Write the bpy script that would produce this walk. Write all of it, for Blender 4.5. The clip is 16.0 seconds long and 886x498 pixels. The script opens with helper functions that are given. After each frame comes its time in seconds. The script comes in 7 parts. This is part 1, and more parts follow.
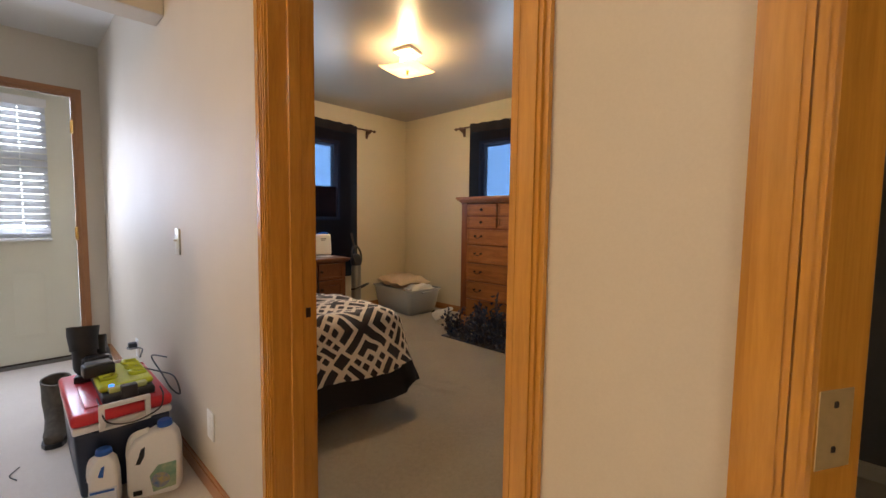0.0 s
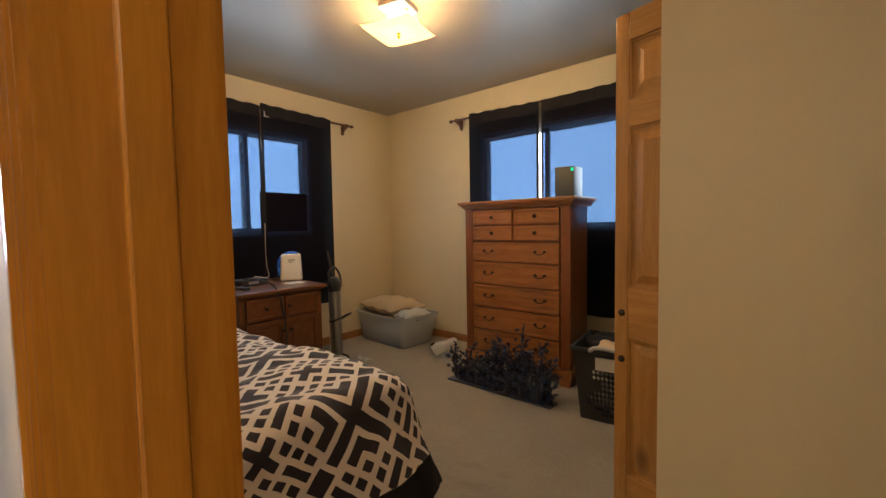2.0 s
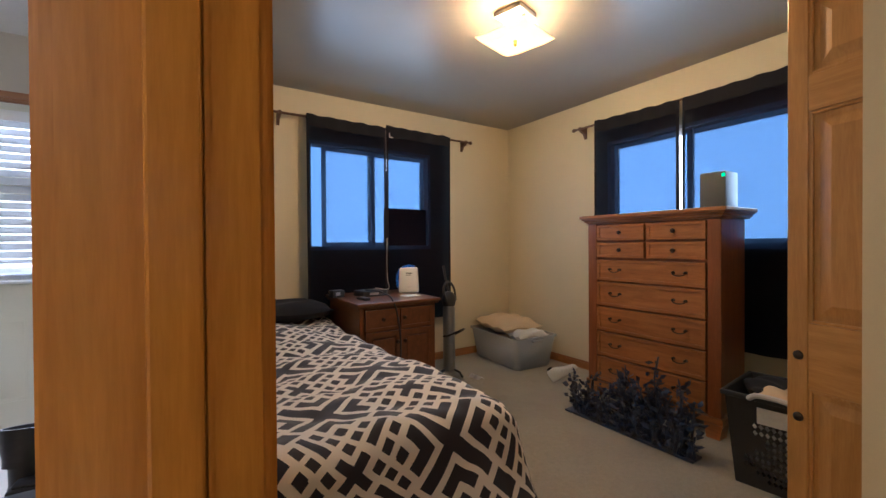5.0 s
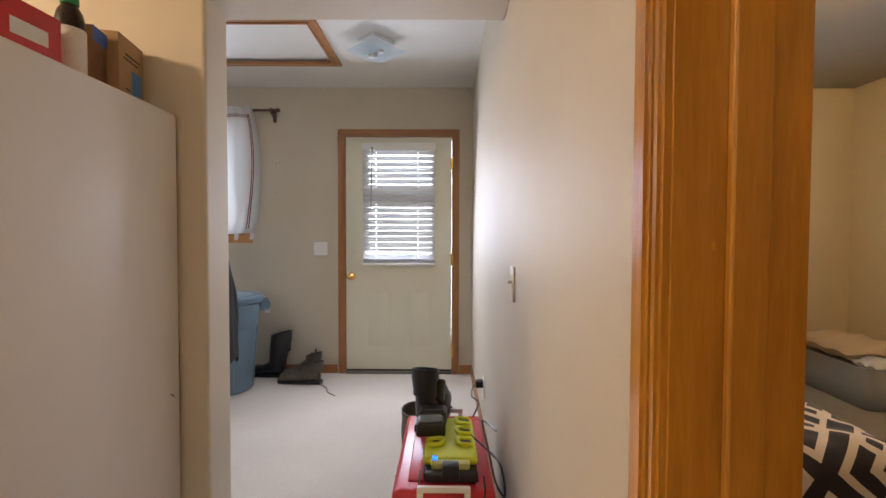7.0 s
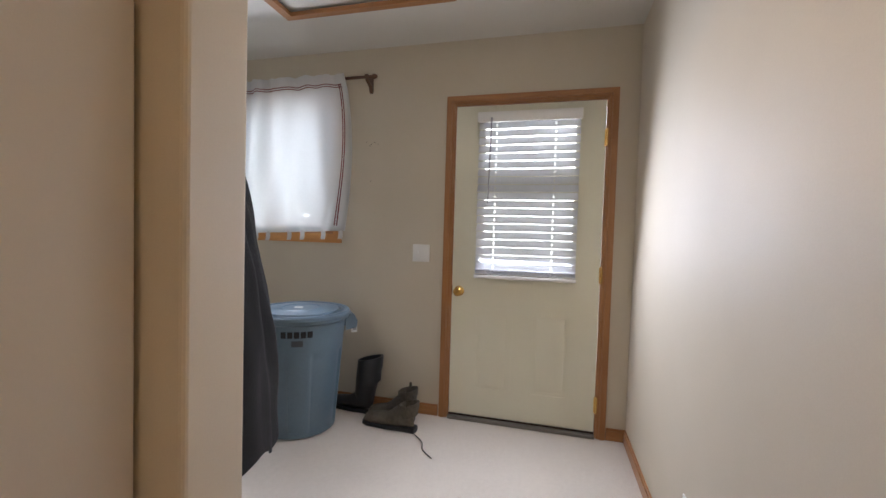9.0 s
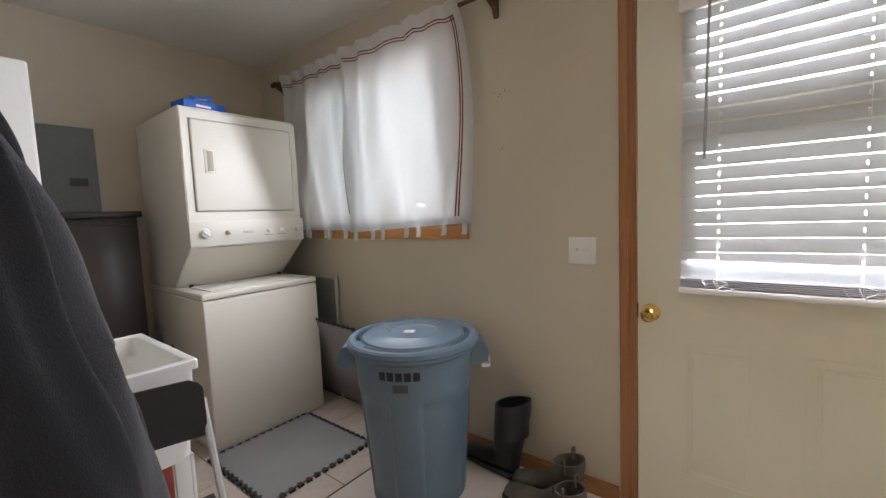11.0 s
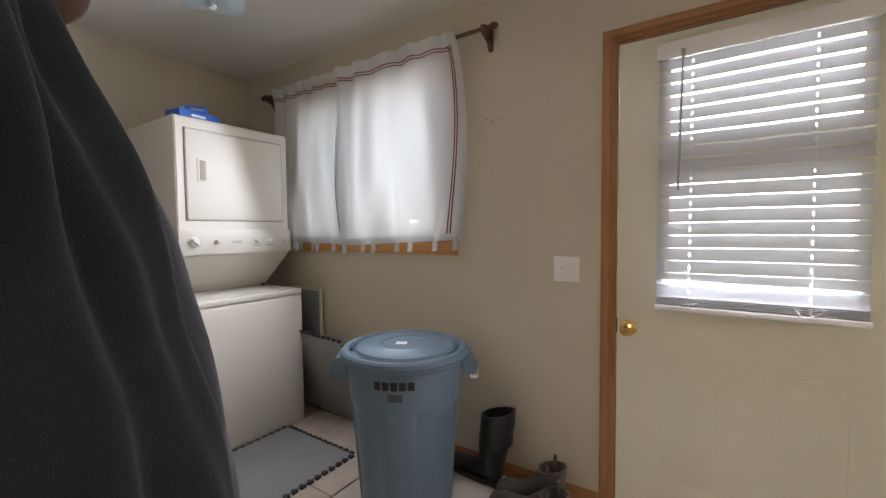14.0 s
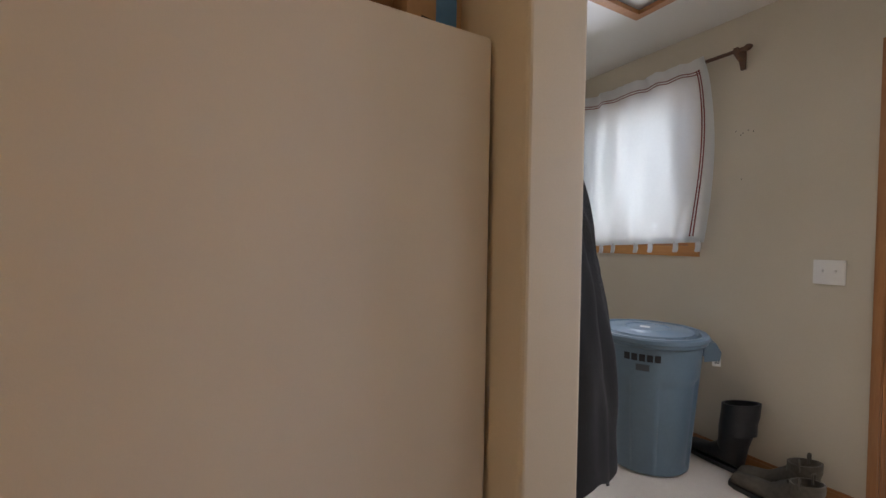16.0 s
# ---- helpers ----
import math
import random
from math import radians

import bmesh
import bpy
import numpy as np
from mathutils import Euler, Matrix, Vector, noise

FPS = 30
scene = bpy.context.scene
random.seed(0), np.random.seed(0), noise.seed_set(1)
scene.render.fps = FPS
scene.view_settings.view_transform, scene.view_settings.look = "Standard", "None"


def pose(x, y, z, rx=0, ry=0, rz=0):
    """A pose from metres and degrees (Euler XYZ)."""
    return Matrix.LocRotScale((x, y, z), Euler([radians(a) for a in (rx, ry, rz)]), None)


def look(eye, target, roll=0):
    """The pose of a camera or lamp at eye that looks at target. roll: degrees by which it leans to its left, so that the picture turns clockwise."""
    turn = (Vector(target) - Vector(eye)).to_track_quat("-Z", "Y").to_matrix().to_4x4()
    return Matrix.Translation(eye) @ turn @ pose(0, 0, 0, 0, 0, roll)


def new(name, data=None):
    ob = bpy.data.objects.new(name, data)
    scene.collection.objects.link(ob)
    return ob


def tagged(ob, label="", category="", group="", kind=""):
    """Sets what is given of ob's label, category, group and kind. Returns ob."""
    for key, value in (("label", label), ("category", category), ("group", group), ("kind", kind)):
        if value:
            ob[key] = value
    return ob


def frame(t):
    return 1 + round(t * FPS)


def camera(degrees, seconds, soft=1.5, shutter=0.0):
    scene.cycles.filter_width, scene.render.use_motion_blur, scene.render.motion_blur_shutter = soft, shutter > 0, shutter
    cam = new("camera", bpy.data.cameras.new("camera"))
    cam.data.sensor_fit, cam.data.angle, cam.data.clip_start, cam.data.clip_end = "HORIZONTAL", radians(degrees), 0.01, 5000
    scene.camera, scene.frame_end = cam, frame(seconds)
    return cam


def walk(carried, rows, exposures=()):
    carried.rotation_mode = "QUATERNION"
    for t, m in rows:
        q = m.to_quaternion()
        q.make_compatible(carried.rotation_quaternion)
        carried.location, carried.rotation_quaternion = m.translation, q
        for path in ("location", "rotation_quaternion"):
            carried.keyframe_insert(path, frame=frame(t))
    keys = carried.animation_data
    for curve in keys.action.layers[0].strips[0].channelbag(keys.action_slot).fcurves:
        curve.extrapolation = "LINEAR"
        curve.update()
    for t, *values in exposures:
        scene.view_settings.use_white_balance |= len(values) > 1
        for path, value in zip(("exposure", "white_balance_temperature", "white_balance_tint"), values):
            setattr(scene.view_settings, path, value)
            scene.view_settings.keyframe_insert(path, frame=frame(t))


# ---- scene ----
cam = camera(94.5, 16.0)
PATH = [
    (0, (-0.804, 0.223, 1.123), (-2.178, 1.669, 0.982), 0.7),
    (0.2, (-0.89, 0.232, 1.127), (-2.252, 1.69, 0.989), 0.6),
    (0.5, (-1.016, 0.286, 1.132), (-2.357, 1.763, 0.995), 0.4),
    (0.8, (-1.16, 0.373, 1.137), (-2.474, 1.876, 1.014), 0.2),
    (1, (-1.211, 0.436, 1.143), (-2.52, 1.944, 1.02), -0.1),
    (1.5, (-1.401, 0.576, 1.155), (-2.676, 2.113, 1.044), -0.3),
    (2, (-1.54, 0.699, 1.164), (-2.827, 2.225, 1.055), -1.0),
    (2.2, (-1.594, 0.763, 1.165), (-2.887, 2.276, 1.063), -0.8),
    (2.4, (-1.634, 0.832, 1.163), (-2.954, 2.334, 1.068), -1.2),
    (2.5, (-1.652, 0.866, 1.161), (-2.985, 2.355, 1.069), -1.4),
    (3, (-1.699, 0.960, 1.146), (-3.065, 2.412, 1.067), -1.3),
    (3.2, (-1.719, 0.967, 1.146), (-3.097, 2.416, 1.067), -1.5),
    (5.3, (-1.565, 0.729, 1.148), (-3.313, 1.701, 1.116), -0.4),
    (5.5, (-1.553, 0.644, 1.162), (-3.347, 1.527, 1.113), -0.6),
    (6, (-1.509, 0.56, 1.179), (-3.416, 1.16, 1.121), -0.4),
    (6.5, (-1.514, 0.491, 1.178), (-3.491, 0.786, 1.116), -0.4),
    (7, (-1.57, 0.51, 1.166), (-3.57, 0.501, 1.113), 0.2),
    (7.5, (-1.733, 0.475, 1.173), (-3.72, 0.258, 1.118), 0.8),
    (8, (-1.951, 0.476, 1.162), (-3.92, 0.134, 1.1), 1.2),
    (8.2, (-2.051, 0.437, 1.168), (-4.018, 0.077, 1.112), 1.7),
    (10.3, (-3.15, 0.15, 1.244), (-4.892, -0.819, 1.08), -1.8),
    (10.5, (-3.232, 0.135, 1.249), (-4.923, -0.919, 1.072), -2.2),
    (11, (-3.352, 0.063, 1.25), (-4.91, -1.179, 1.083), -2.4),
    (11.5, (-3.435, 0.01, 1.252), (-4.825, -1.42, 1.101), -2.2),
    (12, (-3.488, 0.033, 1.248), (-4.746, -1.516, 1.113), -1.7),
    (12.5, (-3.508, 0.046, 1.25), (-4.693, -1.561, 1.126), -1.2),
    (13, (-3.49, 0.032, 1.25), (-4.816, -1.461, 1.137), -0.6),
    (13.5, (-3.373, -0.008, 1.263), (-4.904, -1.29, 1.153), -0.6),
    (14, (-3.209, 0.024, 1.257), (-4.864, -1.094, 1.164), -0.5),
    (14.5, (-2.977, 0.123, 1.239), (-4.648, -0.972, 1.159), -0.1),
    (15, (-2.781, 0.222, 1.205), (-4.329, -1.044, 1.156), 0.2),
    (15.2, (-2.718, 0.23, 1.193), (-4.186, -1.128, 1.16), 0.1),
    (15.5, (-2.652, 0.246, 1.198), (-3.97, -1.257, 1.162), 0.3),
    (16, (-2.571, 0.223, 1.194), (-3.552, -1.519, 1.151), 0.9),
]
EXPOSURE = [(0, 0.14, 5900, 10), (1, 0.10, 6050, 10), (2, 0.10, 6300, 10), (2.5, 0.06, 5800, 10), (3, 0.12, 5000, 10), (3.2, 0.12, 5000, 10), (5.3, 0.18, 5300, 10), (5.5, 0.18, 5350, 10), (6, 0.06, 6000, 10),
            (6.5, 0.05, 6350, 10), (7, 0.08, 6350, 10), (8.2, 0.05, 6250, 10), (10.3, -0.06, 6750, 10), (12.5, 0.08, 6850, 10), (14.5, -0.15, 6700, 10), (16, -0.22, 6450, 10)]
walk(cam, [(t, look(eye, target, roll)) for t, eye, target, roll in PATH], EXPOSURE)

# ---- light ----
world = bpy.data.worlds.new("world")
scene.world = world
world.use_nodes = True
wn = world.node_tree
sky = wn.nodes.new("ShaderNodeTexSky")
sky.sky_type, sky.sun_disc = "NISHITA", False
sky.sun_elevation, sky.sun_rotation = radians(48), radians(80)
wn.links.new(sky.outputs[0], wn.nodes["Background"].inputs[0])
wn.nodes["Background"].inputs[1].default_value = 0.12


def lamp(name, kind, energy, color, m, size=0.1, size_y=None):
    d = bpy.data.lights.new(name, kind)
    d.energy, d.color = energy, color
    if kind == "AREA":
        d.shape, d.size, d.size_y = "RECTANGLE", size, size_y or size
    elif kind == "SUN":
        d.angle = radians(size)
    else:
        d.shadow_soft_size = size
    ob = new(name, d)
    ob.matrix_world = m
    return ob


lamp("sun", "SUN", 1.5, (1, 0.95, 0.88), look((6, 1.2, 8), (0, 0, 0)), size=10)
DAY = (0.80, 0.84, 1.0)
WARM = (1.0, 0.62, 0.28)
lamp("daylight_window_laundry", "AREA", 18, DAY, look((-4.78, -1.66, 1.66), (-2.9, -1.20, 1.05)), 0.85, 0.75)
lamp("daylight_behind_curtain", "AREA", 4, DAY, look((-5.16, -1.78, 1.68), (0, -1.78, 1.68)), 1.2, 0.95)
lamp("daylight_door_glass", "AREA", 20, DAY, look((-4.915, 0.12, 1.41), (-2.9, 0.10, 0.78)), 0.56, 0.78)
lamp("daylight_behind_blind", "AREA", 30, DAY, look((-5.75, 0.12, 2.35), (-5.03, 0.12, 1.45)), 0.9, 0.9)
lamp("daylight_window_bedroom_west", "AREA", 8, (0.74, 0.88, 1.0), look((-4.96, 2.36, 1.6), (0, 2.36, 1.2)), 1.1, 0.85)
lamp("daylight_window_bedroom_north", "AREA", 10, (0.74, 0.88, 1.0), look((-3.06, 3.85, 1.62), (-3.06, 0, 1.4)), 1.05, 0.5)
lamp("bedroom_bulb", "POINT", 51, WARM, pose(-3.29, 2.41, 2.36), size=0.05)
lamp("kitchen_bulb", "POINT", 62, (1.0, 0.73, 0.46), pose(-1.75, -1.75, 2.2), size=0.09)
# unseen lamp, added to brighten the refrigerator side and the hall
lamp("hall_fill_light", "POINT", 16, (1.0, 0.84, 0.66), pose(0.35, -0.25, 2.25), size=0.12)

# ---- materials ----
MATS = {}


def nodes_of(name):
    m = bpy.data.materials.new(name)
    m.use_nodes = True
    MATS[name] = m
    nt = m.node_tree
    return m, nt, nt.nodes["Principled BSDF"]


def value(nt, op, a, b=None, c=None):
    n = nt.nodes.new("ShaderNodeMath")
    n.operation = op
    for i, v in enumerate((a, b, c)):
        if v is None:
            continue
        if isinstance(v, (int, float)):
            n.inputs[i].default_value = v
        else:
            nt.links.new(v, n.inputs[i])
    return n.outputs[0]


def coords(nt, scale=(1, 1, 1), rot=(0, 0, 0), which="Object"):
    tc, mp = nt.nodes.new("ShaderNodeTexCoord"), nt.nodes.new("ShaderNodeMapping")
    nt.links.new(tc.outputs[which], mp.inputs[0])
    mp.inputs["Scale"].default_value = scale
    mp.inputs["Rotation"].default_value = rot
    return mp.outputs[0]


def noise_tex(nt, vec, scale, detail=4, rough=0.55, dist=0.0):
    n = nt.nodes.new("ShaderNodeTexNoise")
    nt.links.new(vec, n.inputs["Vector"])
    n.inputs["Scale"].default_value, n.inputs["Detail"].default_value = scale, detail
    n.inputs["Roughness"].default_value, n.inputs["Distortion"].default_value = rough, dist
    return n.outputs["Fac"]


def mixed(nt, fac, a, b):
    n = nt.nodes.new("ShaderNodeMix")
    n.data_type = "RGBA"
    for k, v in ((0, fac), (6, a), (7, b)):
        if isinstance(v, (int, float)):
            n.inputs[k].default_value = v
        elif isinstance(v, tuple):
            n.inputs[k].default_value = (*v[:3], 1)
        else:
            nt.links.new(v, n.inputs[k])
    return n.outputs[2]


def ramp(nt, fac, lo, hi):
    n = nt.nodes.new("ShaderNodeMapRange")
    nt.links.new(fac, n.inputs[0])
    n.inputs[1].default_value, n.inputs[2].default_value = lo, hi
    return n.outputs[0]


def bump(nt, bsdf, height, strength, distance):
    n = nt.nodes.new("ShaderNodeBump")
    n.inputs["Strength"].default_value, n.inputs["Distance"].default_value = strength, distance
    nt.links.new(height, n.inputs["Height"])
    nt.links.new(n.outputs[0], bsdf.inputs["Normal"])


def plain(name, a, b=None, rough=0.5, metal=0.0, fine=80, coarse=3, relief=0.15, depth=0.001, coat=0.0, sheen=0.0, spec=0.5):
    """Paint, plastic, cloth: two colours mixed at two scales with a fine relief."""
    m, nt, p = nodes_of(name)
    b = b or tuple(c * 0.82 for c in a)
    v = coords(nt)
    f1, f2 = noise_tex(nt, v, fine, 3), noise_tex(nt, v, coarse, 5)
    f = value(nt, "ADD", value(nt, "MULTIPLY", f1, 0.35), value(nt, "MULTIPLY", f2, 0.65))
    nt.links.new(mixed(nt, ramp(nt, f, 0.35, 0.65), a, b), p.inputs["Base Color"])
    nt.links.new(value(nt, "ADD", value(nt, "MULTIPLY", f2, 0.16), rough - 0.08), p.inputs["Roughness"])
    p.inputs["Metallic"].default_value = metal
    p.inputs["Coat Weight"].default_value = coat
    p.inputs["Sheen Weight"].default_value = sheen
    p.inputs["Specular IOR Level"].default_value = spec
    bump(nt, p, f1, relief, depth)
    return m


def wood(name, light, dark, scale=(14, 14, 1.2), rough=0.38, coat=0.3, knots=0.0, rot=(0, 0, 0)):
    """Long grain along the third axis of the mapping, with knots."""
    m, nt, p = nodes_of(name)
    v = coords(nt, scale, rot)
    g = noise_tex(nt, v, 2.2, 6, 0.62, 0.7)
    fine_grain = noise_tex(nt, coords(nt, tuple(s * 9 for s in scale), rot), 2.0, 4)
    big = noise_tex(nt, coords(nt, (1, 1, 1)), 1.7, 3)
    f = value(nt, "ADD", value(nt, "MULTIPLY", g, 0.62), value(nt, "MULTIPLY", fine_grain, 0.26))
    f = value(nt, "ADD", f, value(nt, "MULTIPLY", big, 0.14))
    col = mixed(nt, ramp(nt, f, 0.36, 0.68), light, dark)
    if knots:
        vor = nt.nodes.new("ShaderNodeTexVoronoi")
        nt.links.new(coords(nt, (1, 1, 0.55)), vor.inputs["Vector"])
        vor.inputs["Scale"].default_value = 5.5
        k = ramp(nt, vor.outputs["Distance"], 0.21, 0.07)
        col = mixed(nt, value(nt, "MULTIPLY", k, knots), col, tuple(c * 0.28 for c in dark))
    nt.links.new(col, p.inputs["Base Color"])
    p.inputs["Roughness"].default_value = rough
    p.inputs["Coat Weight"].default_value = coat
    p.inputs["Coat Roughness"].default_value = 0.2
    bump(nt, p, fine_grain, 0.12, 0.0008)
    return m


wall_paint = plain("wall_paint", (0.62, 0.55, 0.44), (0.58, 0.51, 0.40), rough=0.62, spec=0.4, fine=260, coarse=1.6, relief=0.22, depth=0.0008)
laundry_paint = plain("laundry_paint", (0.60, 0.54, 0.43), (0.56, 0.50, 0.39), rough=0.5, fine=260, coarse=1.6, relief=0.22, depth=0.0008)
bed_paint = plain("bedroom_paint", (0.66, 0.58, 0.40), (0.62, 0.54, 0.37), rough=0.5, fine=260, coarse=1.4, relief=0.22, depth=0.0008)
ceil_paint = plain("ceiling_paint", (0.70, 0.68, 0.63), (0.665, 0.645, 0.595), rough=0.45, fine=200, coarse=1.2, relief=0.2, depth=0.001)
# grey ceiling, its colour darkened further to stay dim beside the bulb
bed_ceiling_dimmed = plain("bedroom_ceiling_dimmed_paint", (0.31, 0.285, 0.245), (0.28, 0.257, 0.222), rough=0.32, fine=200, coarse=1.2, relief=0.15, depth=0.0008)
oak = wood("varnished_oak", (0.60, 0.285, 0.034), (0.40, 0.175, 0.02), rough=0.22, coat=0.5)
trim_oak = wood("trim_oak", (0.42, 0.20, 0.075), (0.30, 0.125, 0.04), rough=0.35, coat=0.2)
trim_oak_y = wood("trim_oak_along_y", (0.42, 0.20, 0.075), (0.30, 0.125, 0.04), scale=(14, 1.2, 14), rough=0.35, coat=0.2)
trim_oak_x = wood("trim_oak_along_x", (0.42, 0.20, 0.075), (0.30, 0.125, 0.04), scale=(1.2, 14, 14), rough=0.35, coat=0.2)
pine = wood("knotty_pine", (0.50, 0.26, 0.07), (0.32, 0.145, 0.032), rough=0.36, coat=0.35, knots=0.9)
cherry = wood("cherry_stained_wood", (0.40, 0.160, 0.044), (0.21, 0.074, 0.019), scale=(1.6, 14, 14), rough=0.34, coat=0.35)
# darker copy of the cherry: shade of drawer gaps and sides put into colour
cherry_up_shaded = wood("cherry_upright_shaded", (0.25, 0.080, 0.021), (0.14, 0.040, 0.010), rough=0.34, coat=0.35)
white_enamel = plain("white_enamel", (0.76, 0.73, 0.64), (0.755, 0.725, 0.635), rough=0.38, fine=40, relief=0.02, depth=0.0002, coat=0.1)
fridge_white = plain("textured_white_enamel", (0.72, 0.68, 0.62), (0.69, 0.65, 0.60), rough=0.4, fine=420, relief=0.35, depth=0.0006)
door_paint = plain("cream_door_paint", (0.74, 0.72, 0.58), (0.71, 0.69, 0.55), rough=0.33, fine=120, relief=0.08, depth=0.0005)
white_plastic = plain("white_plastic", (0.82, 0.81, 0.78), (0.78, 0.77, 0.74), rough=0.35, relief=0.03)
ivory_plastic = plain("ivory_plastic", (0.72, 0.66, 0.52), rough=0.35, relief=0.03)
black_plastic = plain("black_plastic", (0.018, 0.018, 0.02), (0.028, 0.028, 0.03), rough=0.4, relief=0.08)
grey_plastic = plain("blue_grey_plastic", (0.125, 0.185, 0.235), (0.11, 0.162, 0.205), rough=0.38, fine=60, relief=0.1, depth=0.0008)
dark_grey_plastic = plain("dark_grey_plastic", (0.06, 0.07, 0.08), rough=0.45)
brass = plain("brass", (0.72, 0.48, 0.16), (0.60, 0.38, 0.12), rough=0.25, metal=1.0, relief=0.02)
pale_brass = plain("pale_brass", (0.70, 0.52, 0.24), rough=0.42, metal=0.55, relief=0.03)
threshold_metal = plain("worn_aluminium", (0.22, 0.20, 0.17), rough=0.5, metal=0.4)
nickel = plain("aged_nickel", (0.50, 0.44, 0.34), rough=0.3, metal=1.0, relief=0.02)
steel = plain("brushed_steel", (0.68, 0.68, 0.67), rough=0.45, metal=0.45, relief=0.05)
iron = plain("dark_bronze", (0.06, 0.045, 0.035), rough=0.4, metal=0.8)
rod_wood = plain("dark_rod_wood", (0.11, 0.05, 0.025), rough=0.4)
red_plastic = plain("red_plastic", (0.62, 0.02, 0.03), (0.55, 0.02, 0.03), rough=0.3, relief=0.04)
navy_plastic = plain("navy_plastic", (0.02, 0.03, 0.06), rough=0.35)
lime_plastic = plain("lime_plastic", (0.62, 0.68, 0.02), (0.56, 0.62, 0.02), rough=0.35)
green_plastic = plain("green_plastic", (0.01, 0.28, 0.07), rough=0.35)
blue_card = plain("blue_card", (0.02, 0.13, 0.52), (0.02, 0.10, 0.42), rough=0.45)
teal_film = plain("teal_film", (0.02, 0.38, 0.45), rough=0.25)
cardboard = plain("cardboard", (0.40, 0.26, 0.15), (0.35, 0.22, 0.12), rough=0.8, fine=60)
rubber = plain("black_rubber", (0.014, 0.015, 0.017), (0.024, 0.025, 0.027), rough=0.38, fine=60, relief=0.3, depth=0.002)
muddy = plain("muddy_leather", (0.07, 0.06, 0.045), (0.14, 0.12, 0.09), rough=0.75, fine=50, coarse=12, relief=0.5, depth=0.003)
foam = plain("grey_foam", (0.30, 0.29, 0.28), (0.26, 0.25, 0.245), rough=0.85, fine=350, relief=0.5, depth=0.001)
foam_gap = plain("foam_gap_shade", (0.05, 0.05, 0.05), rough=0.9, fine=350)
panel_grey = plain("grey_steel_paint", (0.20, 0.22, 0.22), rough=0.45)
coat_cloth = plain("charcoal_fleece", (0.020, 0.021, 0.024), (0.032, 0.033, 0.036), rough=0.95, fine=420, coarse=9, relief=0.6, depth=0.003, sheen=0.15)
black_cloth = plain("black_cloth", (0.006, 0.006, 0.009), (0.010, 0.010, 0.013), rough=0.95, fine=300, relief=0.4, depth=0.002)
black_curtain_dense = black_cloth
maroon_cloth = plain("maroon_cloth", (0.16, 0.012, 0.04), rough=0.9, fine=300, relief=0.4)
brown_suede = plain("brown_suede", (0.17, 0.085, 0.045), (0.12, 0.06, 0.03), rough=0.9, fine=90, relief=0.4)
tan_cloth = plain("tan_cloth", (0.64, 0.48, 0.30), (0.58, 0.43, 0.26), rough=0.95, fine=120, relief=0.4, depth=0.003)
white_cloth = plain("white_cloth", (0.68, 0.68, 0.68), rough=0.9, relief=0.4, depth=0.003)
resin = plain("blue_black_resin", (0.022, 0.055, 0.15), (0.040, 0.028, 0.022), rough=0.3, fine=30, coarse=14, relief=0.5, depth=0.006, coat=0.4)
ink = plain("black_ink", (0.01, 0.01, 0.012), rough=0.6)
grey_ink = plain("grey_ink", (0.32, 0.32, 0.34), rough=0.6)
red_ink = plain("red_ink", (0.5, 0.03, 0.04), rough=0.6)
paper = plain("white_paper", (0.78, 0.77, 0.73), rough=0.7)


def carpet_material(name, a, b, worn=0.0):
    m, nt, p = nodes_of(name)
    v = coords(nt)
    tuft = noise_tex(nt, v, 330, 2, 0.7)
    clump = noise_tex(nt, v, 45, 4)
    patch = noise_tex(nt, v, 2.3, 5)
    f = value(nt, "ADD", value(nt, "MULTIPLY", tuft, 0.45), value(nt, "MULTIPLY", clump, 0.25))
    f = value(nt, "ADD", f, value(nt, "MULTIPLY", patch, 0.3))
    col = mixed(nt, ramp(nt, f, 0.38, 0.62), a, b)
    if worn:
        stain = ramp(nt, noise_tex(nt, v, 1.6, 5, 0.65, 0.6), 0.60, 0.78)
        col = mixed(nt, value(nt, "MULTIPLY", stain, worn), col, tuple(c * 0.6 for c in b))
    nt.links.new(col, p.inputs["Base Color"])
    p.inputs["Roughness"].default_value = 1.0
    p.inputs["Sheen Weight"].default_value = 0.25
    p.inputs["Specular IOR Level"].default_value = 0.15
    bump(nt, p, f, 0.7, 0.006)
    return m


carpet = carpet_material("grey_brown_carpet", (0.38, 0.345, 0.275), (0.26, 0.236, 0.19), 0.8)
carpet_light = carpet_material("cream_carpet", (0.72, 0.65, 0.565), (0.62, 0.555, 0.48), 0.25)


def glass_material(name, tint=(1, 1, 1), rough=0.0):
    m, nt, p = nodes_of(name)
    tr, gl, mx, fr = (nt.nodes.new(k) for k in ("ShaderNodeBsdfTransparent", "ShaderNodeBsdfGlossy", "ShaderNodeMixShader", "ShaderNodeFresnel"))
    tr.inputs[0].default_value = (*tint, 1)
    gl.inputs["Roughness"].default_value = rough
    nt.links.new(fr.outputs[0], mx.inputs[0])
    nt.links.new(tr.outputs[0], mx.inputs[1])
    nt.links.new(gl.outputs[0], mx.inputs[2])
    nt.links.new(mx.outputs[0], nt.nodes["Material Output"].inputs[0])
    return m


glass = glass_material("clear_glass")


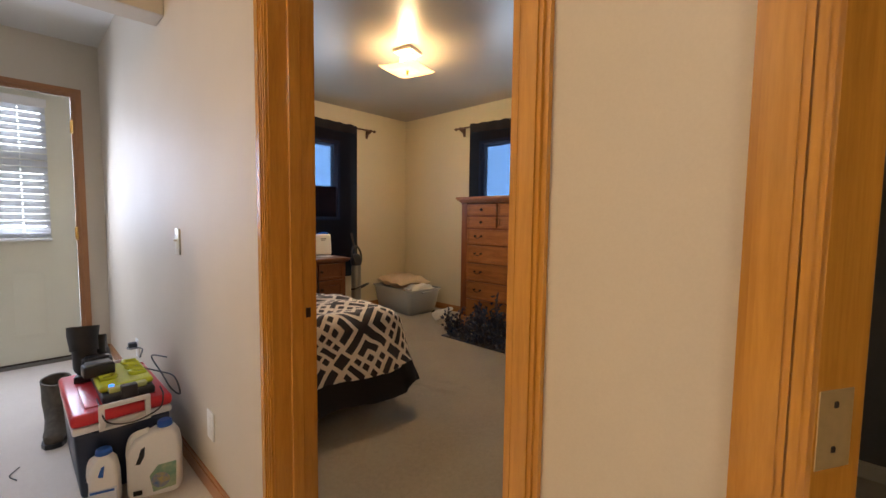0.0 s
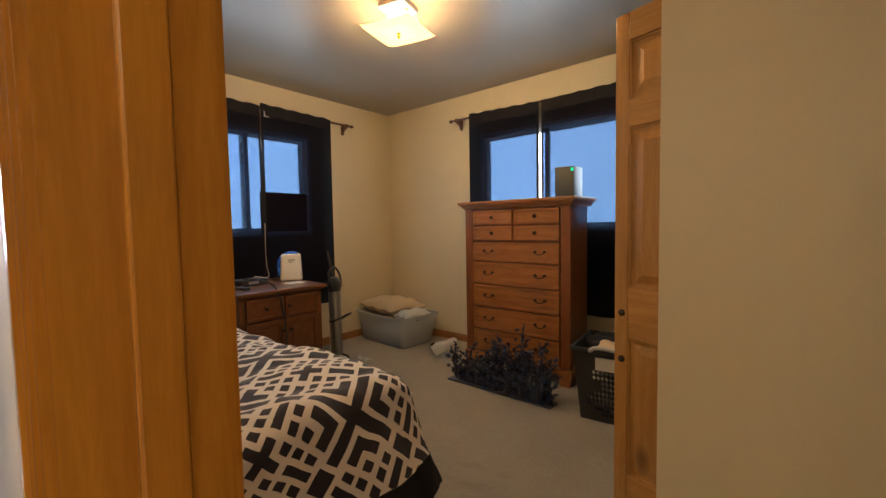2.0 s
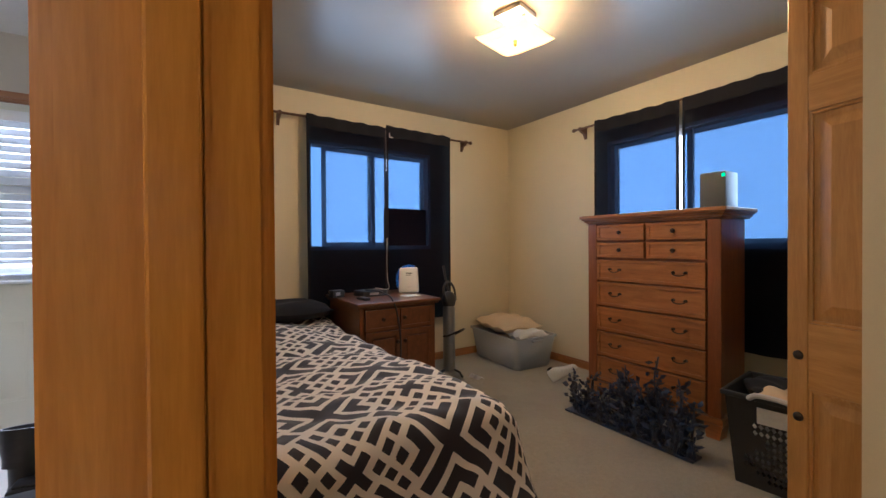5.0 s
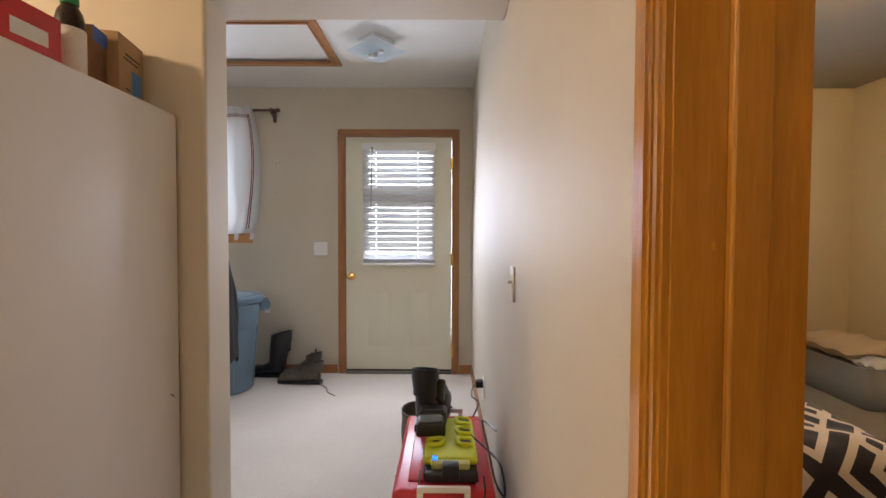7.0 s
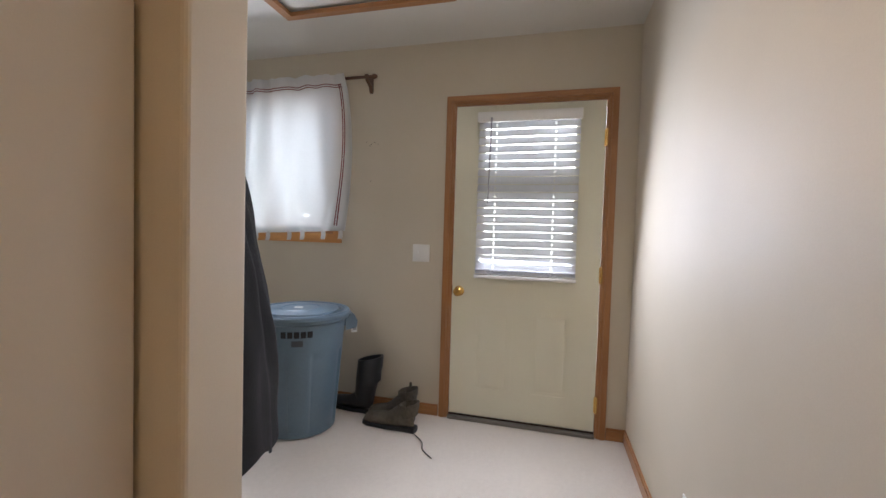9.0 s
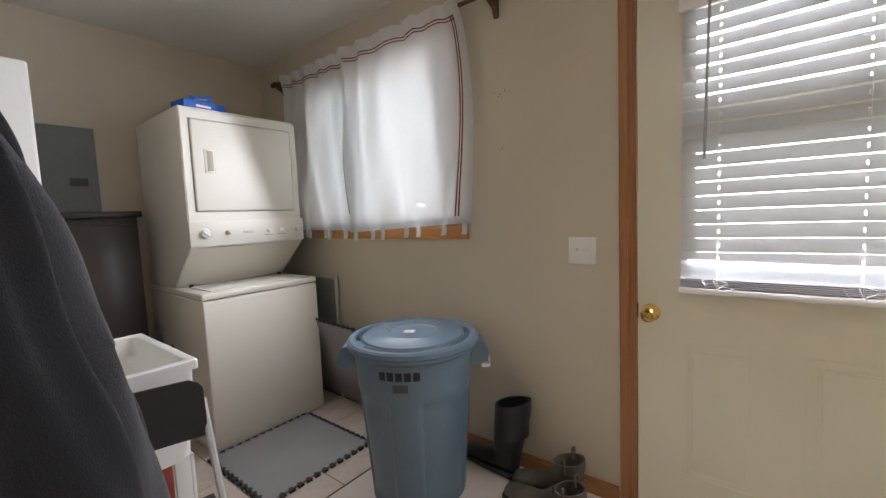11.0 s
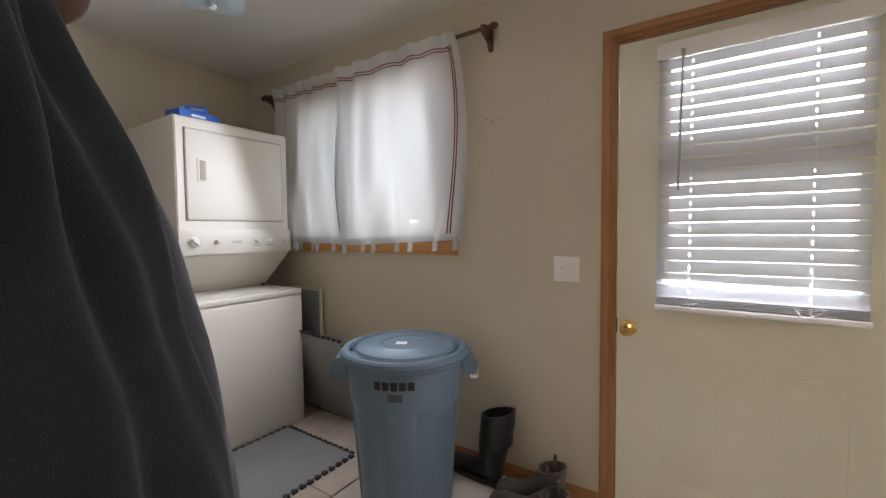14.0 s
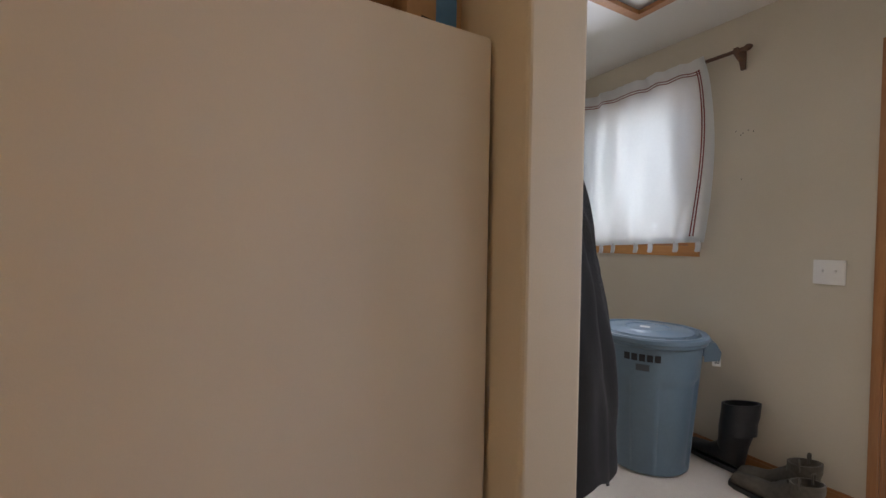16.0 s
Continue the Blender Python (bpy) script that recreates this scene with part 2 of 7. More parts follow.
def cloth_material(name, color, through_color, see, translucent):
    """Thin cloth: see is the open part of the weave, translucent the part of the rest that lets light on."""
    m, nt, p = nodes_of(name)
    v = coords(nt)
    weave = noise_tex(nt, v, 60, 4)
    p.inputs["Roughness"].default_value = 0.95
    p.inputs["Specular IOR Level"].default_value = 0.1
    nt.links.new(mixed(nt, weave, color, tuple(c * 0.85 for c in color)), p.inputs["Base Color"])
    bump(nt, p, weave, 0.25, 0.002)
    tl, tr, m1, m2 = (nt.nodes.new(k) for k in ("ShaderNodeBsdfTranslucent", "ShaderNodeBsdfTransparent", "ShaderNodeMixShader", "ShaderNodeMixShader"))
    tl.inputs[0].default_value = (*color, 1)
    tr.inputs[0].default_value = (*through_color, 1)
    m1.inputs[0].default_value, m2.inputs[0].default_value = translucent, see
    nt.links.new(p.outputs[0], m1.inputs[1])
    nt.links.new(tl.outputs[0], m1.inputs[2])
    nt.links.new(m1.outputs[0], m2.inputs[1])
    nt.links.new(tr.outputs[0], m2.inputs[2])
    nt.links.new(m2.outputs[0], nt.nodes["Material Output"].inputs[0])
    return m


white_curtain_cloth = cloth_material("white_cotton_curtain", (0.84, 0.86, 0.86), (1, 1, 1), 0.05, 0.55)
black_curtain_cloth = cloth_material("sheer_black_curtain", (0.010, 0.006, 0.007), (0.145, 0.27, 0.51), 0.24, 0.05)
blind_plastic = cloth_material("blind_plastic", (0.78, 0.79, 0.81), (1, 1, 1), 0.0, 0.34)
vinyl = cloth_material("white_vinyl_frame", (0.80, 0.80, 0.80), (1, 1, 1), 0.0, 0.5)
clear_tub = cloth_material("cloudy_clear_plastic", (0.80, 0.80, 0.78), (0.95, 0.97, 1.0), 0.60, 0.45)
frosted_glass = cloth_material("frosted_lamp_glass", (0.75, 0.82, 0.85), (1, 1, 1), 0.25, 0.6)
clear_green = cloth_material("pale_green_plastic", (0.45, 0.75, 0.68), (0.8, 1, 0.95), 0.25, 0.5)


def comforter_material():
    m, nt, p = nodes_of("geometric_comforter")
    tc, sp = nt.nodes.new("ShaderNodeUVMap"), nt.nodes.new("ShaderNodeSeparateXYZ")
    nt.links.new(tc.outputs[0], sp.inputs[0])
    u, v = sp.outputs[0], sp.outputs[1]
    a0 = value(nt, "MULTIPLY", value(nt, "ADD", u, v), 0.7071 / 0.46)
    b0 = value(nt, "MULTIPLY", value(nt, "SUBTRACT", u, v), 0.7071 / 0.46)

    def fold(x):
        return value(nt, "ABSOLUTE", value(nt, "MULTIPLY_ADD", value(nt, "FRACT", x), 2.0, -1.0))

    A, B = fold(a0), fold(b0)
    lo, hi = value(nt, "MINIMUM", A, B), value(nt, "MAXIMUM", A, B)

    def within(x, p0, p1):
        return value(nt, "MULTIPLY", value(nt, "GREATER_THAN", x, p0), value(nt, "LESS_THAN", x, p1))

    marks = [value(nt, "MULTIPLY", within(lo, -1, 0.095), within(hi, -1, 0.72)),
             value(nt, "MULTIPLY", within(lo, 0.19, 0.36), within(hi, 0.19, 0.60)),
             value(nt, "MULTIPLY", within(lo, 0.47, 0.60), within(hi, 0.47, 0.62)),
             value(nt, "MULTIPLY", within(lo, 0.70, 0.84), within(hi, 0.70, 0.84)),
             value(nt, "MULTIPLY", within(lo, 0.0, 0.13), within(hi, 0.82, 1.0)),
             value(nt, "MULTIPLY", within(lo, 0.24, 0.40), within(hi, 0.71, 0.84)),
             value(nt, "MULTIPLY", within(lo, 0.47, 0.62), within(hi, 0.71, 0.84)),
             value(nt, "MULTIPLY", within(lo, 0.20, 0.62), within(hi, 0.93, 1.0)),
             value(nt, "MULTIPLY", within(lo, 0.74, 1.0), within(hi, 0.93, 1.0))]
    d = marks[0]
    for k in marks[1:]:
        d = value(nt, "MAXIMUM", d, k)
    weave = noise_tex(nt, coords(nt), 260, 3)
    light = mixed(nt, weave, (0.80, 0.74, 0.66), (0.70, 0.64, 0.57))
    nt.links.new(mixed(nt, d, light, (0.018, 0.014, 0.022)), p.inputs["Base Color"])
    p.inputs["Roughness"].default_value = 0.8
    p.inputs["Sheen Weight"].default_value = 0.2
    bump(nt, p, weave, 0.25, 0.001)
    return m


comforter_cloth = comforter_material()


def camo_material():
    m, nt, p = nodes_of("leaf_print_cloth")
    vor = nt.nodes.new("ShaderNodeTexVoronoi")
    nt.links.new(coords(nt, (1, 1, 1.6), (0.4, 0.9, 0.6)), vor.inputs["Vector"])
    vor.inputs["Scale"].default_value = 26
    blot = ramp(nt, vor.outputs["Distance"], 0.42, 0.36)
    n = noise_tex(nt, coords(nt), 30, 3)
    nt.links.new(mixed(nt, blot, (0.46, 0.43, 0.42), mixed(nt, ramp(nt, n, 0.45, 0.55), (0.10, 0.09, 0.09), (0.22, 0.19, 0.19))), p.inputs["Base Color"])
    p.inputs["Roughness"].default_value = 0.9
    return m


leaf_print = camo_material()


def bulb_glass(name, color, strength):
    m, nt, p = nodes_of(name)
    p.inputs["Base Color"].default_value = (*color, 1)
    p.inputs["Emission Color"].default_value = (*color, 1)
    p.inputs["Emission Strength"].default_value = strength
    return m


lit_glass = bulb_glass("lit_lamp_glass", (1.0, 0.66, 0.30), 1.5)
sky_glow = bulb_glass("bright_overcast_sky", (0.93, 0.97, 1.0), 4.2)
lit_bulb = bulb_glass("lit_bulb", (1.0, 0.80, 0.50), 25.0)
blue_led = bulb_glass("blue_indicator", (0.02, 0.12, 1.0), 3.0)
green_led = bulb_glass("green_indicator", (0.0, 0.8, 0.3), 1.5)


# ---- building tools ----
BASE = {}


def thing(name, at=(0, 0, 0), label="", category="", group="", kind="", rz=0.0, local=False):
    """An empty at the thing's base. Parts are drawn in world places, or about the base if local."""
    ob = tagged(new(name), label, category, group, kind)
    ob.empty_display_size = 0.1
    ob.matrix_basis = pose(*at, 0, 0, rz)
    BASE[ob] = Vector((0, 0, 0)) if local else Vector(at)
    return ob


def finish(bm, name, smooth):
    me = bpy.data.meshes.new(name)
    bmesh.ops.recalc_face_normals(bm, faces=bm.faces)
    bm.to_mesh(me)
    bm.free()
    if smooth:
        me.shade_smooth()
        me.set_sharp_from_angle(angle=radians(35))
    return me


def part(name, bm, material, parent=None, label="", smooth=True, kind="", category=""):
    if parent is not None:
        o = BASE[parent]
        if o.length:
            bmesh.ops.translate(bm, verts=bm.verts, vec=-o)
    me = finish(bm, name, smooth)
    me.materials.append(material)
    ob = tagged(new(name, me), label, category, "", kind)
    if parent is not None:
        ob.parent = parent
        BASE[ob] = BASE[parent]
    return ob


def structure(name, bm, material, label=""):
    ob = part(name, bm, material, None, label, smooth=False, kind="structure")
    BASE[ob] = Vector((0, 0, 0))
    return ob


def B():
    return bmesh.new()


def box(bm, x0, x1, y0, y1, z0, z1, bev=0.0, seg=2, rot=None, about=None):
    c = Vector(((x0 + x1) / 2, (y0 + y1) / 2, (z0 + z1) / 2))
    m = Matrix.Translation(c) @ Matrix.Diagonal((abs(x1 - x0), abs(y1 - y0), abs(z1 - z0), 1))
    g = bmesh.ops.create_cube(bm, size=1, matrix=m)
    vs = g["verts"]
    if bev:
        es = list({e for v in vs for e in v.link_edges})
        r = bmesh.ops.bevel(bm, geom=es, offset=bev, segments=seg, profile=0.5, affect="EDGES")
        vs = list({v for f in r["faces"] for v in f.verts} | {v for v in vs if v.is_valid})
    if rot is not None:
        about = Vector(about) if about is not None else c
        bmesh.ops.rotate(bm, verts=vs, cent=about, matrix=rot)
    return vs


def lathe(bm, profile, at=(0, 0, 0), n=32, m=None):
    """Turned shape round z: profile of (radius, height)."""
    rings = []
    m = m or Matrix()
    for r, z in profile:
        if r < 1e-5:
            rings.append([bm.verts.new(m @ Vector((at[0], at[1], at[2] + z)))])
        else:
            rings.append([bm.verts.new(m @ Vector((at[0] + r * math.cos(2 * math.pi * k / n), at[1] + r * math.sin(2 * math.pi * k / n), at[2] + z))) for k in range(n)])
    for a, b in zip(rings, rings[1:]):
        for k in range(n):
            q = [a[k % len(a)], a[(k + 1) % len(a)], b[(k + 1) % len(b)], b[k % len(b)]]
            q = list(dict.fromkeys(q))
            if len(q) > 2:
                bm.faces.new(q)
    return rings


def tube(bm, pts, r, n=8, cap=True):
    pts = [Vector(p) for p in pts]
    rr = r if isinstance(r, (list, tuple)) else [r] * len(pts)
    rings, ref = [], None
    for i, p in enumerate(pts):
        d = (pts[min(i + 1, len(pts) - 1)] - pts[max(i - 1, 0)]).normalized()
        if ref is None:
            ref = d.orthogonal().normalized()
        ref = (ref - d * ref.dot(d)).normalized()
        s = d.cross(ref)
        rings.append([bm.verts.new(p + (ref * math.cos(2 * math.pi * k / n) + s * math.sin(2 * math.pi * k / n)) * rr[i]) for k in range(n)])
    for a, b in zip(rings, rings[1:]):
        for k in range(n):
            bm.faces.new((a[k], a[(k + 1) % n], b[(k + 1) % n], b[k]))
    if cap:
        bm.faces.new(rings[0][::-1])
        bm.faces.new(rings[-1])


def curve(pts, n=8):
    """Smooth line through points."""
    p = [Vector(q) for q in pts]
    p = [2 * p[0] - p[1]] + p + [2 * p[-1] - p[-2]]
    out = []
    for i in range(1, len(p) - 2):
        for k in range(n):
            t = k / n
            a, b, c, d = p[i - 1:i + 3]
            out.append(0.5 * ((2 * b) + (c - a) * t + (2 * a - 5 * b + 4 * c - d) * t * t + (3 * b - a - 3 * c + d) * t ** 3))
    out.append(p[-2])
    return out


def prism(bm, outline, fn, depth):
    """Extrudes a flat outline: fn(a, b, d) gives the place, d being 0 or depth."""
    lo = [bm.verts.new(fn(a, b, 0)) for a, b in outline]
    hi = [bm.verts.new(fn(a, b, depth)) for a, b in outline]
    bm.faces.new(lo[::-1])
    bm.faces.new(hi)
    n = len(outline)
    for k in range(n):
        bm.faces.new((lo[k], lo[(k + 1) % n], hi[(k + 1) % n], hi[k]))


def sheet(bm, fn, nu, nv, thick=0.0, uv=None):
    """A bent sheet fn(u, v) with u and v from 0 to 1; thick gives it a back."""
    g = [[bm.verts.new(fn(i / nu, j / nv)) for j in range(nv + 1)] for i in range(nu + 1)]
    fs = [bm.faces.new((g[i][j], g[i + 1][j], g[i + 1][j + 1], g[i][j + 1])) for i in range(nu) for j in range(nv)]
    if uv:
        lay = bm.loops.layers.uv.verify()
        for i in range(nu):
            for j in range(nv):
                for loop, (a, b) in zip(fs[i * nv + j].loops, ((i, j), (i + 1, j), (i + 1, j + 1), (i, j + 1))):
                    loop[lay].uv = uv(a / nu, b / nv)
    if thick:
        bmesh.ops.solidify(bm, geom=fs, thickness=thick)
    return g


def slab_with_holes(bm, axis, at, thick, span, height, holes):
    """A wall across axis at 'at', from span[0] to span[1], with holes (a0, a1, z0, z1)."""
    cuts = sorted({span[0], span[1], *(h for hole in holes for h in hole[:2])})
    for a0, a1 in zip(cuts, cuts[1:]):
        zs = [height[0]]
        for h in sorted((h for h in holes if h[0] <= a0 and h[1] >= a1), key=lambda h: h[2]):
            zs += [h[2], h[3]]
        zs.append(height[1])
        for z0, z1 in zip(zs[::2], zs[1::2]):
            if z1 - z0 > 1e-4:
                if axis == "x":
                    box(bm, at, at + thick, a0, a1, z0, z1)
                else:
                    box(bm, a0, a1, at, at + thick, z0, z1)
    bmesh.ops.remove_doubles(bm, verts=bm.verts, dist=1e-5)


# ---- structure ----
W, S, N, CEIL = -5.075, -3.06, 3.96, 2.44
HY0, HY1 = 0.745, 0.872          # wall between hall and bedroom
JL, JR = -1.990, -1.158          # bedroom door opening
DOOR_Y0, DOOR_Y1, DOOR_Z = -0.355, 0.585, 2.04
LW = (-2.42, -1.15, 1.15, 2.13)  # laundry window: y0, y1, z0, z1
BW = (1.73, 2.93, 1.11, 2.04)    # bedroom west window
NW = (-3.80, -2.50, 1.11, 2.03)  # bedroom north window: x0, x1, z0, z1

bm = B()
slab_with_holes(bm, "x", W - 0.16, 0.16, (S - 0.16, HY0), (0, CEIL), [(DOOR_Y0, DOOR_Y1, 0, DOOR_Z), LW])
structure("wall_west", bm, laundry_paint)
bm = B()
slab_with_holes(bm, "x", W - 0.16, 0.16, (HY0, N + 0.16), (0, CEIL), [BW])
structure("wall_west_bedroom", bm, bed_paint)
bm = B()
slab_with_holes(bm, "y", N, 0.16, (W, -0.9), (0, CEIL), [NW])
structure("wall_north_bedroom", bm, bed_paint)
bm = B()
slab_with_holes(bm, "y", HY0, HY1 - HY0, (W, 1.2), (0, CEIL), [(JL - 0.018, JR + 0.018, 0, 2.05), (-0.828, -0.02, 0, 2.05)])
structure("wall_hall", bm, wall_paint)
bm = B()
box(bm, W, JL - 0.09, HY1 + 0.001, HY1 + 0.006, 0, CEIL)
box(bm, JL - 0.09, JR + 0.09, HY1 + 0.001, HY1 + 0.006, 2.14, CEIL)
structure("wall_south_bedroom_skin", bm, bed_paint)
bm = B()
box(bm, -1.83, -1.0, 2.03, 2.13, 0, CEIL)
structure("wall_closet", bm, bed_paint)
bm = B()
box(bm, -1.0, -0.9, HY1, N, 0, CEIL)
structure("wall_east_bedroom", bm, bed_paint)
bm = B()
box(bm, W, 1.3, S - 0.16, S, 0, CEIL)
structure("wall_south", bm, laundry_paint)
SX0, SX1, SY = -3.240, -3.080, -0.370
bm = B()
box(bm, SX0, SX1, S, SY, 0, CEIL, 0.012, 3)
structure("wall_laundry_partition", bm, wall_paint)
bm = B()
box(bm, SX0 + 0.001, SX1 - 0.001, SY - 0.01, HY0, 2.04, CEIL, 0.006, 2)
structure("wall_header", bm, wall_paint)
bm = B()
box(bm, 1.2, 1.3, S, 2.9, 0, CEIL)
structure("wall_kitchen", bm, wall_paint)
bm = B()
box(bm, -0.9, 1.2, 2.8, 2.9, 0, CEIL)
structure("wall_bathroom", bm, plain("slate_blue_paint", (0.16, 0.17, 0.19), rough=0.5))
bm = B()
box(bm, W - 0.16, 1.3, S - 0.16, HY0 + 0.06, -0.1, 0)
box(bm, -0.9, 1.3, HY0 + 0.06, 2.9, -0.1, 0)
structure("floor_hall", bm, carpet_light)
bm = B()
box(bm, W - 0.16, -0.9, HY0 + 0.06, N + 0.16, -0.1, 0)
structure("floor_bedroom", bm, carpet)
bm = B()
slab = [(W - 0.16, 1.3, S - 0.16, HY0 + 0.06)]
HX0, HX1, HYA, HYB = -4.61, -3.95, -1.26, -0.25   # attic hatch, outer trim
box(bm, W - 0.16, HX0 + 0.03, S - 0.16, HY0 + 0.06, CEIL, CEIL + 0.1)
box(bm, HX1 - 0.03, 1.3, S - 0.16, HY0 + 0.06, CEIL, CEIL + 0.1)
box(bm, HX0 + 0.03, HX1 - 0.03, S - 0.16, HYA + 0.03, CEIL, CEIL + 0.1)
box(bm, HX0 + 0.03, HX1 - 0.03, HYB - 0.03, HY0 + 0.06, CEIL, CEIL + 0.1)
structure("ceiling", bm, ceil_paint)
bm = B()
box(bm, HX0 + 0.03, HX1 - 0.03, HYA + 0.03, HYB - 0.03, CEIL + 0.012, CEIL + 0.03)
structure("ceiling_hatch_panel", bm, ceil_paint)
bm = B()
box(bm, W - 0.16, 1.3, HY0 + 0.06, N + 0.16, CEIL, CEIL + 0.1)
structure("ceiling_bedroom", bm, bed_ceiling_dimmed)
# bright overcast sky outside the bedroom windows
bm = B()
box(bm, W - 2.6, W - 2.5, -1.0, 7.5, -0.3, 6.0)
structure("backdrop", bm, sky_glow)
bm = B()
box(bm, W - 2.4, 1.5, N + 2.6, N + 2.7, -0.3, 6.0)
structure("backdrop", bm, sky_glow)
bm = B()
box(bm, -60, 60, -60, 60, -0.45, -0.35)
structure("ground", bm, plain("dry_lawn", (0.16, 0.17, 0.08), (0.10, 0.12, 0.05), rough=1, fine=20, coarse=0.6))


# stone-look tiles at the washer end
TY1, TS = -1.47, 0.305
bm = B()
box(bm, W, SX0, S, TY1, 0.0, 0.003)
tiled = structure("floor_laundry", bm, plain("dark_grout", (0.16, 0.12, 0.09), rough=0.9))
tile_mat = plain("cream_floor_tile", (0.62, 0.53, 0.44), (0.50, 0.41, 0.33), rough=0.45, fine=26, coarse=5, relief=0.05)
cols, rows = 6, 6
tw, td = (-3.24 - W) / cols, (TY1 - S) / rows
bm = B()
box(bm, -tw / 2 + 0.0025, tw / 2 - 0.0025, -td / 2 + 0.0025, td / 2 - 0.0025, 0.0, 0.006, 0.0015, 1)
tile_mesh = finish(bm, "tile", False)
tile_mesh.materials.append(tile_mat)
for i in range(cols):
    for j in range(rows):
        t = new("tile", tile_mesh)
        t.parent = tiled
        t.location = (W + tw * (i + 0.5), S + td * (j + 0.5), 0.0005)


# hatch trim with mitred corners
def mitred_frame(bm, a0, a1, b0, b1, w, fn, depth, bottom=True):
    """Four mitred boards round a rectangle given by its outer edge."""
    A0, A1, C0, C1 = a0 + w, a1 - w, b0 + w, b1 - w
    boards = [[(a0, b1), (a1, b1), (A1, C1), (A0, C1)], [(a0, b0 if bottom else b0), (a0, b1), (A0, C1), (A0, C0 if bottom else b0)], [(a1, b0), (A1, C0 if bottom else b0), (A1, C1), (a1, b1)]]
    if bottom:
        boards.append([(a0, b0), (A0, C0), (A1, C0), (a1, b0)])
    for q in boards:
        prism(bm, q, fn, depth)


bm = B()
mitred_frame(bm, HX0, HX1, HYA, HYB, 0.055, lambda a, b, d: Vector((a, b, CEIL - d)), 0.016)
mitred_frame(bm, HX0 + 0.044, HX1 - 0.044, HYA + 0.044, HYB - 0.044, 0.012, lambda a, b, d: Vector((a, b, CEIL - d)), 0.024)
structure("trim_hatch", bm, trim_oak_y)


def casing(name, along, plane, out, a0, a1, z1, mat, w=0.066, top_mat=None):
    """Moulded casing round a door: 'along' is the axis that the opening runs along, 'out' the way the trim sticks out."""
    ob = thing(name, (0, 0, 0), kind="structure", local=True)

    def place(a, b, d):
        return Vector((plane + out * d, a, b)) if along == "y" else Vector((a, plane + out * d, b))
    steps = [(0, w, 0.011), (0.008, w - 0.016, 0.017), (0.014, w * 0.62, 0.021), (w - 0.014, w - 0.006, 0.015)]
    for side, (e, s) in {"casing_side": (a0, 1), "casing_side_far": (a1, -1)}.items():
        bm = B()
        for p0, p1, d in steps:
            q = [(e - s * w + s * p0, 0), (e - s * w + s * p1, 0), (e - s * w + s * p1, z1 + w - p1), (e - s * w + s * p0, z1 + w - p0)]
            prism(bm, q, place, d)
        part("casing_side", bm, mat, ob, smooth=False)
    bm = B()
    for p0, p1, d in steps:
        prism(bm, [(a0 - w + p0, z1 + w - p0), (a1 + w - p0, z1 + w - p0), (a1 + w - p1, z1 + w - p1), (a0 - w + p1, z1 + w - p1)], place, d)
    part("casing_head", bm, top_mat or mat, ob, smooth=False)
    return ob


# outside door frame
casing("door_1_casing", "y", W, 1, DOOR_Y0 + 0.008, DOOR_Y1 - 0.008, DOOR_Z - 0.008, trim_oak, 0.055, trim_oak_y)
bm = B()
box(bm, W - 0.12, W + 0.004, DOOR_Y0, DOOR_Y0 + 0.016, 0, DOOR_Z)
box(bm, W - 0.12, W + 0.004, DOOR_Y1 - 0.016, DOOR_Y1, 0, DOOR_Z)
box(bm, W - 0.12, W + 0.004, DOOR_Y0 + 0.016, DOOR_Y1 - 0.016, DOOR_Z - 0.016, DOOR_Z)
structure("door_jamb", bm, trim_oak)
bm = B()
box(bm, W - 0.13, W + 0.03, DOOR_Y0 + 0.016, DOOR_Y1 - 0.016, 0.0, 0.022, 0.004)
structure("door_threshold", bm, threshold_metal)

# bedroom door frame
casing("door_2_casing", "x", HY0, -1, JL - 0.003, JR + 0.003, 2.04, oak, 0.060)
casing("door_2_casing_inside", "x", HY1 + 0.006, 1, JL - 0.008, JR + 0.008, 2.04, oak, 0.066)
bm = B()
box(bm, JL - 0.018, JL, HY0 - 0.003, HY1 + 0.009, 0, 2.05)
box(bm, JL + 0.0005, JL + 0.012, HY0 + 0.050, HY0 + 0.090, 0, 2.034, 0.003)
box(bm, JL + 0.0003, JL + 0.004, HY0 + 0.092, HY0 + 0.096, 0, 2.034)
box(bm, JR, JR + 0.018, HY0 - 0.003, HY1 + 0.009, 0, 2.05)
box(bm, JR - 0.011, JR, HY0 + 0.045, HY0 + 0.085, 0, 2.035)
box(bm, JL, JR, HY0 - 0.003, HY1 + 0.009, 2.035, 2.05)
structure("door_2_jamb", bm, oak)
bm = B()
box(bm, JL, JL + 0.0025, HY0 + 0.104, HY1 - 0.008, 0.812, 0.842)
structure("trim_strike_plate", bm, iron)

# bathroom door frame and the edge of its open door
casing("door_3_casing", "x", HY0, -1, -0.810, -0.03, 2.04, oak, 0.060)
bm = B()
prism(bm, [(-0.828, HY0 - 0.003), (-0.806, HY0 - 0.003), (-0.772, 0.80), (-0.772, HY1 + 0.003), (-0.828, HY1 + 0.003)], lambda a, b, d: Vector((a, b, d)), 2.05)
box(bm, -0.038, -0.02, HY0 - 0.003, HY1 + 0.003, 0, 2.05)
box(bm, -0.772, -0.038, HY0 - 0.003, HY1 + 0.003, 2.035, 2.05)
structure("door_3_jamb", bm, oak)
bm = B()
tilt = Matrix.Rotation(math.atan2(0.058, 0.034), 3, "Z")
box(bm, -0.820, -0.771, 0.7700, 0.7722, 0.885, 0.965, 0.001, 1, tilt, (-0.7895, 0.7711, 0.925))
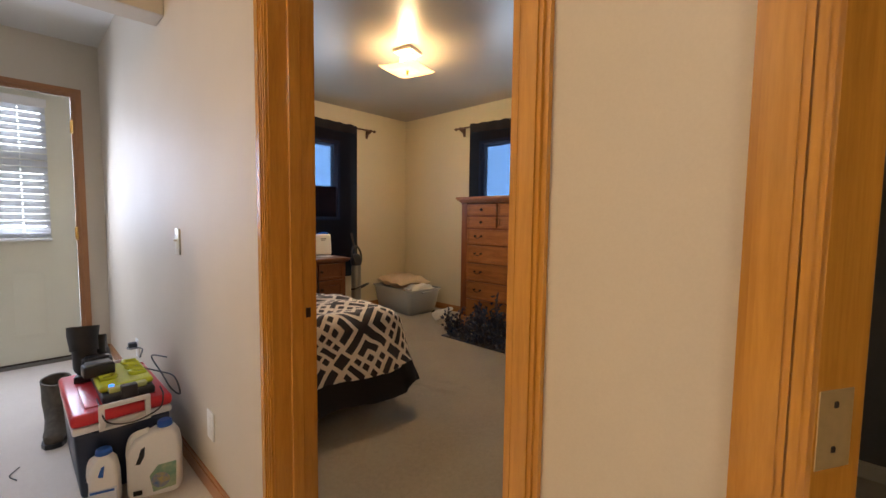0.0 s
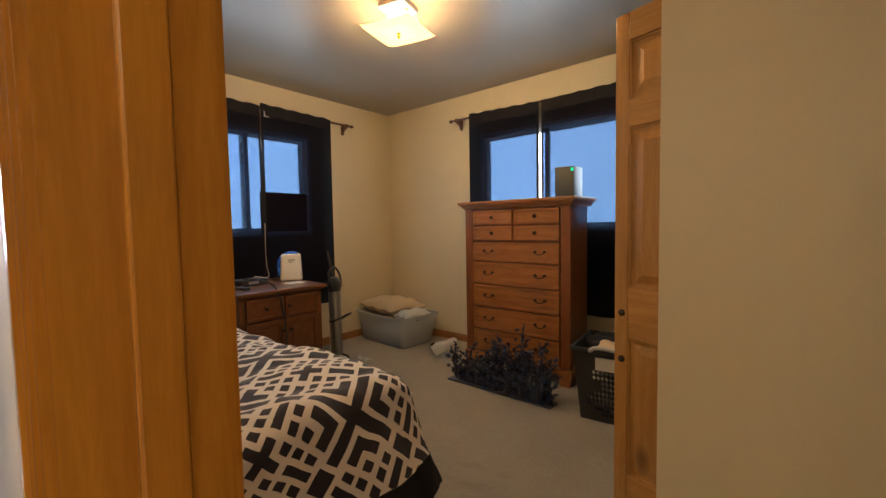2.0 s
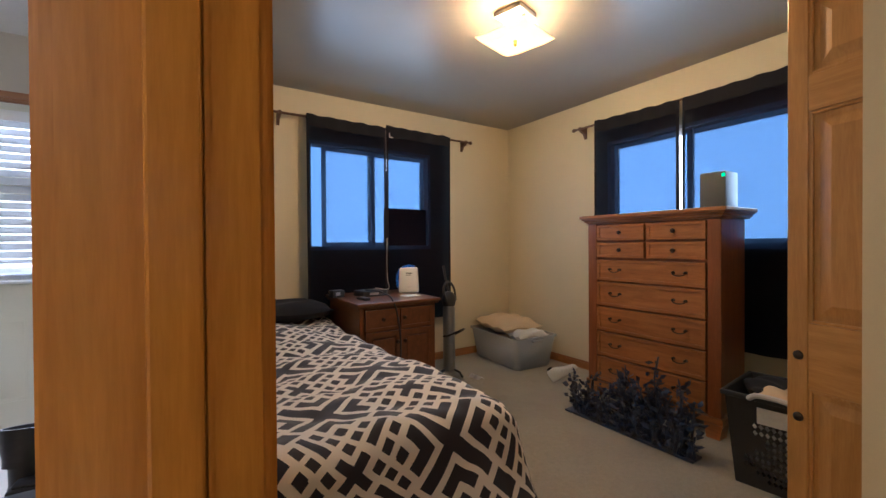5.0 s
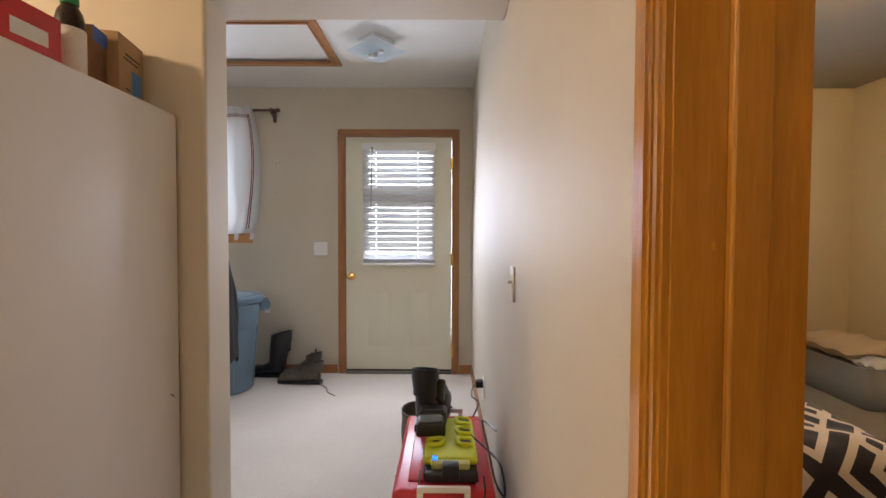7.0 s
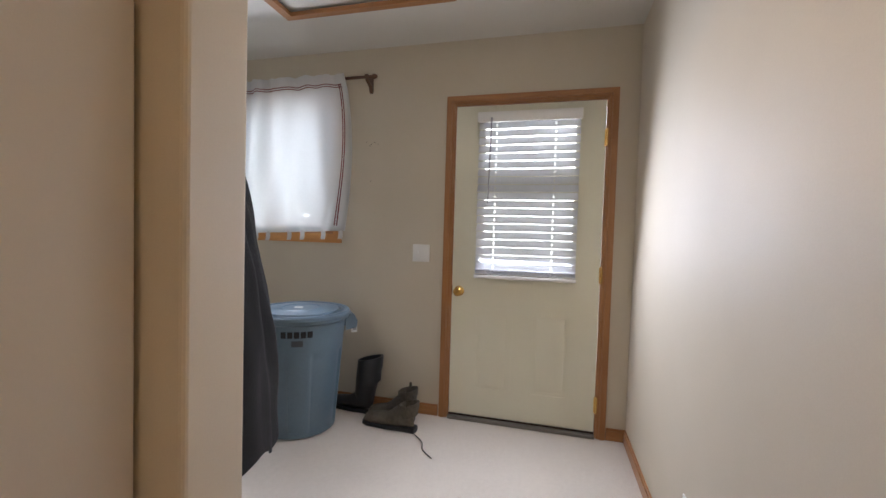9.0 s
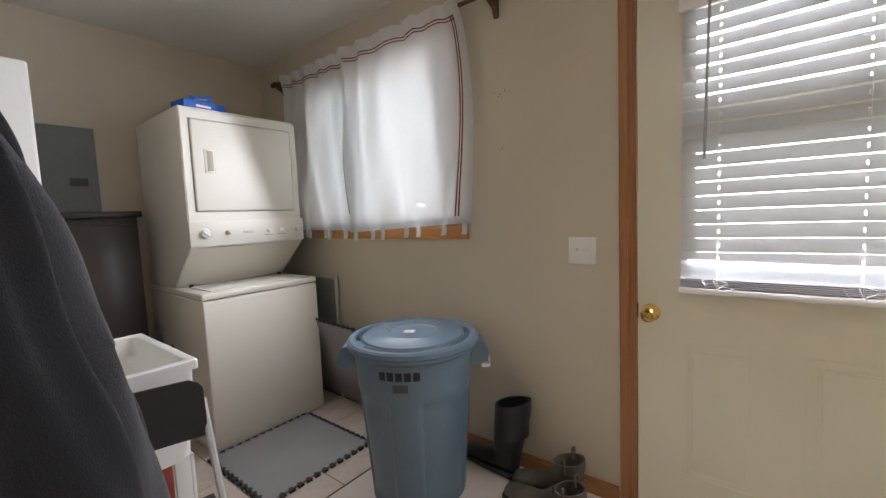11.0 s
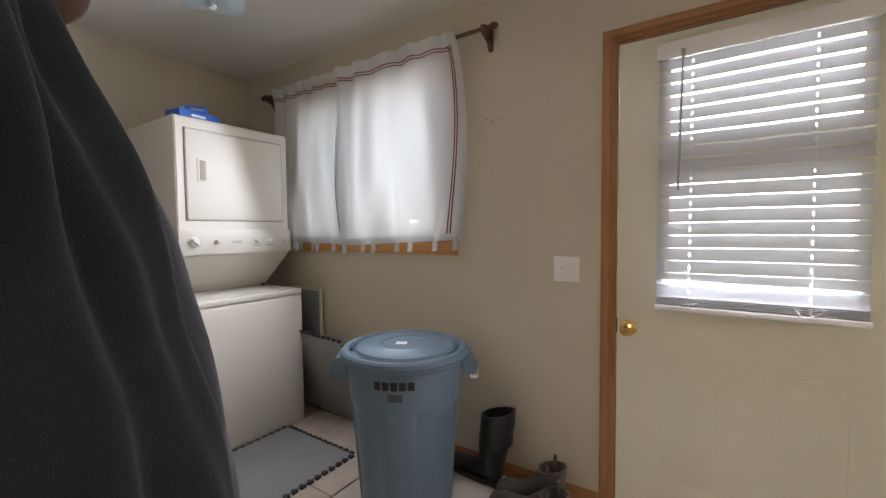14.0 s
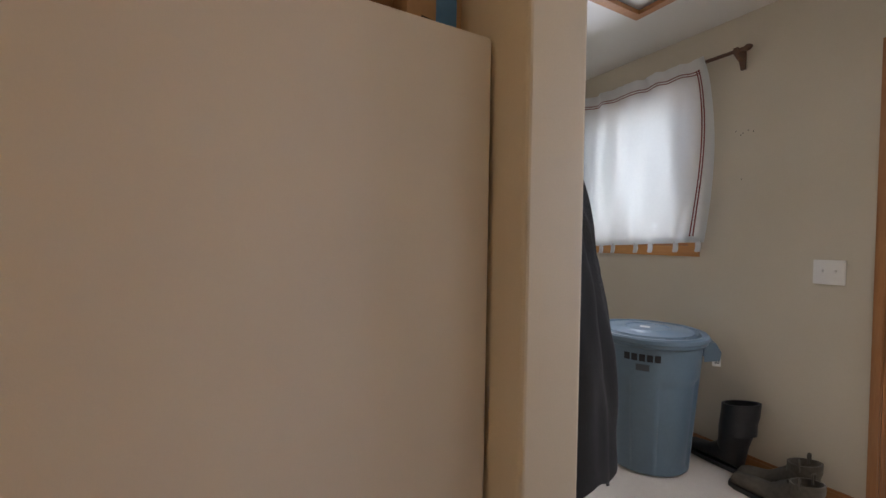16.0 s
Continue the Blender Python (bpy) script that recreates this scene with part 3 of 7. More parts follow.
structure("trim_hinge_leaf", bm, pale_brass)
bm = B()
for z in (0.900, 0.945):
    box(bm, -0.800, -0.792, 0.7690, 0.7722, z, z + 0.009, 0.002, 1, tilt, (-0.7895, 0.7711, z))
structure("trim_hinge_screws", bm, iron)


def baseboard(name, pts, mat):
    """Board along a run (x0, y0, x1, y1, nx, ny): nx, ny points into the room."""
    bm = B()
    for x0, y0, x1, y1, nx, ny in pts:
        for h0, h1, d in ((0, 0.058, 0.012), (0.058, 0.072, 0.007)):
            box(bm, min(x0, x1, x0 + nx * d), max(x0, x1, x0 + nx * d), min(y0, y1, y0 + ny * d), max(y0, y1, y0 + ny * d), h0, h1)
    return structure(name, bm, mat)


baseboard("baseboard_laundry", [(W, S, W, DOOR_Y0 - 0.055, 1, 0), (W, DOOR_Y1 + 0.05, W, HY0, 1, 0)], trim_oak_y)
baseboard("baseboard_south", [(W, S, SX0, S, 0, 1)], trim_oak_x)
baseboard("baseboard_partition", [(SX0, S, SX0, SY, -1, 0), (SX1, -3.06, SX1, -1.3, 1, 0)], trim_oak_y)
baseboard("baseboard_hall", [(W, HY0, JL - 0.085, HY0, 0, -1), (JR + 0.085, HY0, -0.86, HY0, 0, -1)], trim_oak_x)
baseboard("baseboard_bedroom_north", [(W, N, -1.0, N, 0, -1), (-1.83, 2.03, -1.0, 2.03, 0, -1)], trim_oak_x)
baseboard("baseboard_bedroom_west", [(W, HY1, W, N, 1, 0), (-1.83, 2.03, -1.83, 2.13, -1, 0)], trim_oak_y)
baseboard("baseboard_bathroom", [(-0.9, 2.8, 1.2, 2.8, 0, -1)], white_plastic)


def sliding_window(name, axis, plane, a0, a1, z0, z1, out, mat, label, slid=0.0):
    """Frame, two sashes and their panes, set in the wall; out is the way to outdoors."""
    ob = thing(name, (0, 0, 0), label, kind="structure", local=True)

    def bx(bm, p0, p1, b0, b1, c0, c1, bev=0.0):
        lo, hi = sorted((plane + out * p0, plane + out * p1))
        if axis == "x":
            box(bm, lo, hi, b0, b1, c0, c1, bev)
        else:
            box(bm, b0, b1, lo, hi, c0, c1, bev)

    bm = B()
    for b0, b1, c0, c1 in ((a0, a0 + 0.03, z0, z1), (a1 - 0.03, a1, z0, z1), (a0 + 0.03, a1 - 0.03, z0, z0 + 0.035), (a0 + 0.03, a1 - 0.03, z1 - 0.03, z1)):
        bx(bm, 0.0, 0.12, b0, b1, c0, c1)
    part("window_frame", bm, mat, ob, smooth=False)
    mid = (a0 + a1) / 2
    for i, (b0, b1, p) in enumerate(((a0 + 0.03 + slid, mid + 0.02 + slid * 0.1, 0.055), (mid - 0.02, a1 - 0.03, 0.085))):
        bm = B()
        w = 0.034
        for q in ((b0, b0 + w, z0 + 0.035, z1 - 0.03), (b1 - w, b1, z0 + 0.035, z1 - 0.03), (b0 + w, b1 - w, z0 + 0.035, z0 + 0.035 + w), (b0 + w, b1 - w, z1 - 0.03 - w, z1 - 0.03)):
            bx(bm, p, p + 0.026, *q)
        sash = part("sash", bm, vinyl if mat is not trim_oak_y else mat, ob, smooth=False)
        bm = B()
        bx(bm, p + 0.01, p + 0.014, b0 + w, b1 - w, z0 + 0.035 + w, z1 - 0.03 - w)
        g = part("pane", bm, glass, ob, smooth=False)
        g.visible_shadow = False
    return ob


sliding_window("window_1", "x", W, LW[0], LW[1], LW[2], LW[3], -1, trim_oak_y, "oak framed sliding window behind white curtains")
sliding_window("window_2", "x", W, BW[0], BW[1], BW[2], BW[3], -1, vinyl, "white vinyl sliding window behind black curtains, slid a little open", 0.11)
sliding_window("window_3", "y", N, NW[0], NW[1], NW[2], NW[3], 1, vinyl, "white vinyl sliding window behind black curtains")
# oak lining of the laundry window
bm = B()
mitred_frame(bm, LW[0] - 0.012, LW[1] + 0.012, LW[2] - 0.03, LW[3] + 0.03, 0.062, lambda a, b, d: Vector((W + d, a, b)), 0.014)
structure("trim_window", bm, wood("window_oak", (0.62, 0.30, 0.09), (0.46, 0.19, 0.05), scale=(14, 1.2, 14), rough=0.35, coat=0.2))

# ---- entry and laundry things ----
def outside_door():
    ob = thing("door_1", (W, DOOR_Y0, 0), "cream painted steel entry door with a half window, closed", "door", kind="structure")
    x1, x0 = W - 0.002, W - 0.045
    y0, y1 = DOOR_Y0 + 0.019, DOOR_Y1 - 0.019
    g = (-0.145, 0.40, 0.985, 1.93)   # glass opening
    bm = B()
    slab_with_holes(bm, "x", x0, x1 - x0, (y0, y1), (0.024, DOOR_Z - 0.02), [g])
    part("leaf", bm, door_paint, ob, smooth=False)
    bm = B()
    mitred_frame(bm, g[0] - 0.028, g[1] + 0.028, g[2] - 0.028, g[3] + 0.028, 0.030, lambda a, b, d: Vector((x1 + d, a, b)), 0.014)
    part("window_frame", bm, door_paint, ob)
    bm = B()
    box(bm, x0 + 0.01, x0 + 0.014, g[0], g[1], g[2], g[3])
    pane = part("pane", bm, glass, ob)
    pane.visible_shadow = False
    bm = B()
    box(bm, x0 + 0.002, x0 + 0.030, g[0], g[1], 1.455, 1.60)
    part("meeting_rail", bm, door_paint, ob)
    for a, b in ((-0.185, 0.06), (0.17, 0.415)):
        bm = B()
        mitred_frame(bm, a, b, 0.20, 0.74, 0.018, lambda p, q, d: Vector((x1 + d, p, q)), 0.0035)
        mitred_frame(bm, a + 0.03, b - 0.03, 0.23, 0.71, 0.010, lambda p, q, d: Vector((x1 + d, p, q)), 0.0025)
        box(bm, x1, x1 + 0.003, a + 0.04, b - 0.04, 0.24, 0.70, 0.0012)
        part("raised_panel", bm, door_paint, ob)
    bm = B()
    lathe(bm, [(0, 0), (0.032, 0), (0.033, 0.004), (0.028, 0.010), (0.014, 0.014), (0.012, 0.03), (0.02, 0.036), (0.027, 0.048), (0.027, 0.058), (0.02, 0.066), (0.008, 0.068), (0.008, 0.062), (0, 0.062)], n=28, m=pose(x1, -0.288, 0.838, 0, 90, 0))
    part("door_knob", bm, brass, ob, "polished brass door knob")
    bm = B()
    box(bm, x1 - 0.03, x1 + 0.001, y0 - 0.003, y0 + 0.002, 0.81, 0.87)
    part("latch_plate", bm, iron, ob)
    for z in (0.20, 0.985, 1.80):
        bm = B()
        tube(bm, [(x1 + 0.008, y1 + 0.009, z - 0.05), (x1 + 0.008, y1 + 0.009, z + 0.05)], 0.0065, 10)
        box(bm, x1 - 0.001, x1 + 0.001, y1 - 0.006, y1 + 0.004, z - 0.048, z + 0.048)
        for k in range(5):
            box(bm, x1 + 0.0010, x1 + 0.0155, y1 + 0.0015, y1 + 0.0165, z - 0.05 + 0.02 * k, z - 0.0485 + 0.02 * k)
        part("hinge", bm, brass, ob)
    bm = B()
    box(bm, x1 - 0.02, x1 + 0.006, y0, y1, 0.022, 0.034, 0.002)
    part("door_sweep", bm, iron, ob)


def window_blind():
    ob = thing("window_blind", (W, 0.12, 0.93), "white faux wood blind, lowered, slats half open, on the entry door", "blind")
    y0, y1, top, bot = -0.185, 0.427, 1.958, 0.935
    x = W + 0.042
    bm = B()
    box(bm, W + 0.012, W + 0.062, y0, y1, top - 0.05, top, 0.003)
    box(bm, W + 0.062, W + 0.068, y0 - 0.004, y1 + 0.004, top - 0.058, top + 0.004, 0.002)
    part("headrail", bm, white_plastic, ob)
    n = 19
    pitch = (top - 0.075 - (bot + 0.075)) / (n - 1)
    for i in range(n):
        z = bot + 0.075 + pitch * i
        bm = B()
        c = math.radians(65)
        w = 0.0245

        def slat(u, v, z=z, c=c, w=w):
            s = (v - 0.5) * 2
            return Vector((x + math.cos(c) * w * s, y0 + 0.004 + (y1 - y0 - 0.008) * u, z - math.sin(c) * w * s - 0.0012 * (1 - s * s) + 0.0012 * math.sin(6 * u + z * 9)))
        span = y1 - y0 - 0.008
        us = sorted([0, 0.5, 1] + [(yc - y0 - 0.004 + d) / span for yc in (y0 + 0.115, y1 - 0.145) for d in (-0.004, 0.004)])
        vs = [0, 0.2, 0.34, 0.66, 0.8, 1]
        g = [[bm.verts.new(slat(a, b)) for b in vs] for a in us]
        for i in range(len(us) - 1):
            for j in range(len(vs) - 1):
                if not (j == 2 and us[i + 1] - us[i] < 0.03):
                    bm.faces.new((g[i][j], g[i + 1][j], g[i + 1][j + 1], g[i][j + 1]))
        bmesh.ops.recalc_face_normals(bm, faces=bm.faces[:])
        bmesh.ops.solidify(bm, geom=bm.faces[:], thickness=0.0022)
        part("slat", bm, blind_plastic, ob)
    for k in range(5):
        bm = B()
        z = bot + 0.028 + 0.0062 * k
        box(bm, x - 0.024, x + 0.024, y0 + 0.004, y1 - 0.004, z, z + 0.003, 0.001)
        part("slat", bm, blind_plastic, ob)
    bm = B()
    box(bm, x - 0.025, x + 0.027, y0, y1, bot, bot + 0.022, 0.004)
    part("bottom_rail", bm, white_plastic, ob)
    for y in (y0 + 0.115, y1 - 0.145):
        for dx in (-0.026, 0.026):
            bm = B()
            tube(bm, [(x + dx, y, bot + 0.02), (x + dx, y, top - 0.05)], 0.0011, 5)
            part("ladder_cord", bm, white_plastic, ob)
        bm = B()
        tube(bm, curve([(x + 0.027, y - 0.045, bot + 0.05), (x + 0.036, y - 0.02, bot + 0.02), (x + 0.037, y + 0.03, bot + 0.045), (x + 0.037, y - 0.01, bot + 0.058), (x + 0.036, y + 0.012, bot + 0.015), (x + 0.030, y + 0.05, bot + 0.03)], 6), 0.0016, 5)
        part("pull_cord", bm, white_plastic, ob)
    bm = B()
    tube(bm, [(x + 0.036, y0 + 0.085, top - 0.045), (x + 0.036, y0 + 0.075, 1.40)], 0.0045, 6)
    box(bm, x + 0.024, x + 0.04, y0 + 0.078, y0 + 0.092, top - 0.052, top - 0.035, 0.002)
    part("tilt_wand", bm, plain("clear_grey_wand", (0.40, 0.40, 0.42), rough=0.3), ob)


def switch_plate(name, label, w, h, toggles, m, mat, outlet=False):
    ob = thing(name, (0, 0, 0), label, "outlet" if outlet else "light switch", local=True)
    ob.matrix_basis = m        # local x across, z up, -y out of the wall
    bm = B()
    box(bm, -w / 2, w / 2, -0.006, 0, -h / 2, h / 2, 0.0025)
    part("plate", bm, mat, ob)
    for k in range(toggles):
        cx = (k - (toggles - 1) / 2) * 0.046
        bm = B()
        if outlet:
            for z in (-0.02, 0.02):
                box(bm, cx - 0.016, cx + 0.016, -0.008, -0.004, z - 0.014, z + 0.014, 0.003)
        else:
            box(bm, cx - 0.005, cx + 0.005, -0.007, -0.004, -0.012, 0.012)
            box(bm, cx - 0.004, cx + 0.004, -0.02, -0.004, -0.004 + 0.005, 0.006 + 0.005, 0.0015)
        part("socket" if outlet else "toggle", bm, mat, ob)
        for z in ((0,) if outlet else (-0.03, 0.03)):
            bm = B()
            lathe(bm, [(0, 0), (0.003, 0), (0.0028, 0.0012), (0, 0.0014)], n=10, m=pose(cx, -0.006, z, 90, 0, 0))
            part("screw", bm, mat, ob)
    return ob


def washer():
    ob = thing("washer_dryer", (-4.555, -2.64, 0.0), "white enamel stacked laundry centre, dryer above washer, worn and closed", "washing machine")
    x0, x1, yb, yf, yd = -4.900, -4.212, -3.03, -2.252, -2.352
    bm = B()
    box(bm, x0, x1, yb, yf + 0.012, 0.012, 0.845, 0.008)
    part("washer_body", bm, white_enamel, ob)
    bm = B()
    box(bm, x0 + 0.004, x1 - 0.004, yf + 0.010, yf + 0.016, 0.03, 0.835, 0.003)
    part("washer_front", bm, white_enamel, ob)
    bm = B()
    box(bm, x0 - 0.003, x1 + 0.003, yb, yf + 0.014, 0.848, 0.885, 0.010, 3)
    part("washer_top", bm, white_enamel, ob)
    bm = B()
    box(bm, x0 + 0.06, x1 - 0.06, yf - 0.30, yf - 0.03, 0.885, 0.893, 0.004)
    part("washer_lid", bm, white_enamel, ob)
    for x in (x0 + 0.07, x1 - 0.07):
        bm = B()
        box(bm, x - 0.012, x + 0.012, yf - 0.315, yf - 0.302, 0.886, 0.905, 0.002)
        part("lid_hinge", bm, dark_grey_plastic, ob)
    # dryer body with sloped front above the washer lid
    bm = B()
    prof = [(yb, 0.886), (yb + 0.40, 0.886), (yd - 0.01, 1.115), (yd, 1.125), (yd, 1.868), (yd - 0.012, 1.880), (yb, 1.880)]
    prism(bm, prof, lambda a, b, d: Vector((x0 + 0.008 + d, a, b)), x1 - x0 - 0.016)
    bmesh.ops.bevel(bm, geom=list(bm.edges), offset=0.006, segments=2, affect="EDGES")
    part("dryer_body", bm, white_enamel, ob)
    bm = B()
    box(bm, x0 + 0.004, x1 - 0.004, yd - 0.005, yd + 0.018, 1.128, 1.268, 0.006)
    part("control_panel", bm, white_enamel, ob)
    bm = B()
    box(bm, x0 + 0.055, x1 - 0.055, yd - 0.002, yd + 0.011, 1.322, 1.815, 0.010, 3)
    part("dryer_door", bm, white_enamel, ob)
    # grey sheet behind the dryer door draws the shade in its gap
    bm = B()
    box(bm, x0 + 0.051, x1 - 0.051, yd - 0.002, yd + 0.002, 1.318, 1.819, 0.0015)
    part("door_gap", bm, plain("gap_shade_grey", (0.25, 0.24, 0.22), rough=0.7), ob)
    bm = B()
    box(bm, x1 - 0.165, x1 - 0.112, yd + 0.009, yd + 0.014, 1.53, 1.66, 0.004)
    part("door_handle", bm, white_enamel, ob)
    bm = B()
    box(bm, x1 - 0.158, x1 - 0.126, yd + 0.012, yd + 0.0155, 1.54, 1.65, 0.001)
    part("handle_recess", bm, plain("beige_recess", (0.42, 0.37, 0.27), rough=0.5), ob)
    fy = yd + 0.018
    for x, r, kind in ((x1 - 0.078, 0.030, 0), (x1 - 0.20, 0.014, 0), (x0 + 0.245, 0.014, 1), (x0 + 0.16, 0.014, 1), (x0 + 0.055, 0.017, 1)):
        bm = B()
        lathe(bm, [(0, 0), (r, 0), (r * 1.02, 0.004), (r * 0.8, 0.008), (r * 0.72, 0.02), (0, 0.022)], n=24, m=pose(x, fy, 1.20, -90, 0, 0))
        box(bm, x - r * 0.8, x + r * 0.8, fy + 0.018, fy + 0.030, 1.195, 1.205, 0.002, 1, Matrix.Rotation(0.6 if kind else -0.7, 3, "Y"))
        part("dial", bm, ivory_plastic if kind == 0 and r < 0.02 else white_plastic, ob)
    bm = B()
    for k in range(14):
        a = 2 * math.pi * k / 14
        box(bm, x1 - 0.078 + 0.038 * math.cos(a) - 0.002, x1 - 0.078 + 0.038 * math.cos(a) + 0.002, fy, fy + 0.0006, 1.20 + 0.038 * math.sin(a) - 0.001, 1.20 + 0.038 * math.sin(a) + 0.001)
    for cx in (x0 + 0.37, x0 + 0.245, x0 + 0.16):
        box(bm, cx - 0.03, cx + 0.03, fy, fy + 0.0006, 1.172 if cx < x0 + 0.3 else 1.2, 1.175 if cx < x0 + 0.3 else 1.203)
    box(bm, x0 + 0.34, x0 + 0.40, fy, fy + 0.0006, 1.192, 1.195)
    part("dial_markings", bm, grey_ink, ob, kind="stuff")
    for x in (x0 + 0.05, x1 - 0.05):
        for y in (yb + 0.05, yf - 0.03):
            bm = B()
            lathe(bm, [(0, 0), (0.02, 0), (0.02, 0.014), (0, 0.014)], (x, y, 0), 12)
            part("foot", bm, black_plastic, ob)


def carton(name, x, y, z, w, d, h, rz, mat, label, marks=()):
    ob = thing(name, (x, y, z), label, "box", rz=rz, local=True)
    bm = B()
    box(bm, -w / 2, w / 2, -d / 2, d / 2, 0, h, 0.002)
    part("carton", bm, mat, ob)
    for (a0, a1, b0, b1, mk) in marks:
        bm = B()
        box(bm, a0, a1, d / 2, d / 2 + 0.0008, b0, b1)
        part("print", bm, mk, ob)
    return ob


def trash_can():
    cx, cy = -4.68, -1.19
    ob = thing("trash_can", (cx, cy, 0), "blue-grey round plastic refuse bin with a domed lid, closed", "trash can")

    def body(u, v):
        a = 2 * math.pi * u
        z = 0.012 + 0.668 * v
        r = 0.214 + 0.052 * v
        if v < 0.74:
            k = abs(math.sin(2 * (a - 0.5585)))
            r -= 0.012 * max(0, min(1, (k - 0.46) * 9)) * max(0, min(1, (0.74 - v) * 25)) * max(0, min(1, (v - 0.0) * 20))
        return Vector((cx + r * math.cos(a), cy + r * math.sin(a), z))
    bm = B()
    g = sheet(bm, body, 160, 36)
    bmesh.ops.remove_doubles(bm, verts=bm.verts, dist=1e-5)
    bm.faces.new([g[i][0] for i in range(160) if g[i][0].is_valid][::-1])
    part("barrel", bm, grey_plastic, ob)
    bm = B()
    lathe(bm, [(0.262, 0.668), (0.276, 0.668), (0.286, 0.676), (0.288, 0.700), (0.280, 0.706), (0.266, 0.704), (0.262, 0.690)], (cx, cy, 0), 72)
    part("rim", bm, grey_plastic, ob)
    bm = B()
    lathe(bm, [(0.290, 0.690), (0.294, 0.696), (0.292, 0.714), (0.282, 0.722), (0.262, 0.721), (0.256, 0.714), (0.232, 0.714), (0.224, 0.724), (0.12, 0.730), (0.116, 0.733), (0.110, 0.733), (0.106, 0.730), (0, 0.731)], (cx, cy, 0), 72)
    part("lid", bm, grey_plastic, ob)
    for k in range(4):
        a = math.radians(20 + 90 * k)
        bm = B()
        pts = []
        m = 12

        def rib(u, v, a=a):
            ang = a + math.radians(64) * (u - 0.5)
            r = 0.232 + 0.022 * v
            return Vector((cx + r * math.cos(ang), cy + r * math.sin(ang), 0.7155 + 0.008 * math.sin(math.pi * min(1, max(0, v)))))
        sheet(bm, rib, m, 4, 0.003)
        part("lid_rib", bm, grey_plastic, ob)
    for a in (math.radians(128), math.radians(308)):
        bm = B()
        d, s = Vector((math.cos(a), math.sin(a), 0)), Vector((-math.sin(a), math.cos(a), 0))
        c = Vector((cx, cy, 0))
        prof = [(0.283, 0.690), (0.312, 0.684), (0.335, 0.640), (0.330, 0.600), (0.322, 0.600), (0.322, 0.640), (0.302, 0.668), (0.277, 0.670)]
        for w0, w1 in ((-0.065, -0.052), (0.052, 0.065)):
            prism(bm, [(0.262, 0.690), (0.312, 0.686), (0.336, 0.640), (0.330, 0.600), (0.262, 0.585)], lambda p, q, e, w0=w0, w1=w1: c + d * p + s * (w0 + (w1 - w0) * (e / 1.0)) + Vector((0, 0, q)), 1.0)
        prism(bm, prof, lambda p, q, e: c + d * p + s * (-0.052 + 0.104 * e) + Vector((0, 0, q)), 1.0)
        part("handle", bm, grey_plastic, ob)
    # dark printed mark on the front and paper tags
    face = math.radians(29)
    def on_tub(along, z):
        a = face + along / 0.265
        r = 0.2162 + 0.052 * (z - 0.012) / 0.668
        return Vector((cx + r * math.cos(a), cy + r * math.sin(a), z))
    bm = B()
    for k in range(5):
        x = -0.086 + 0.036 * k
        sheet(bm, lambda u, v, x=x: on_tub(x + 0.028 * u, 0.602 + 0.036 * v), 3, 1)
    part("name_mark", bm, ink, ob)
    bm = B()

    def badge(u, v):
        a = face + (u - 0.45) * 0.24
        z = 0.553 + 0.034 * v
        r = 0.2160 + 0.052 * (z - 0.012) / 0.668
        return Vector((cx + r * math.cos(a), cy + r * math.sin(a), z))
    sheet(bm, badge, 8, 2)
    part("badge", bm, dark_grey_plastic, ob)
    bm = B()
    box(bm, cx - 0.005, cx + 0.04, cy - 0.03, cy + 0.02, 0.7325, 0.7335, 0, 1, Matrix.Rotation(0.5, 3, "Z"))
    part("sticker", bm, paper, ob)
    a = math.radians(124)
    p = Vector((cx, cy, 0)) + Vector((math.cos(a), math.sin(a), 0)) * 0.325
    bm = B()
    box(bm, p.x - 0.001, p.x + 0.001, p.y - 0.02, p.y + 0.018, 0.560, 0.612, 0, 1, Matrix.Rotation(0.75, 3, "Z"))
    part("hang_tag", bm, paper, ob)
    bm = B()
    for k in range(6):
        box(bm, p.x + 0.0012, p.x + 0.0018, p.y - 0.010 + 0.004 * k, p.y - 0.008 + 0.004 * k, 0.574, 0.590, 0, 1, Matrix.Rotation(0.75, 3, "Z"), p)
    part("hang_tag_print", bm, ink, ob)


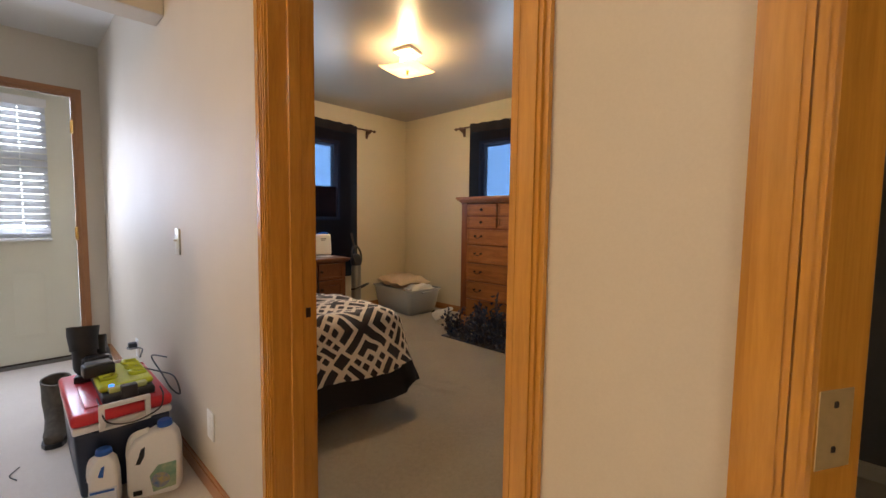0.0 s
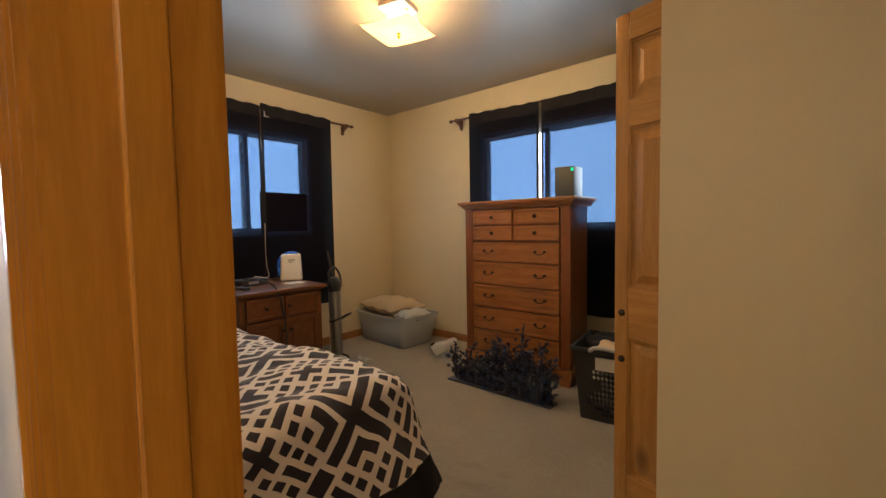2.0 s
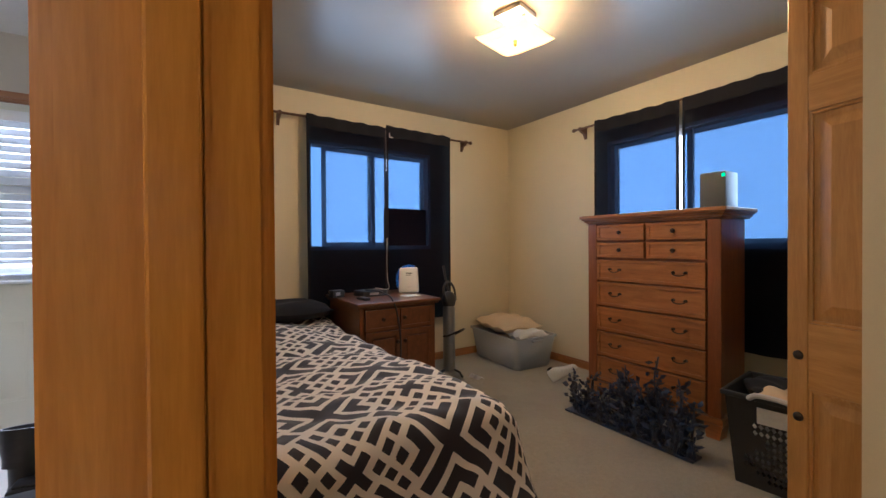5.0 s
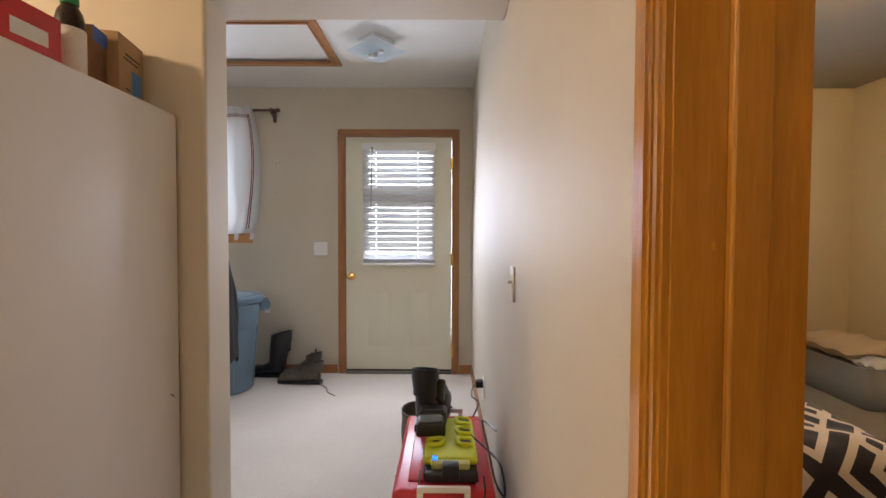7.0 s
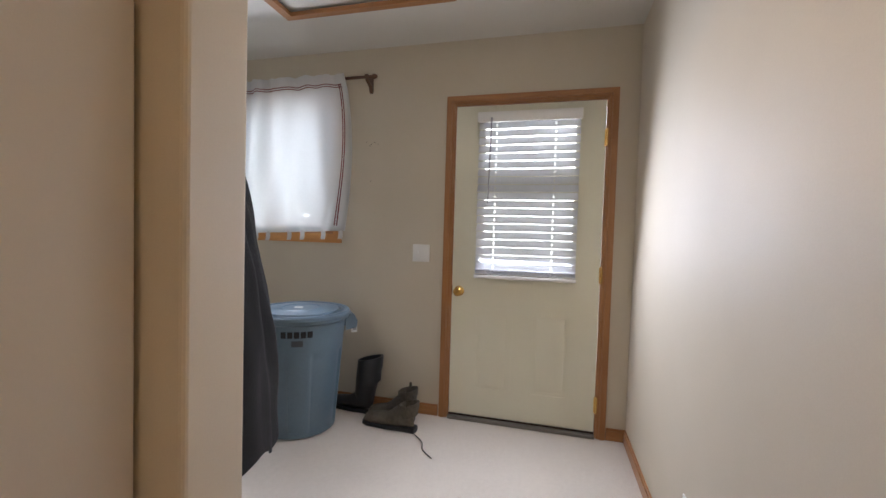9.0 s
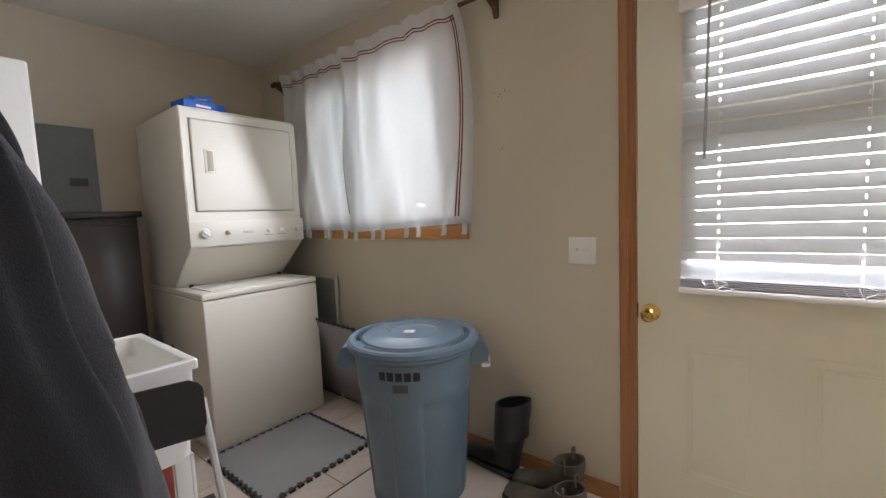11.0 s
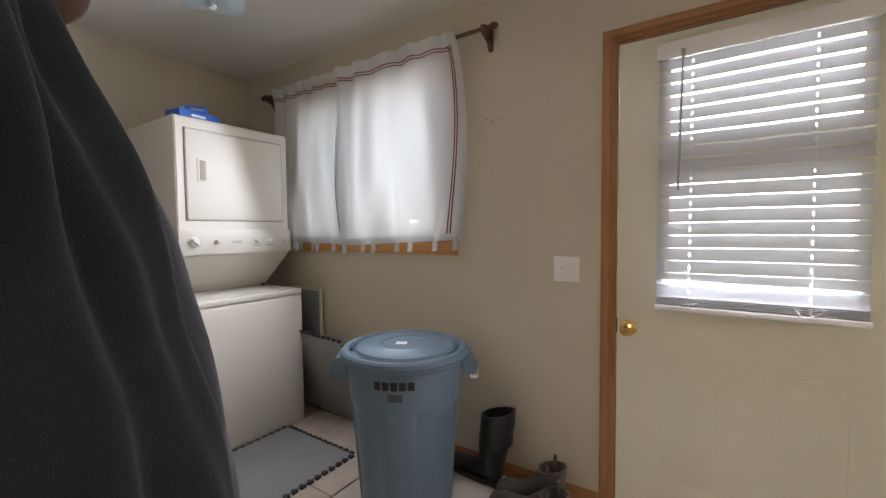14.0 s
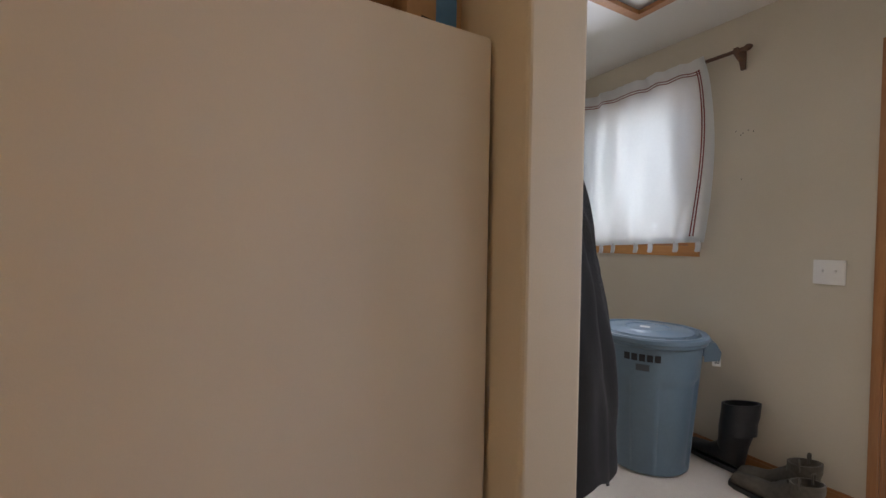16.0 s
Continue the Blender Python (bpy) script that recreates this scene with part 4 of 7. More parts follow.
def boot(name, x, y, rz, h, length, mat, label, shaft_r=0.062, lean=0.0, z0=0.0, group="boots by the entry door", loops=True):
    """A boot with its toe along +x before turning: sole, foot, shaft, lining and pull loops."""
    ob = thing(name, (x, y, z0), label, "boot", group, rz=rz, local=True)
    L = length
    bm = B()
    outline = [(-0.045, -0.032), (-0.05, 0.0), (-0.045, 0.032), (0.03, 0.034), (0.10, 0.043), (L - 0.09, 0.046), (L - 0.055, 0.03), (L - 0.045, 0), (L - 0.055, -0.03), (L - 0.09, -0.046), (0.10, -0.043), (0.03, -0.034)]
    prism(bm, outline, lambda a, b, d: Vector((a, b, d)), 0.022)
    box(bm, -0.045, 0.035, -0.032, 0.032, 0.0, 0.03, 0.004)
    part("sole", bm, rubber, ob)
    bm = B()
    n, rings = 24, []
    st = [(L - 0.052, 0.030, 0.006, 0.008, 0.0), (L - 0.07, 0.036, 0.034, 0.030, 0.0), (L - 0.11, 0.044, 0.044, 0.036, 0.3), (0.13, 0.055, 0.042, 0.042, 0.35), (0.085, 0.065, 0.044, 0.056, 0.60), (0.035, 0.078, 0.046, 0.082, 0.95), (0.02, 0.15, shaft_r * 0.86, shaft_r * 0.86, 1.57), (0.01 + lean * 0.3, h * 0.62, shaft_r * 0.95, shaft_r, 1.57), (lean * 0.8, h * 0.86, shaft_r, shaft_r * 1.06, 1.57), (lean, h, shaft_r * 1.02, shaft_r * 1.10, 1.57 + 0.22)]
    for cx, cz, ry, rz_, tilt in st:
        ring = []
        for k in range(n):
            a = 2 * math.pi * k / n
            py, q = ry * math.cos(a), rz_ * math.sin(a)
            ring.append(bm.verts.new((cx + q * math.sin(tilt), py * (1 + 0.04 * math.sin(3 * a + cz * 40)), max(0.014, cz + q * math.cos(tilt)))))
        rings.append(ring)
    inner = [bm.verts.new(v.co + (Vector((lean, 0, h)) - v.co) * 0.12) for v in rings[-1]]
    deep = [bm.verts.new(v.co + Vector((0.0 - lean * 0.3, 0, -h * 0.45))) for v in inner]
    rings += [inner, deep]
    for a, b in zip(rings, rings[1:]):
        for k in range(n):
            bm.faces.new((a[k], a[(k + 1) % n], b[(k + 1) % n], b[k]))
    bm.faces.new(rings[0])
    bm.faces.new(rings[-1])
    part("upper", bm, mat, ob)
    for s in (-1, 1) if loops else ():
        bm = B()
        tube(bm, curve([(lean, s * shaft_r * 1.0, h - 0.03), (lean, s * (shaft_r + 0.006), h + 0.018), (lean + 0.004, s * (shaft_r - 0.008), h + 0.02), (lean, s * (shaft_r - 0.012), h - 0.02)], 4), 0.005, 6)
        part("pull_loop", bm, mat, ob)
    return ob


def puzzle_mat(name, size, m, label):
    """Foam mat tile with an interlocking jigsaw edge, local x and y along its edges."""
    ob = thing(name, (0, 0, 0), label, "floor mat", "interlocking foam mats", local=True)
    ob.matrix_basis = m
    e = size / 2
    bm = B()
    box(bm, -e + 0.012, e - 0.012, -e + 0.012, e - 0.012, 0.0005, 0.0125, 0.001)
    part("mat_sheet", bm, foam, ob)
    # dark prisms put the shade of the jigsaw gaps into colour
    bm = B()
    count = 13
    step = (2 * e - 0.02) / count
    for side in range(4):
        r = Matrix.Rotation(math.pi / 2 * side, 3, "Z")
        for k in range(count):
            c = -e + 0.01 + step * (k + 0.5)
            for q in ([(c - 0.008, 0), (c + 0.008, 0), (c + 0.015, 0.026), (c - 0.015, 0.026)],):
                prism(bm, q, lambda a, b, d: r @ Vector((a, e - 0.020 + b, 0.0008 + d)), 0.0132)
    part("edge_gaps", bm, foam_gap, ob, kind="stuff")
    return ob


def utility_sink():
    ob = thing("utility_sink", (-3.59, -1.74, 0), "white moulded plastic laundry tub on legs, with things in it", "sink")
    x0, x1, y0, y1, zt = -3.885, -3.30, -2.03, -1.44, 0.80

    def ring(bm, inset, z, r=0.03, n=6):
        vs = []
        for cx, cy, a0 in ((x1 - inset - r, y1 - inset - r, 0), (x0 + inset + r, y1 - inset - r, 90), (x0 + inset + r, y0 + inset + r, 180), (x1 - inset - r, y0 + inset + r, 270)):
            for k in range(n + 1):
                a = math.radians(a0 + 90 * k / n)
                vs.append(bm.verts.new((cx + r * math.cos(a), cy + r * math.sin(a), z)))
        return vs
    bm = B()
    levels = [(0.028, 0.46, 0.05), (0.020, 0.655, 0.04), (0.012, 0.665, 0.035), (0.010, 0.765, 0.03), (0.0, 0.768, 0.012), (0.0, 0.797, 0.012), (0.003, 0.80, 0.012), (0.026, 0.80, 0.012), (0.030, 0.796, 0.03), (0.036, 0.72, 0.03), (0.05, 0.70, 0.04), (0.065, 0.50, 0.06), (0.14, 0.485, 0.05)]
    rs = [ring(bm, *lv) for lv in levels]
    for a, b in zip(rs, rs[1:]):
        n = len(a)
        for k in range(n):
            bm.faces.new((a[k], a[(k + 1) % n], b[(k + 1) % n], b[k]))
    bm.faces.new(rs[0][::-1])
    bm.faces.new(rs[-1])
    part("basin", bm, white_plastic, ob)
    for lx, ly in ((x0 + 0.03, y1 - 0.03), (x1 - 0.09, y1 - 0.03), (x0 + 0.03, y0 + 0.09), (x1 - 0.09, y0 + 0.09)):
        bm = B()
        box(bm, lx, lx + 0.012, ly - 0.06, ly, 0, 0.47, 0.003)
        box(bm, lx + 0.012, lx + 0.06, ly - 0.012, ly, 0, 0.47, 0.003)
        part("leg", bm, white_plastic, ob)
    bm = B()
    tube(bm, curve([(-3.36, -1.98, 0.80), (-3.36, -1.98, 0.90), (-3.38, -1.94, 0.98), (-3.44, -1.88, 0.97), (-3.47, -1.86, 0.92)], 6), 0.014, 10)
    tube(bm, [(-3.45, -2.00, 0.82), (-3.27, -2.00, 0.82)], 0.018, 10)
    part("faucet", bm, steel, ob)
    return ob


def folding_chair():
    ob = thing("folding_chair", (-3.62, -1.12, 0), "black plastic folding chair with grey metal legs", "chair")
    rot = Matrix.Rotation(radians(-9), 3, "Z")
    piv = Vector((-3.62, -1.2, 0))

    def T(x, y, z):
        return piv + rot @ Vector((x, y, z))
    # backrest with a hand hole
    bm = B()
    w = 0.205
    cols = [-w, -w + 0.012, -w + 0.035, -0.13, -0.09, -0.048, -0.040, -0.020, 0, 0.020, 0.040, 0.048, 0.09, 0.13, w - 0.035, w - 0.012, w]
    rows = [0.600, 0.635, 0.664, 0.672, 0.690, 0.708, 0.716, 0.745, 0.762, 0.775]

    def place(a, b):
        edge = max(0, abs(a) - w + 0.035) / 0.035
        b -= 0.030 * edge ** 2 * max(0, (b - 0.745) / 0.03)
        return T(a, -0.11 - 0.128 * (b - 0.45) - 0.02 * (1 - (a / w) ** 2), b)
    g = [[bm.verts.new(place(a, b)) for b in rows] for a in cols]
    for i in range(len(cols) - 1):
        for j in range(len(rows) - 1):
            ends = i in (5, 10)
            if 6 <= i <= 9 and 2 <= j <= 5 or ends and 3 <= j <= 4:
                continue
            bm.faces.new((g[i][j], g[i + 1][j], g[i + 1][j + 1], g[i][j + 1]))
    bmesh.ops.recalc_face_normals(bm, faces=bm.faces[:])
    bmesh.ops.solidify(bm, geom=bm.faces[:], thickness=0.013)
    part("backrest", bm, black_plastic, ob)
    bm = B()
    sheet(bm, lambda u, v: T(-0.19 + 0.38 * u, -0.06 + 0.36 * v, 0.445 - 0.012 * math.sin(math.pi * u) * math.sin(math.pi * v) - 0.02 * max(0, v - 0.85) * 6), 12, 12, 0.016)
    part("seat", bm, black_plastic, ob)
    for s in (-1, 1):
        bm = B()
        tube(bm, [T(s * 0.205, -0.17, 0.70), T(s * 0.205, -0.02, 0.44), T(s * 0.205, 0.24, 0.0)], 0.011, 8)
        part("front_leg", bm, steel, ob)
        bm = B()
        tube(bm, [T(s * 0.192, 0.16, 0.44), T(s * 0.192, -0.25, 0.0)], 0.011, 8)
        part("back_leg", bm, steel, ob)
    for y, z in ((0.20, 0.07), (-0.20, 0.055)):
        bm = B()
        tube(bm, [T(-0.2, y, z), T(0.2, y, z)], 0.009, 8)
        part("crossbar", bm, steel, ob)


def water_heater():
    ob = thing("tankless_water_heater", (-3.47, -2.50, 1.07), "white wall-mounted water heater with printed instructions", "water heater")
    x0, x1, y0, y1, z0, z1 = -3.68, -3.30, -2.64, -2.38, 1.07, 1.965
    bm = B()
    box(bm, x0, x1, y0, y1, z0, z1, 0.012, 3)
    part("cover", bm, white_plastic, ob)
    bm = B()
    box(bm, x0 - 0.001, x0 + 0.004, y0 + 0.01, y1 - 0.03, z0 + 0.01, z1 - 0.01)
    part("side_seam", bm, grey_ink, ob)
    bm = B()
    box(bm, x1, SX0, y0 + 0.02, y1 - 0.01, z0 - 0.02, z1 + 0.02, 0.003)
    part("mounting_rail", bm, plain("grey_rail", (0.36, 0.36, 0.37), rough=0.4, metal=0.4), ob)
    rng = random.Random(4)
    for mat, lines in ((grey_ink, [(0.06, 0.17, 0.32 - 0.009 * k) for k in range(28)] + [(0.20, 0.36, 0.22 - 0.010 * k) for k in range(20)]), (red_ink, [(0.20, 0.36, 0.238), (0.20, 0.36, 0.14), (0.06, 0.17, 0.06)])):
        bm = B()
        for a, b, z in lines:
            e = a + (b - a) * rng.uniform(0.5, 1.0)
            box(bm, x0 + a, x0 + e, y1, y1 + 0.0006, z0 + z, z0 + z + 0.0035)
        part("printed_text", bm, mat, ob, kind="stuff")
    bm = B()
    box(bm, x0 + 0.30, x0 + 0.33, y1, y1 + 0.002, z0 + 0.45, z0 + 0.452)
    part("scratch", bm, grey_ink, ob)


def hanging_cloth(name, label, fn, nu, nv, mat, cat, thick=0.006, at=(0, 0, 0), kind=""):
    ob = thing(name, at, label, cat)
    bm = B()
    sheet(bm, fn, nu, nv, thick)
    part("cloth", bm, mat, ob)
    return ob


outside_door()
window_blind()
WALLX = Matrix.Rotation(radians(90), 4, "Z")     # plate facing +x
switch_plate("light_switch", "white double toggle switch plate on the wall by the entry door", 0.117, 0.115, 2, Matrix.Translation((W, -0.553, 1.073)) @ WALLX, white_plastic)
switch_plate("light_switch", "ivory single toggle switch plate on the hall wall", 0.072, 0.118, 1, pose(-2.972, HY0, 1.010), ivory_plastic)
switch_plate("wall_outlet", "white duplex outlet low on the hall wall with a plugged charger", 0.072, 0.118, 1, pose(-3.98, HY0, 0.285), white_plastic, True)
switch_plate("wall_outlet", "white blank outlet plate low on the hall wall", 0.072, 0.118, 1, pose(-2.58, HY0, 0.285), white_plastic, True)
washer()
carton("blue_carton", -4.36, -2.44, 1.88, 0.23, 0.13, 0.040, 8, blue_card, "flat blue carton lying on the dryer", [(-0.03, 0.05, 0.008, 0.020, paper)])
carton("blue_carton", -4.37, -2.43, 1.9205, 0.11, 0.09, 0.032, -22, blue_card, "small blue carton lying on a larger one", [(-0.03, 0.03, 0.008, 0.018, grey_ink)])
trash_can()
boot("rubber_boot", -4.975, -0.865, -97, 0.37, 0.34, rubber, "tall black rubber boot standing against the wall", 0.080, -0.012, loops=False)
boot("work_boot", -4.945, -0.575, -88, 0.20, 0.32, muddy, "muddy low work boot by the entry door", 0.060, 0.0)
boot("work_boot", -4.815, -0.520, -95, 0.17, 0.36, muddy, "muddy low work boot, its top folded down", 0.058, 0.0)
puzzle_mat("foam_mat", 0.61, pose(-4.47, -1.935, 0.0068), "grey foam puzzle mat lying on the floor before the washer")
puzzle_mat("foam_mat", 0.62, Matrix.Translation((-4.965, -2.17, 0.305)) @ Matrix.Rotation(radians(-73), 4, "Y") @ Matrix.Rotation(radians(3), 4, "Z"), "grey foam puzzle mat leaning on the wall")
# leaning frame
ob = thing("leaning_panel", (-5.03, -2.37, 0), "grey panel with a pale edge leaning on the wall", "panel")
bm = B()
box(bm, -5.062, -5.05, -2.56, -2.245, 0.02, 0.85, 0.002)
part("board", bm, panel_grey, ob)
bm = B()
box(bm, -5.062, -5.044, -2.245, -2.228, 0.0, 0.86, 0.002)
box(bm, -5.062, -5.044, -2.56, -2.2455, 0.845, 0.86, 0.002)
part("edge_strip", bm, plain("pale_edge", (0.62, 0.58, 0.50), rough=0.5), ob)
utility_sink()
folding_chair()
water_heater()
# roll of tape on the heater
ob = thing("paper_roll", (-3.56, -2.46, 1.965), "white paper roll lying on the water heater", "roll")
bm = B()
lathe(bm, [(0.018, 0), (0.047, 0), (0.049, 0.003), (0.049, 0.045), (0.047, 0.048), (0.018, 0.048), (0.018, 0)], (-3.56, -2.46, 1.965), 32)
part("roll", bm, white_cloth, ob)
# electrical panel
ob = thing("electrical_panel", (-3.86, S, 1.3), "grey steel breaker panel on the wall, door closed", "electrical panel", kind="structure")
bm = B()
box(bm, -4.015, -3.70, S, S + 0.016, 1.20, 1.835, 0.003)
part("panel_box", bm, panel_grey, ob)
bm = B()
box(bm, -3.985, -3.73, S + 0.014, S + 0.021, 1.235, 1.80, 0.003)
part("panel_door", bm, panel_grey, ob)
bm = B()
box(bm, -3.965, -3.885, S + 0.020, S + 0.026, 1.50, 1.545, 0.003)
part("latch", bm, dark_grey_plastic, ob)
# dark cabinet
ob = thing("dark_cabinet", (-3.95, -2.92, 0), "narrow dark brown cabinet standing by the washer", "cabinet")
espresso = wood("espresso_wood", (0.035, 0.024, 0.019), (0.022, 0.014, 0.011), rough=0.4, coat=0.15)
bm = B()
box(bm, -4.125, -3.77, -3.05, -2.83, 0, 1.31, 0.003)
part("cabinet_body", bm, espresso, ob)
bm = B()
box(bm, -4.145, -3.75, -3.055, -2.80, 1.31, 1.345, 0.004)
part("cabinet_top", bm, espresso, ob)
bm = B()
box(bm, -4.115, -3.78, -2.83, -2.812, 0.03, 1.27, 0.003)
part("cabinet_door", bm, espresso, ob)
bm = B()
box(bm, -3.80, -3.785, -2.812, -2.80, 1.195, 1.225, 0.002)
part("catch", bm, white_plastic, ob)
hanging_cloth("printed_cloth", "grey leaf-print cloth hanging below the water heater", lambda u, v: Vector((-3.31 - 0.395 * u, -2.41 + 0.012 * math.sin(9 * u + 2 * v) + 0.006 * math.sin(23 * u), 1.075 - 0.50 * v)), 40, 20, leaf_print, "cloth", 0.004, (-3.5, -2.41, 0.6))
hanging_cloth("grey_rag", "dark grey rag hanging over the rim of the laundry tub", lambda u, v: Vector((-3.90 - 0.012 * math.sin(5 * u) - 0.02 * math.sin(3 * v), -1.98 + 0.30 * u, 0.79 - 0.27 * v + 0.03 * math.sin(7 * u))), 14, 12, black_plastic, "cloth", 0.006, (-3.9, -1.8, 0.5))

# ---- curtains and rods ----
def curtain_rod(name, label, axis, plane, out, a0, a1, z, mat, brackets):
    """Square rod with pointed ends on wooden brackets; out points into the room."""
    ob = thing(name, (0, 0, 0), label, "curtain rod", local=True)

    def P(a, d, zz):
        return Vector((plane + out * d, a, zz)) if axis == "y" else Vector((a, plane + out * d, zz))
    bm = B()
    tube(bm, [P(a0, 0.075, z), P(a1, 0.075, z)], 0.0105, 8)
    part("rod", bm, mat, ob)
    for a, s in ((a0, -1), (a1, 1)):
        bm = B()
        tube(bm, [P(a, 0.075, z), P(a + s * 0.012, 0.075, z), P(a + s * 0.02, 0.075, z), P(a + s * 0.035, 0.075, z)], [0.012, 0.018, 0.017, 0.008], 10)
        part("finial", bm, mat, ob)
    for a in brackets:
        bm = B()
        prism(bm, [(0, z - 0.085), (0.012, z - 0.085), (0.03, z - 0.045), (0.085, z - 0.022), (0.095, z + 0.012), (0.012, z + 0.012), (0.012, z + 0.03), (0, z + 0.03)], lambda p, q, d, a=a: P(a - 0.011 + d, p, q), 0.022)
        part("bracket", bm, mat, ob)
    return ob


curtain_rod("curtain_rod", "dark brown wooden curtain rod above the laundry window", "y", W, 1, -2.74, -0.90, 2.225, rod_wood, (-2.71, -0.935))
curtain_rod("curtain_rod", "dark wooden curtain rod above the window by the bed", "y", W, 1, 1.30, 3.36, 2.205, rod_wood, (1.50, 3.31))
curtain_rod("curtain_rod", "dark wooden curtain rod above the window behind the chest of drawers", "x", N, -1, -4.08, -2.15, 2.19, rod_wood, (-4.02, -2.3))


def white_curtain(y0, y1, bot0, bot1, skew, label):
    """Gathered cotton curtain with a sewn-on striped braid and tabs along its hem."""
    ob = thing("white_curtain", (W + 0.075, (y0 + y1) / 2, 1.2), label, "curtain")
    top = 2.242

    def cloth(u, v, off=0.0):
        y = y0 + (y1 - y0) * (u + skew * math.sin(math.pi * v) * 0.06 * u)
        z = top - (top - (bot0 + (bot1 - bot0) * u)) * v + 0.004 * math.sin(40 * u) * (1 - v)
        amp = 0.007 + 0.020 * v
        x = W + (0.092 if skew > 0 else 0.080) + 0.030 * math.exp(-(v / 0.06) ** 2) + off + amp * math.sin(2 * math.pi * (u * 4.1 + 0.45 * math.sin(2.2 * v + 3.3 * u))) + 0.006 * math.sin(31 * u + 4 * v)
        x += 0.006 * math.sin(75 * u) * math.exp(-18 * v)
        return Vector((x, y, z))
    bm = B()
    sheet(bm, cloth, 90, 40)
    part("cloth", bm, white_curtain_cloth, ob)
    braid = plain("maroon_braid", (0.20, 0.03, 0.03), rough=0.9) if "maroon_braid" not in MATS else MATS["maroon_braid"]
    side = 0.955 if skew > 0 else 0.985
    for k, (w0, w1) in enumerate(((0.056, 0.061), (0.069, 0.074))):
        bm = B()
        sheet(bm, lambda u, v, w0=w0, w1=w1: cloth(u * (side if skew > 0 else 1), w0 + (w1 - w0) * v, 0.0025), 90, 1)
        part("braid", bm, braid, ob)
        bm = B()
        e0 = side - 0.004 - 0.014 * k
        sheet(bm, lambda u, v, e0=e0: cloth(e0 - 0.007 + 0.007 * u, 0.06 + 0.94 * v, 0.0025), 1, 40)
        part("braid", bm, braid, ob)
    for e0 in (0.0, 0.975) if skew > 0 else (0.0, 0.965):
        bm = B()
        sheet(bm, lambda u, v, e0=e0: cloth(e0 + 0.03 * u, v, 0.003), 3, 40, 0.003)
        part("side_hem", bm, white_curtain_cloth, ob)
    bm = B()
    sheet(bm, lambda u, v: cloth(u, 0.965 + 0.035 * v, 0.003), 90, 2, 0.002)
    part("bottom_hem", bm, white_curtain_cloth, ob)
    for k in range(7):
        u = 0.03 + 0.94 * k / 6
        p = cloth(u, 1.0)
        bm = B()
        tube(bm, curve([p + Vector((0, 0, 0.01)), p + Vector((0.006, 0.002, -0.03)), p + Vector((0.004, 0, -0.052)), p + Vector((-0.006, 0, -0.03)), p + Vector((-0.004, 0, 0.01))], 4), 0.0035, 4)
        bmesh.ops.scale(bm, verts=bm.verts, vec=(1, 5.0, 1), space=Matrix.Translation(-p))
        part("hem_tab", bm, white_cloth, ob)
    return ob


white_curtain(-2.60, -1.935, 1.185, 1.175, -1, "white cotton curtain panel with maroon striped braid, drawn closed")
white_curtain(-1.943, -1.085, 1.165, 1.205, 1, "wider white cotton curtain panel with maroon side braid, drawn closed")


def black_curtain(axis, plane, out, a0, a1, top0, top1, bottom, seed, label):
    ob = thing("black_curtain", (0, 0, 0), label, "curtain", local=True)

    def cloth(u, v, off=0.0):
        a = a0 + (a1 - a0) * u
        z = top0 + (top1 - top0) * u - (top0 - bottom) * v + 0.004 * math.sin(30 * u + seed) * (1 - v)
        d = 0.093 + off + (0.003 + 0.010 * v) * math.sin(2 * math.pi * (u * 3.1 + seed) + 1.5 * v) + 0.003 * math.sin(23 * u)
        return Vector((plane + out * d, a, z)) if axis == "y" else Vector((a, plane + out * d, z))
    bm = B()
    sheet(bm, cloth, 48, 36)
    part("cloth", bm, black_curtain_cloth, ob)
    # doubled hem and rod pocket, where the weave is closed
    bm = B()
    sheet(bm, lambda u, v: cloth(u, 0.055 * v, 0.003), 48, 5)
    part("rod_pocket", bm, black_cloth, ob)
    for e0, e1 in ((0, 0.03), (0.97, 1.0)):
        bm = B()
        sheet(bm, lambda u, v, e0=e0, e1=e1: cloth(e0 + (e1 - e0) * u, 0.055 + 0.945 * v, 0.003), 3, 36)
        part("side_hem", bm, black_cloth, ob)
    return ob


black_curtain("y", W, 1, 1.70, 2.405, 2.225, 2.215, 0.45, 0.1, "sheer black curtain panel, drawn over the window by the bed")
black_curtain("y", W, 1, 2.41, 3.11, 2.235, 2.225, 0.45, 0.6, "sheer black curtain panel with a white tag, drawn over the window")
black_curtain("x", N, -1, -3.86, -3.145, 2.215, 2.19, 0.44, 0.3, "sheer black curtain panel drawn over the window behind the chest")
black_curtain("x", N, -1, -3.125, -2.40, 2.19, 2.20, 0.44, 0.8, "sheer black curtain panel, drawn, a gap of daylight beside it")
ob = thing("curtain_tag", (W + 0.09, 2.46, 2.15), "small white tag on the black curtain", "tag")
bm = B()
box(bm, W + 0.094, W + 0.0955, 2.44, 2.485, 2.13, 2.175, 0.0005)
part("tag", bm, paper, ob)
# a dark board standing in the west window behind the curtain
ob = thing("window_board", (W - 0.03, 2.67, 1.146), "dark board standing in the lower half of the window", "board")
bm = B()
box(bm, W - 0.040, W - 0.030, 2.44, 2.895, 1.146, 1.50, 0.001)
part("board", bm, dark_grey_plastic, ob)


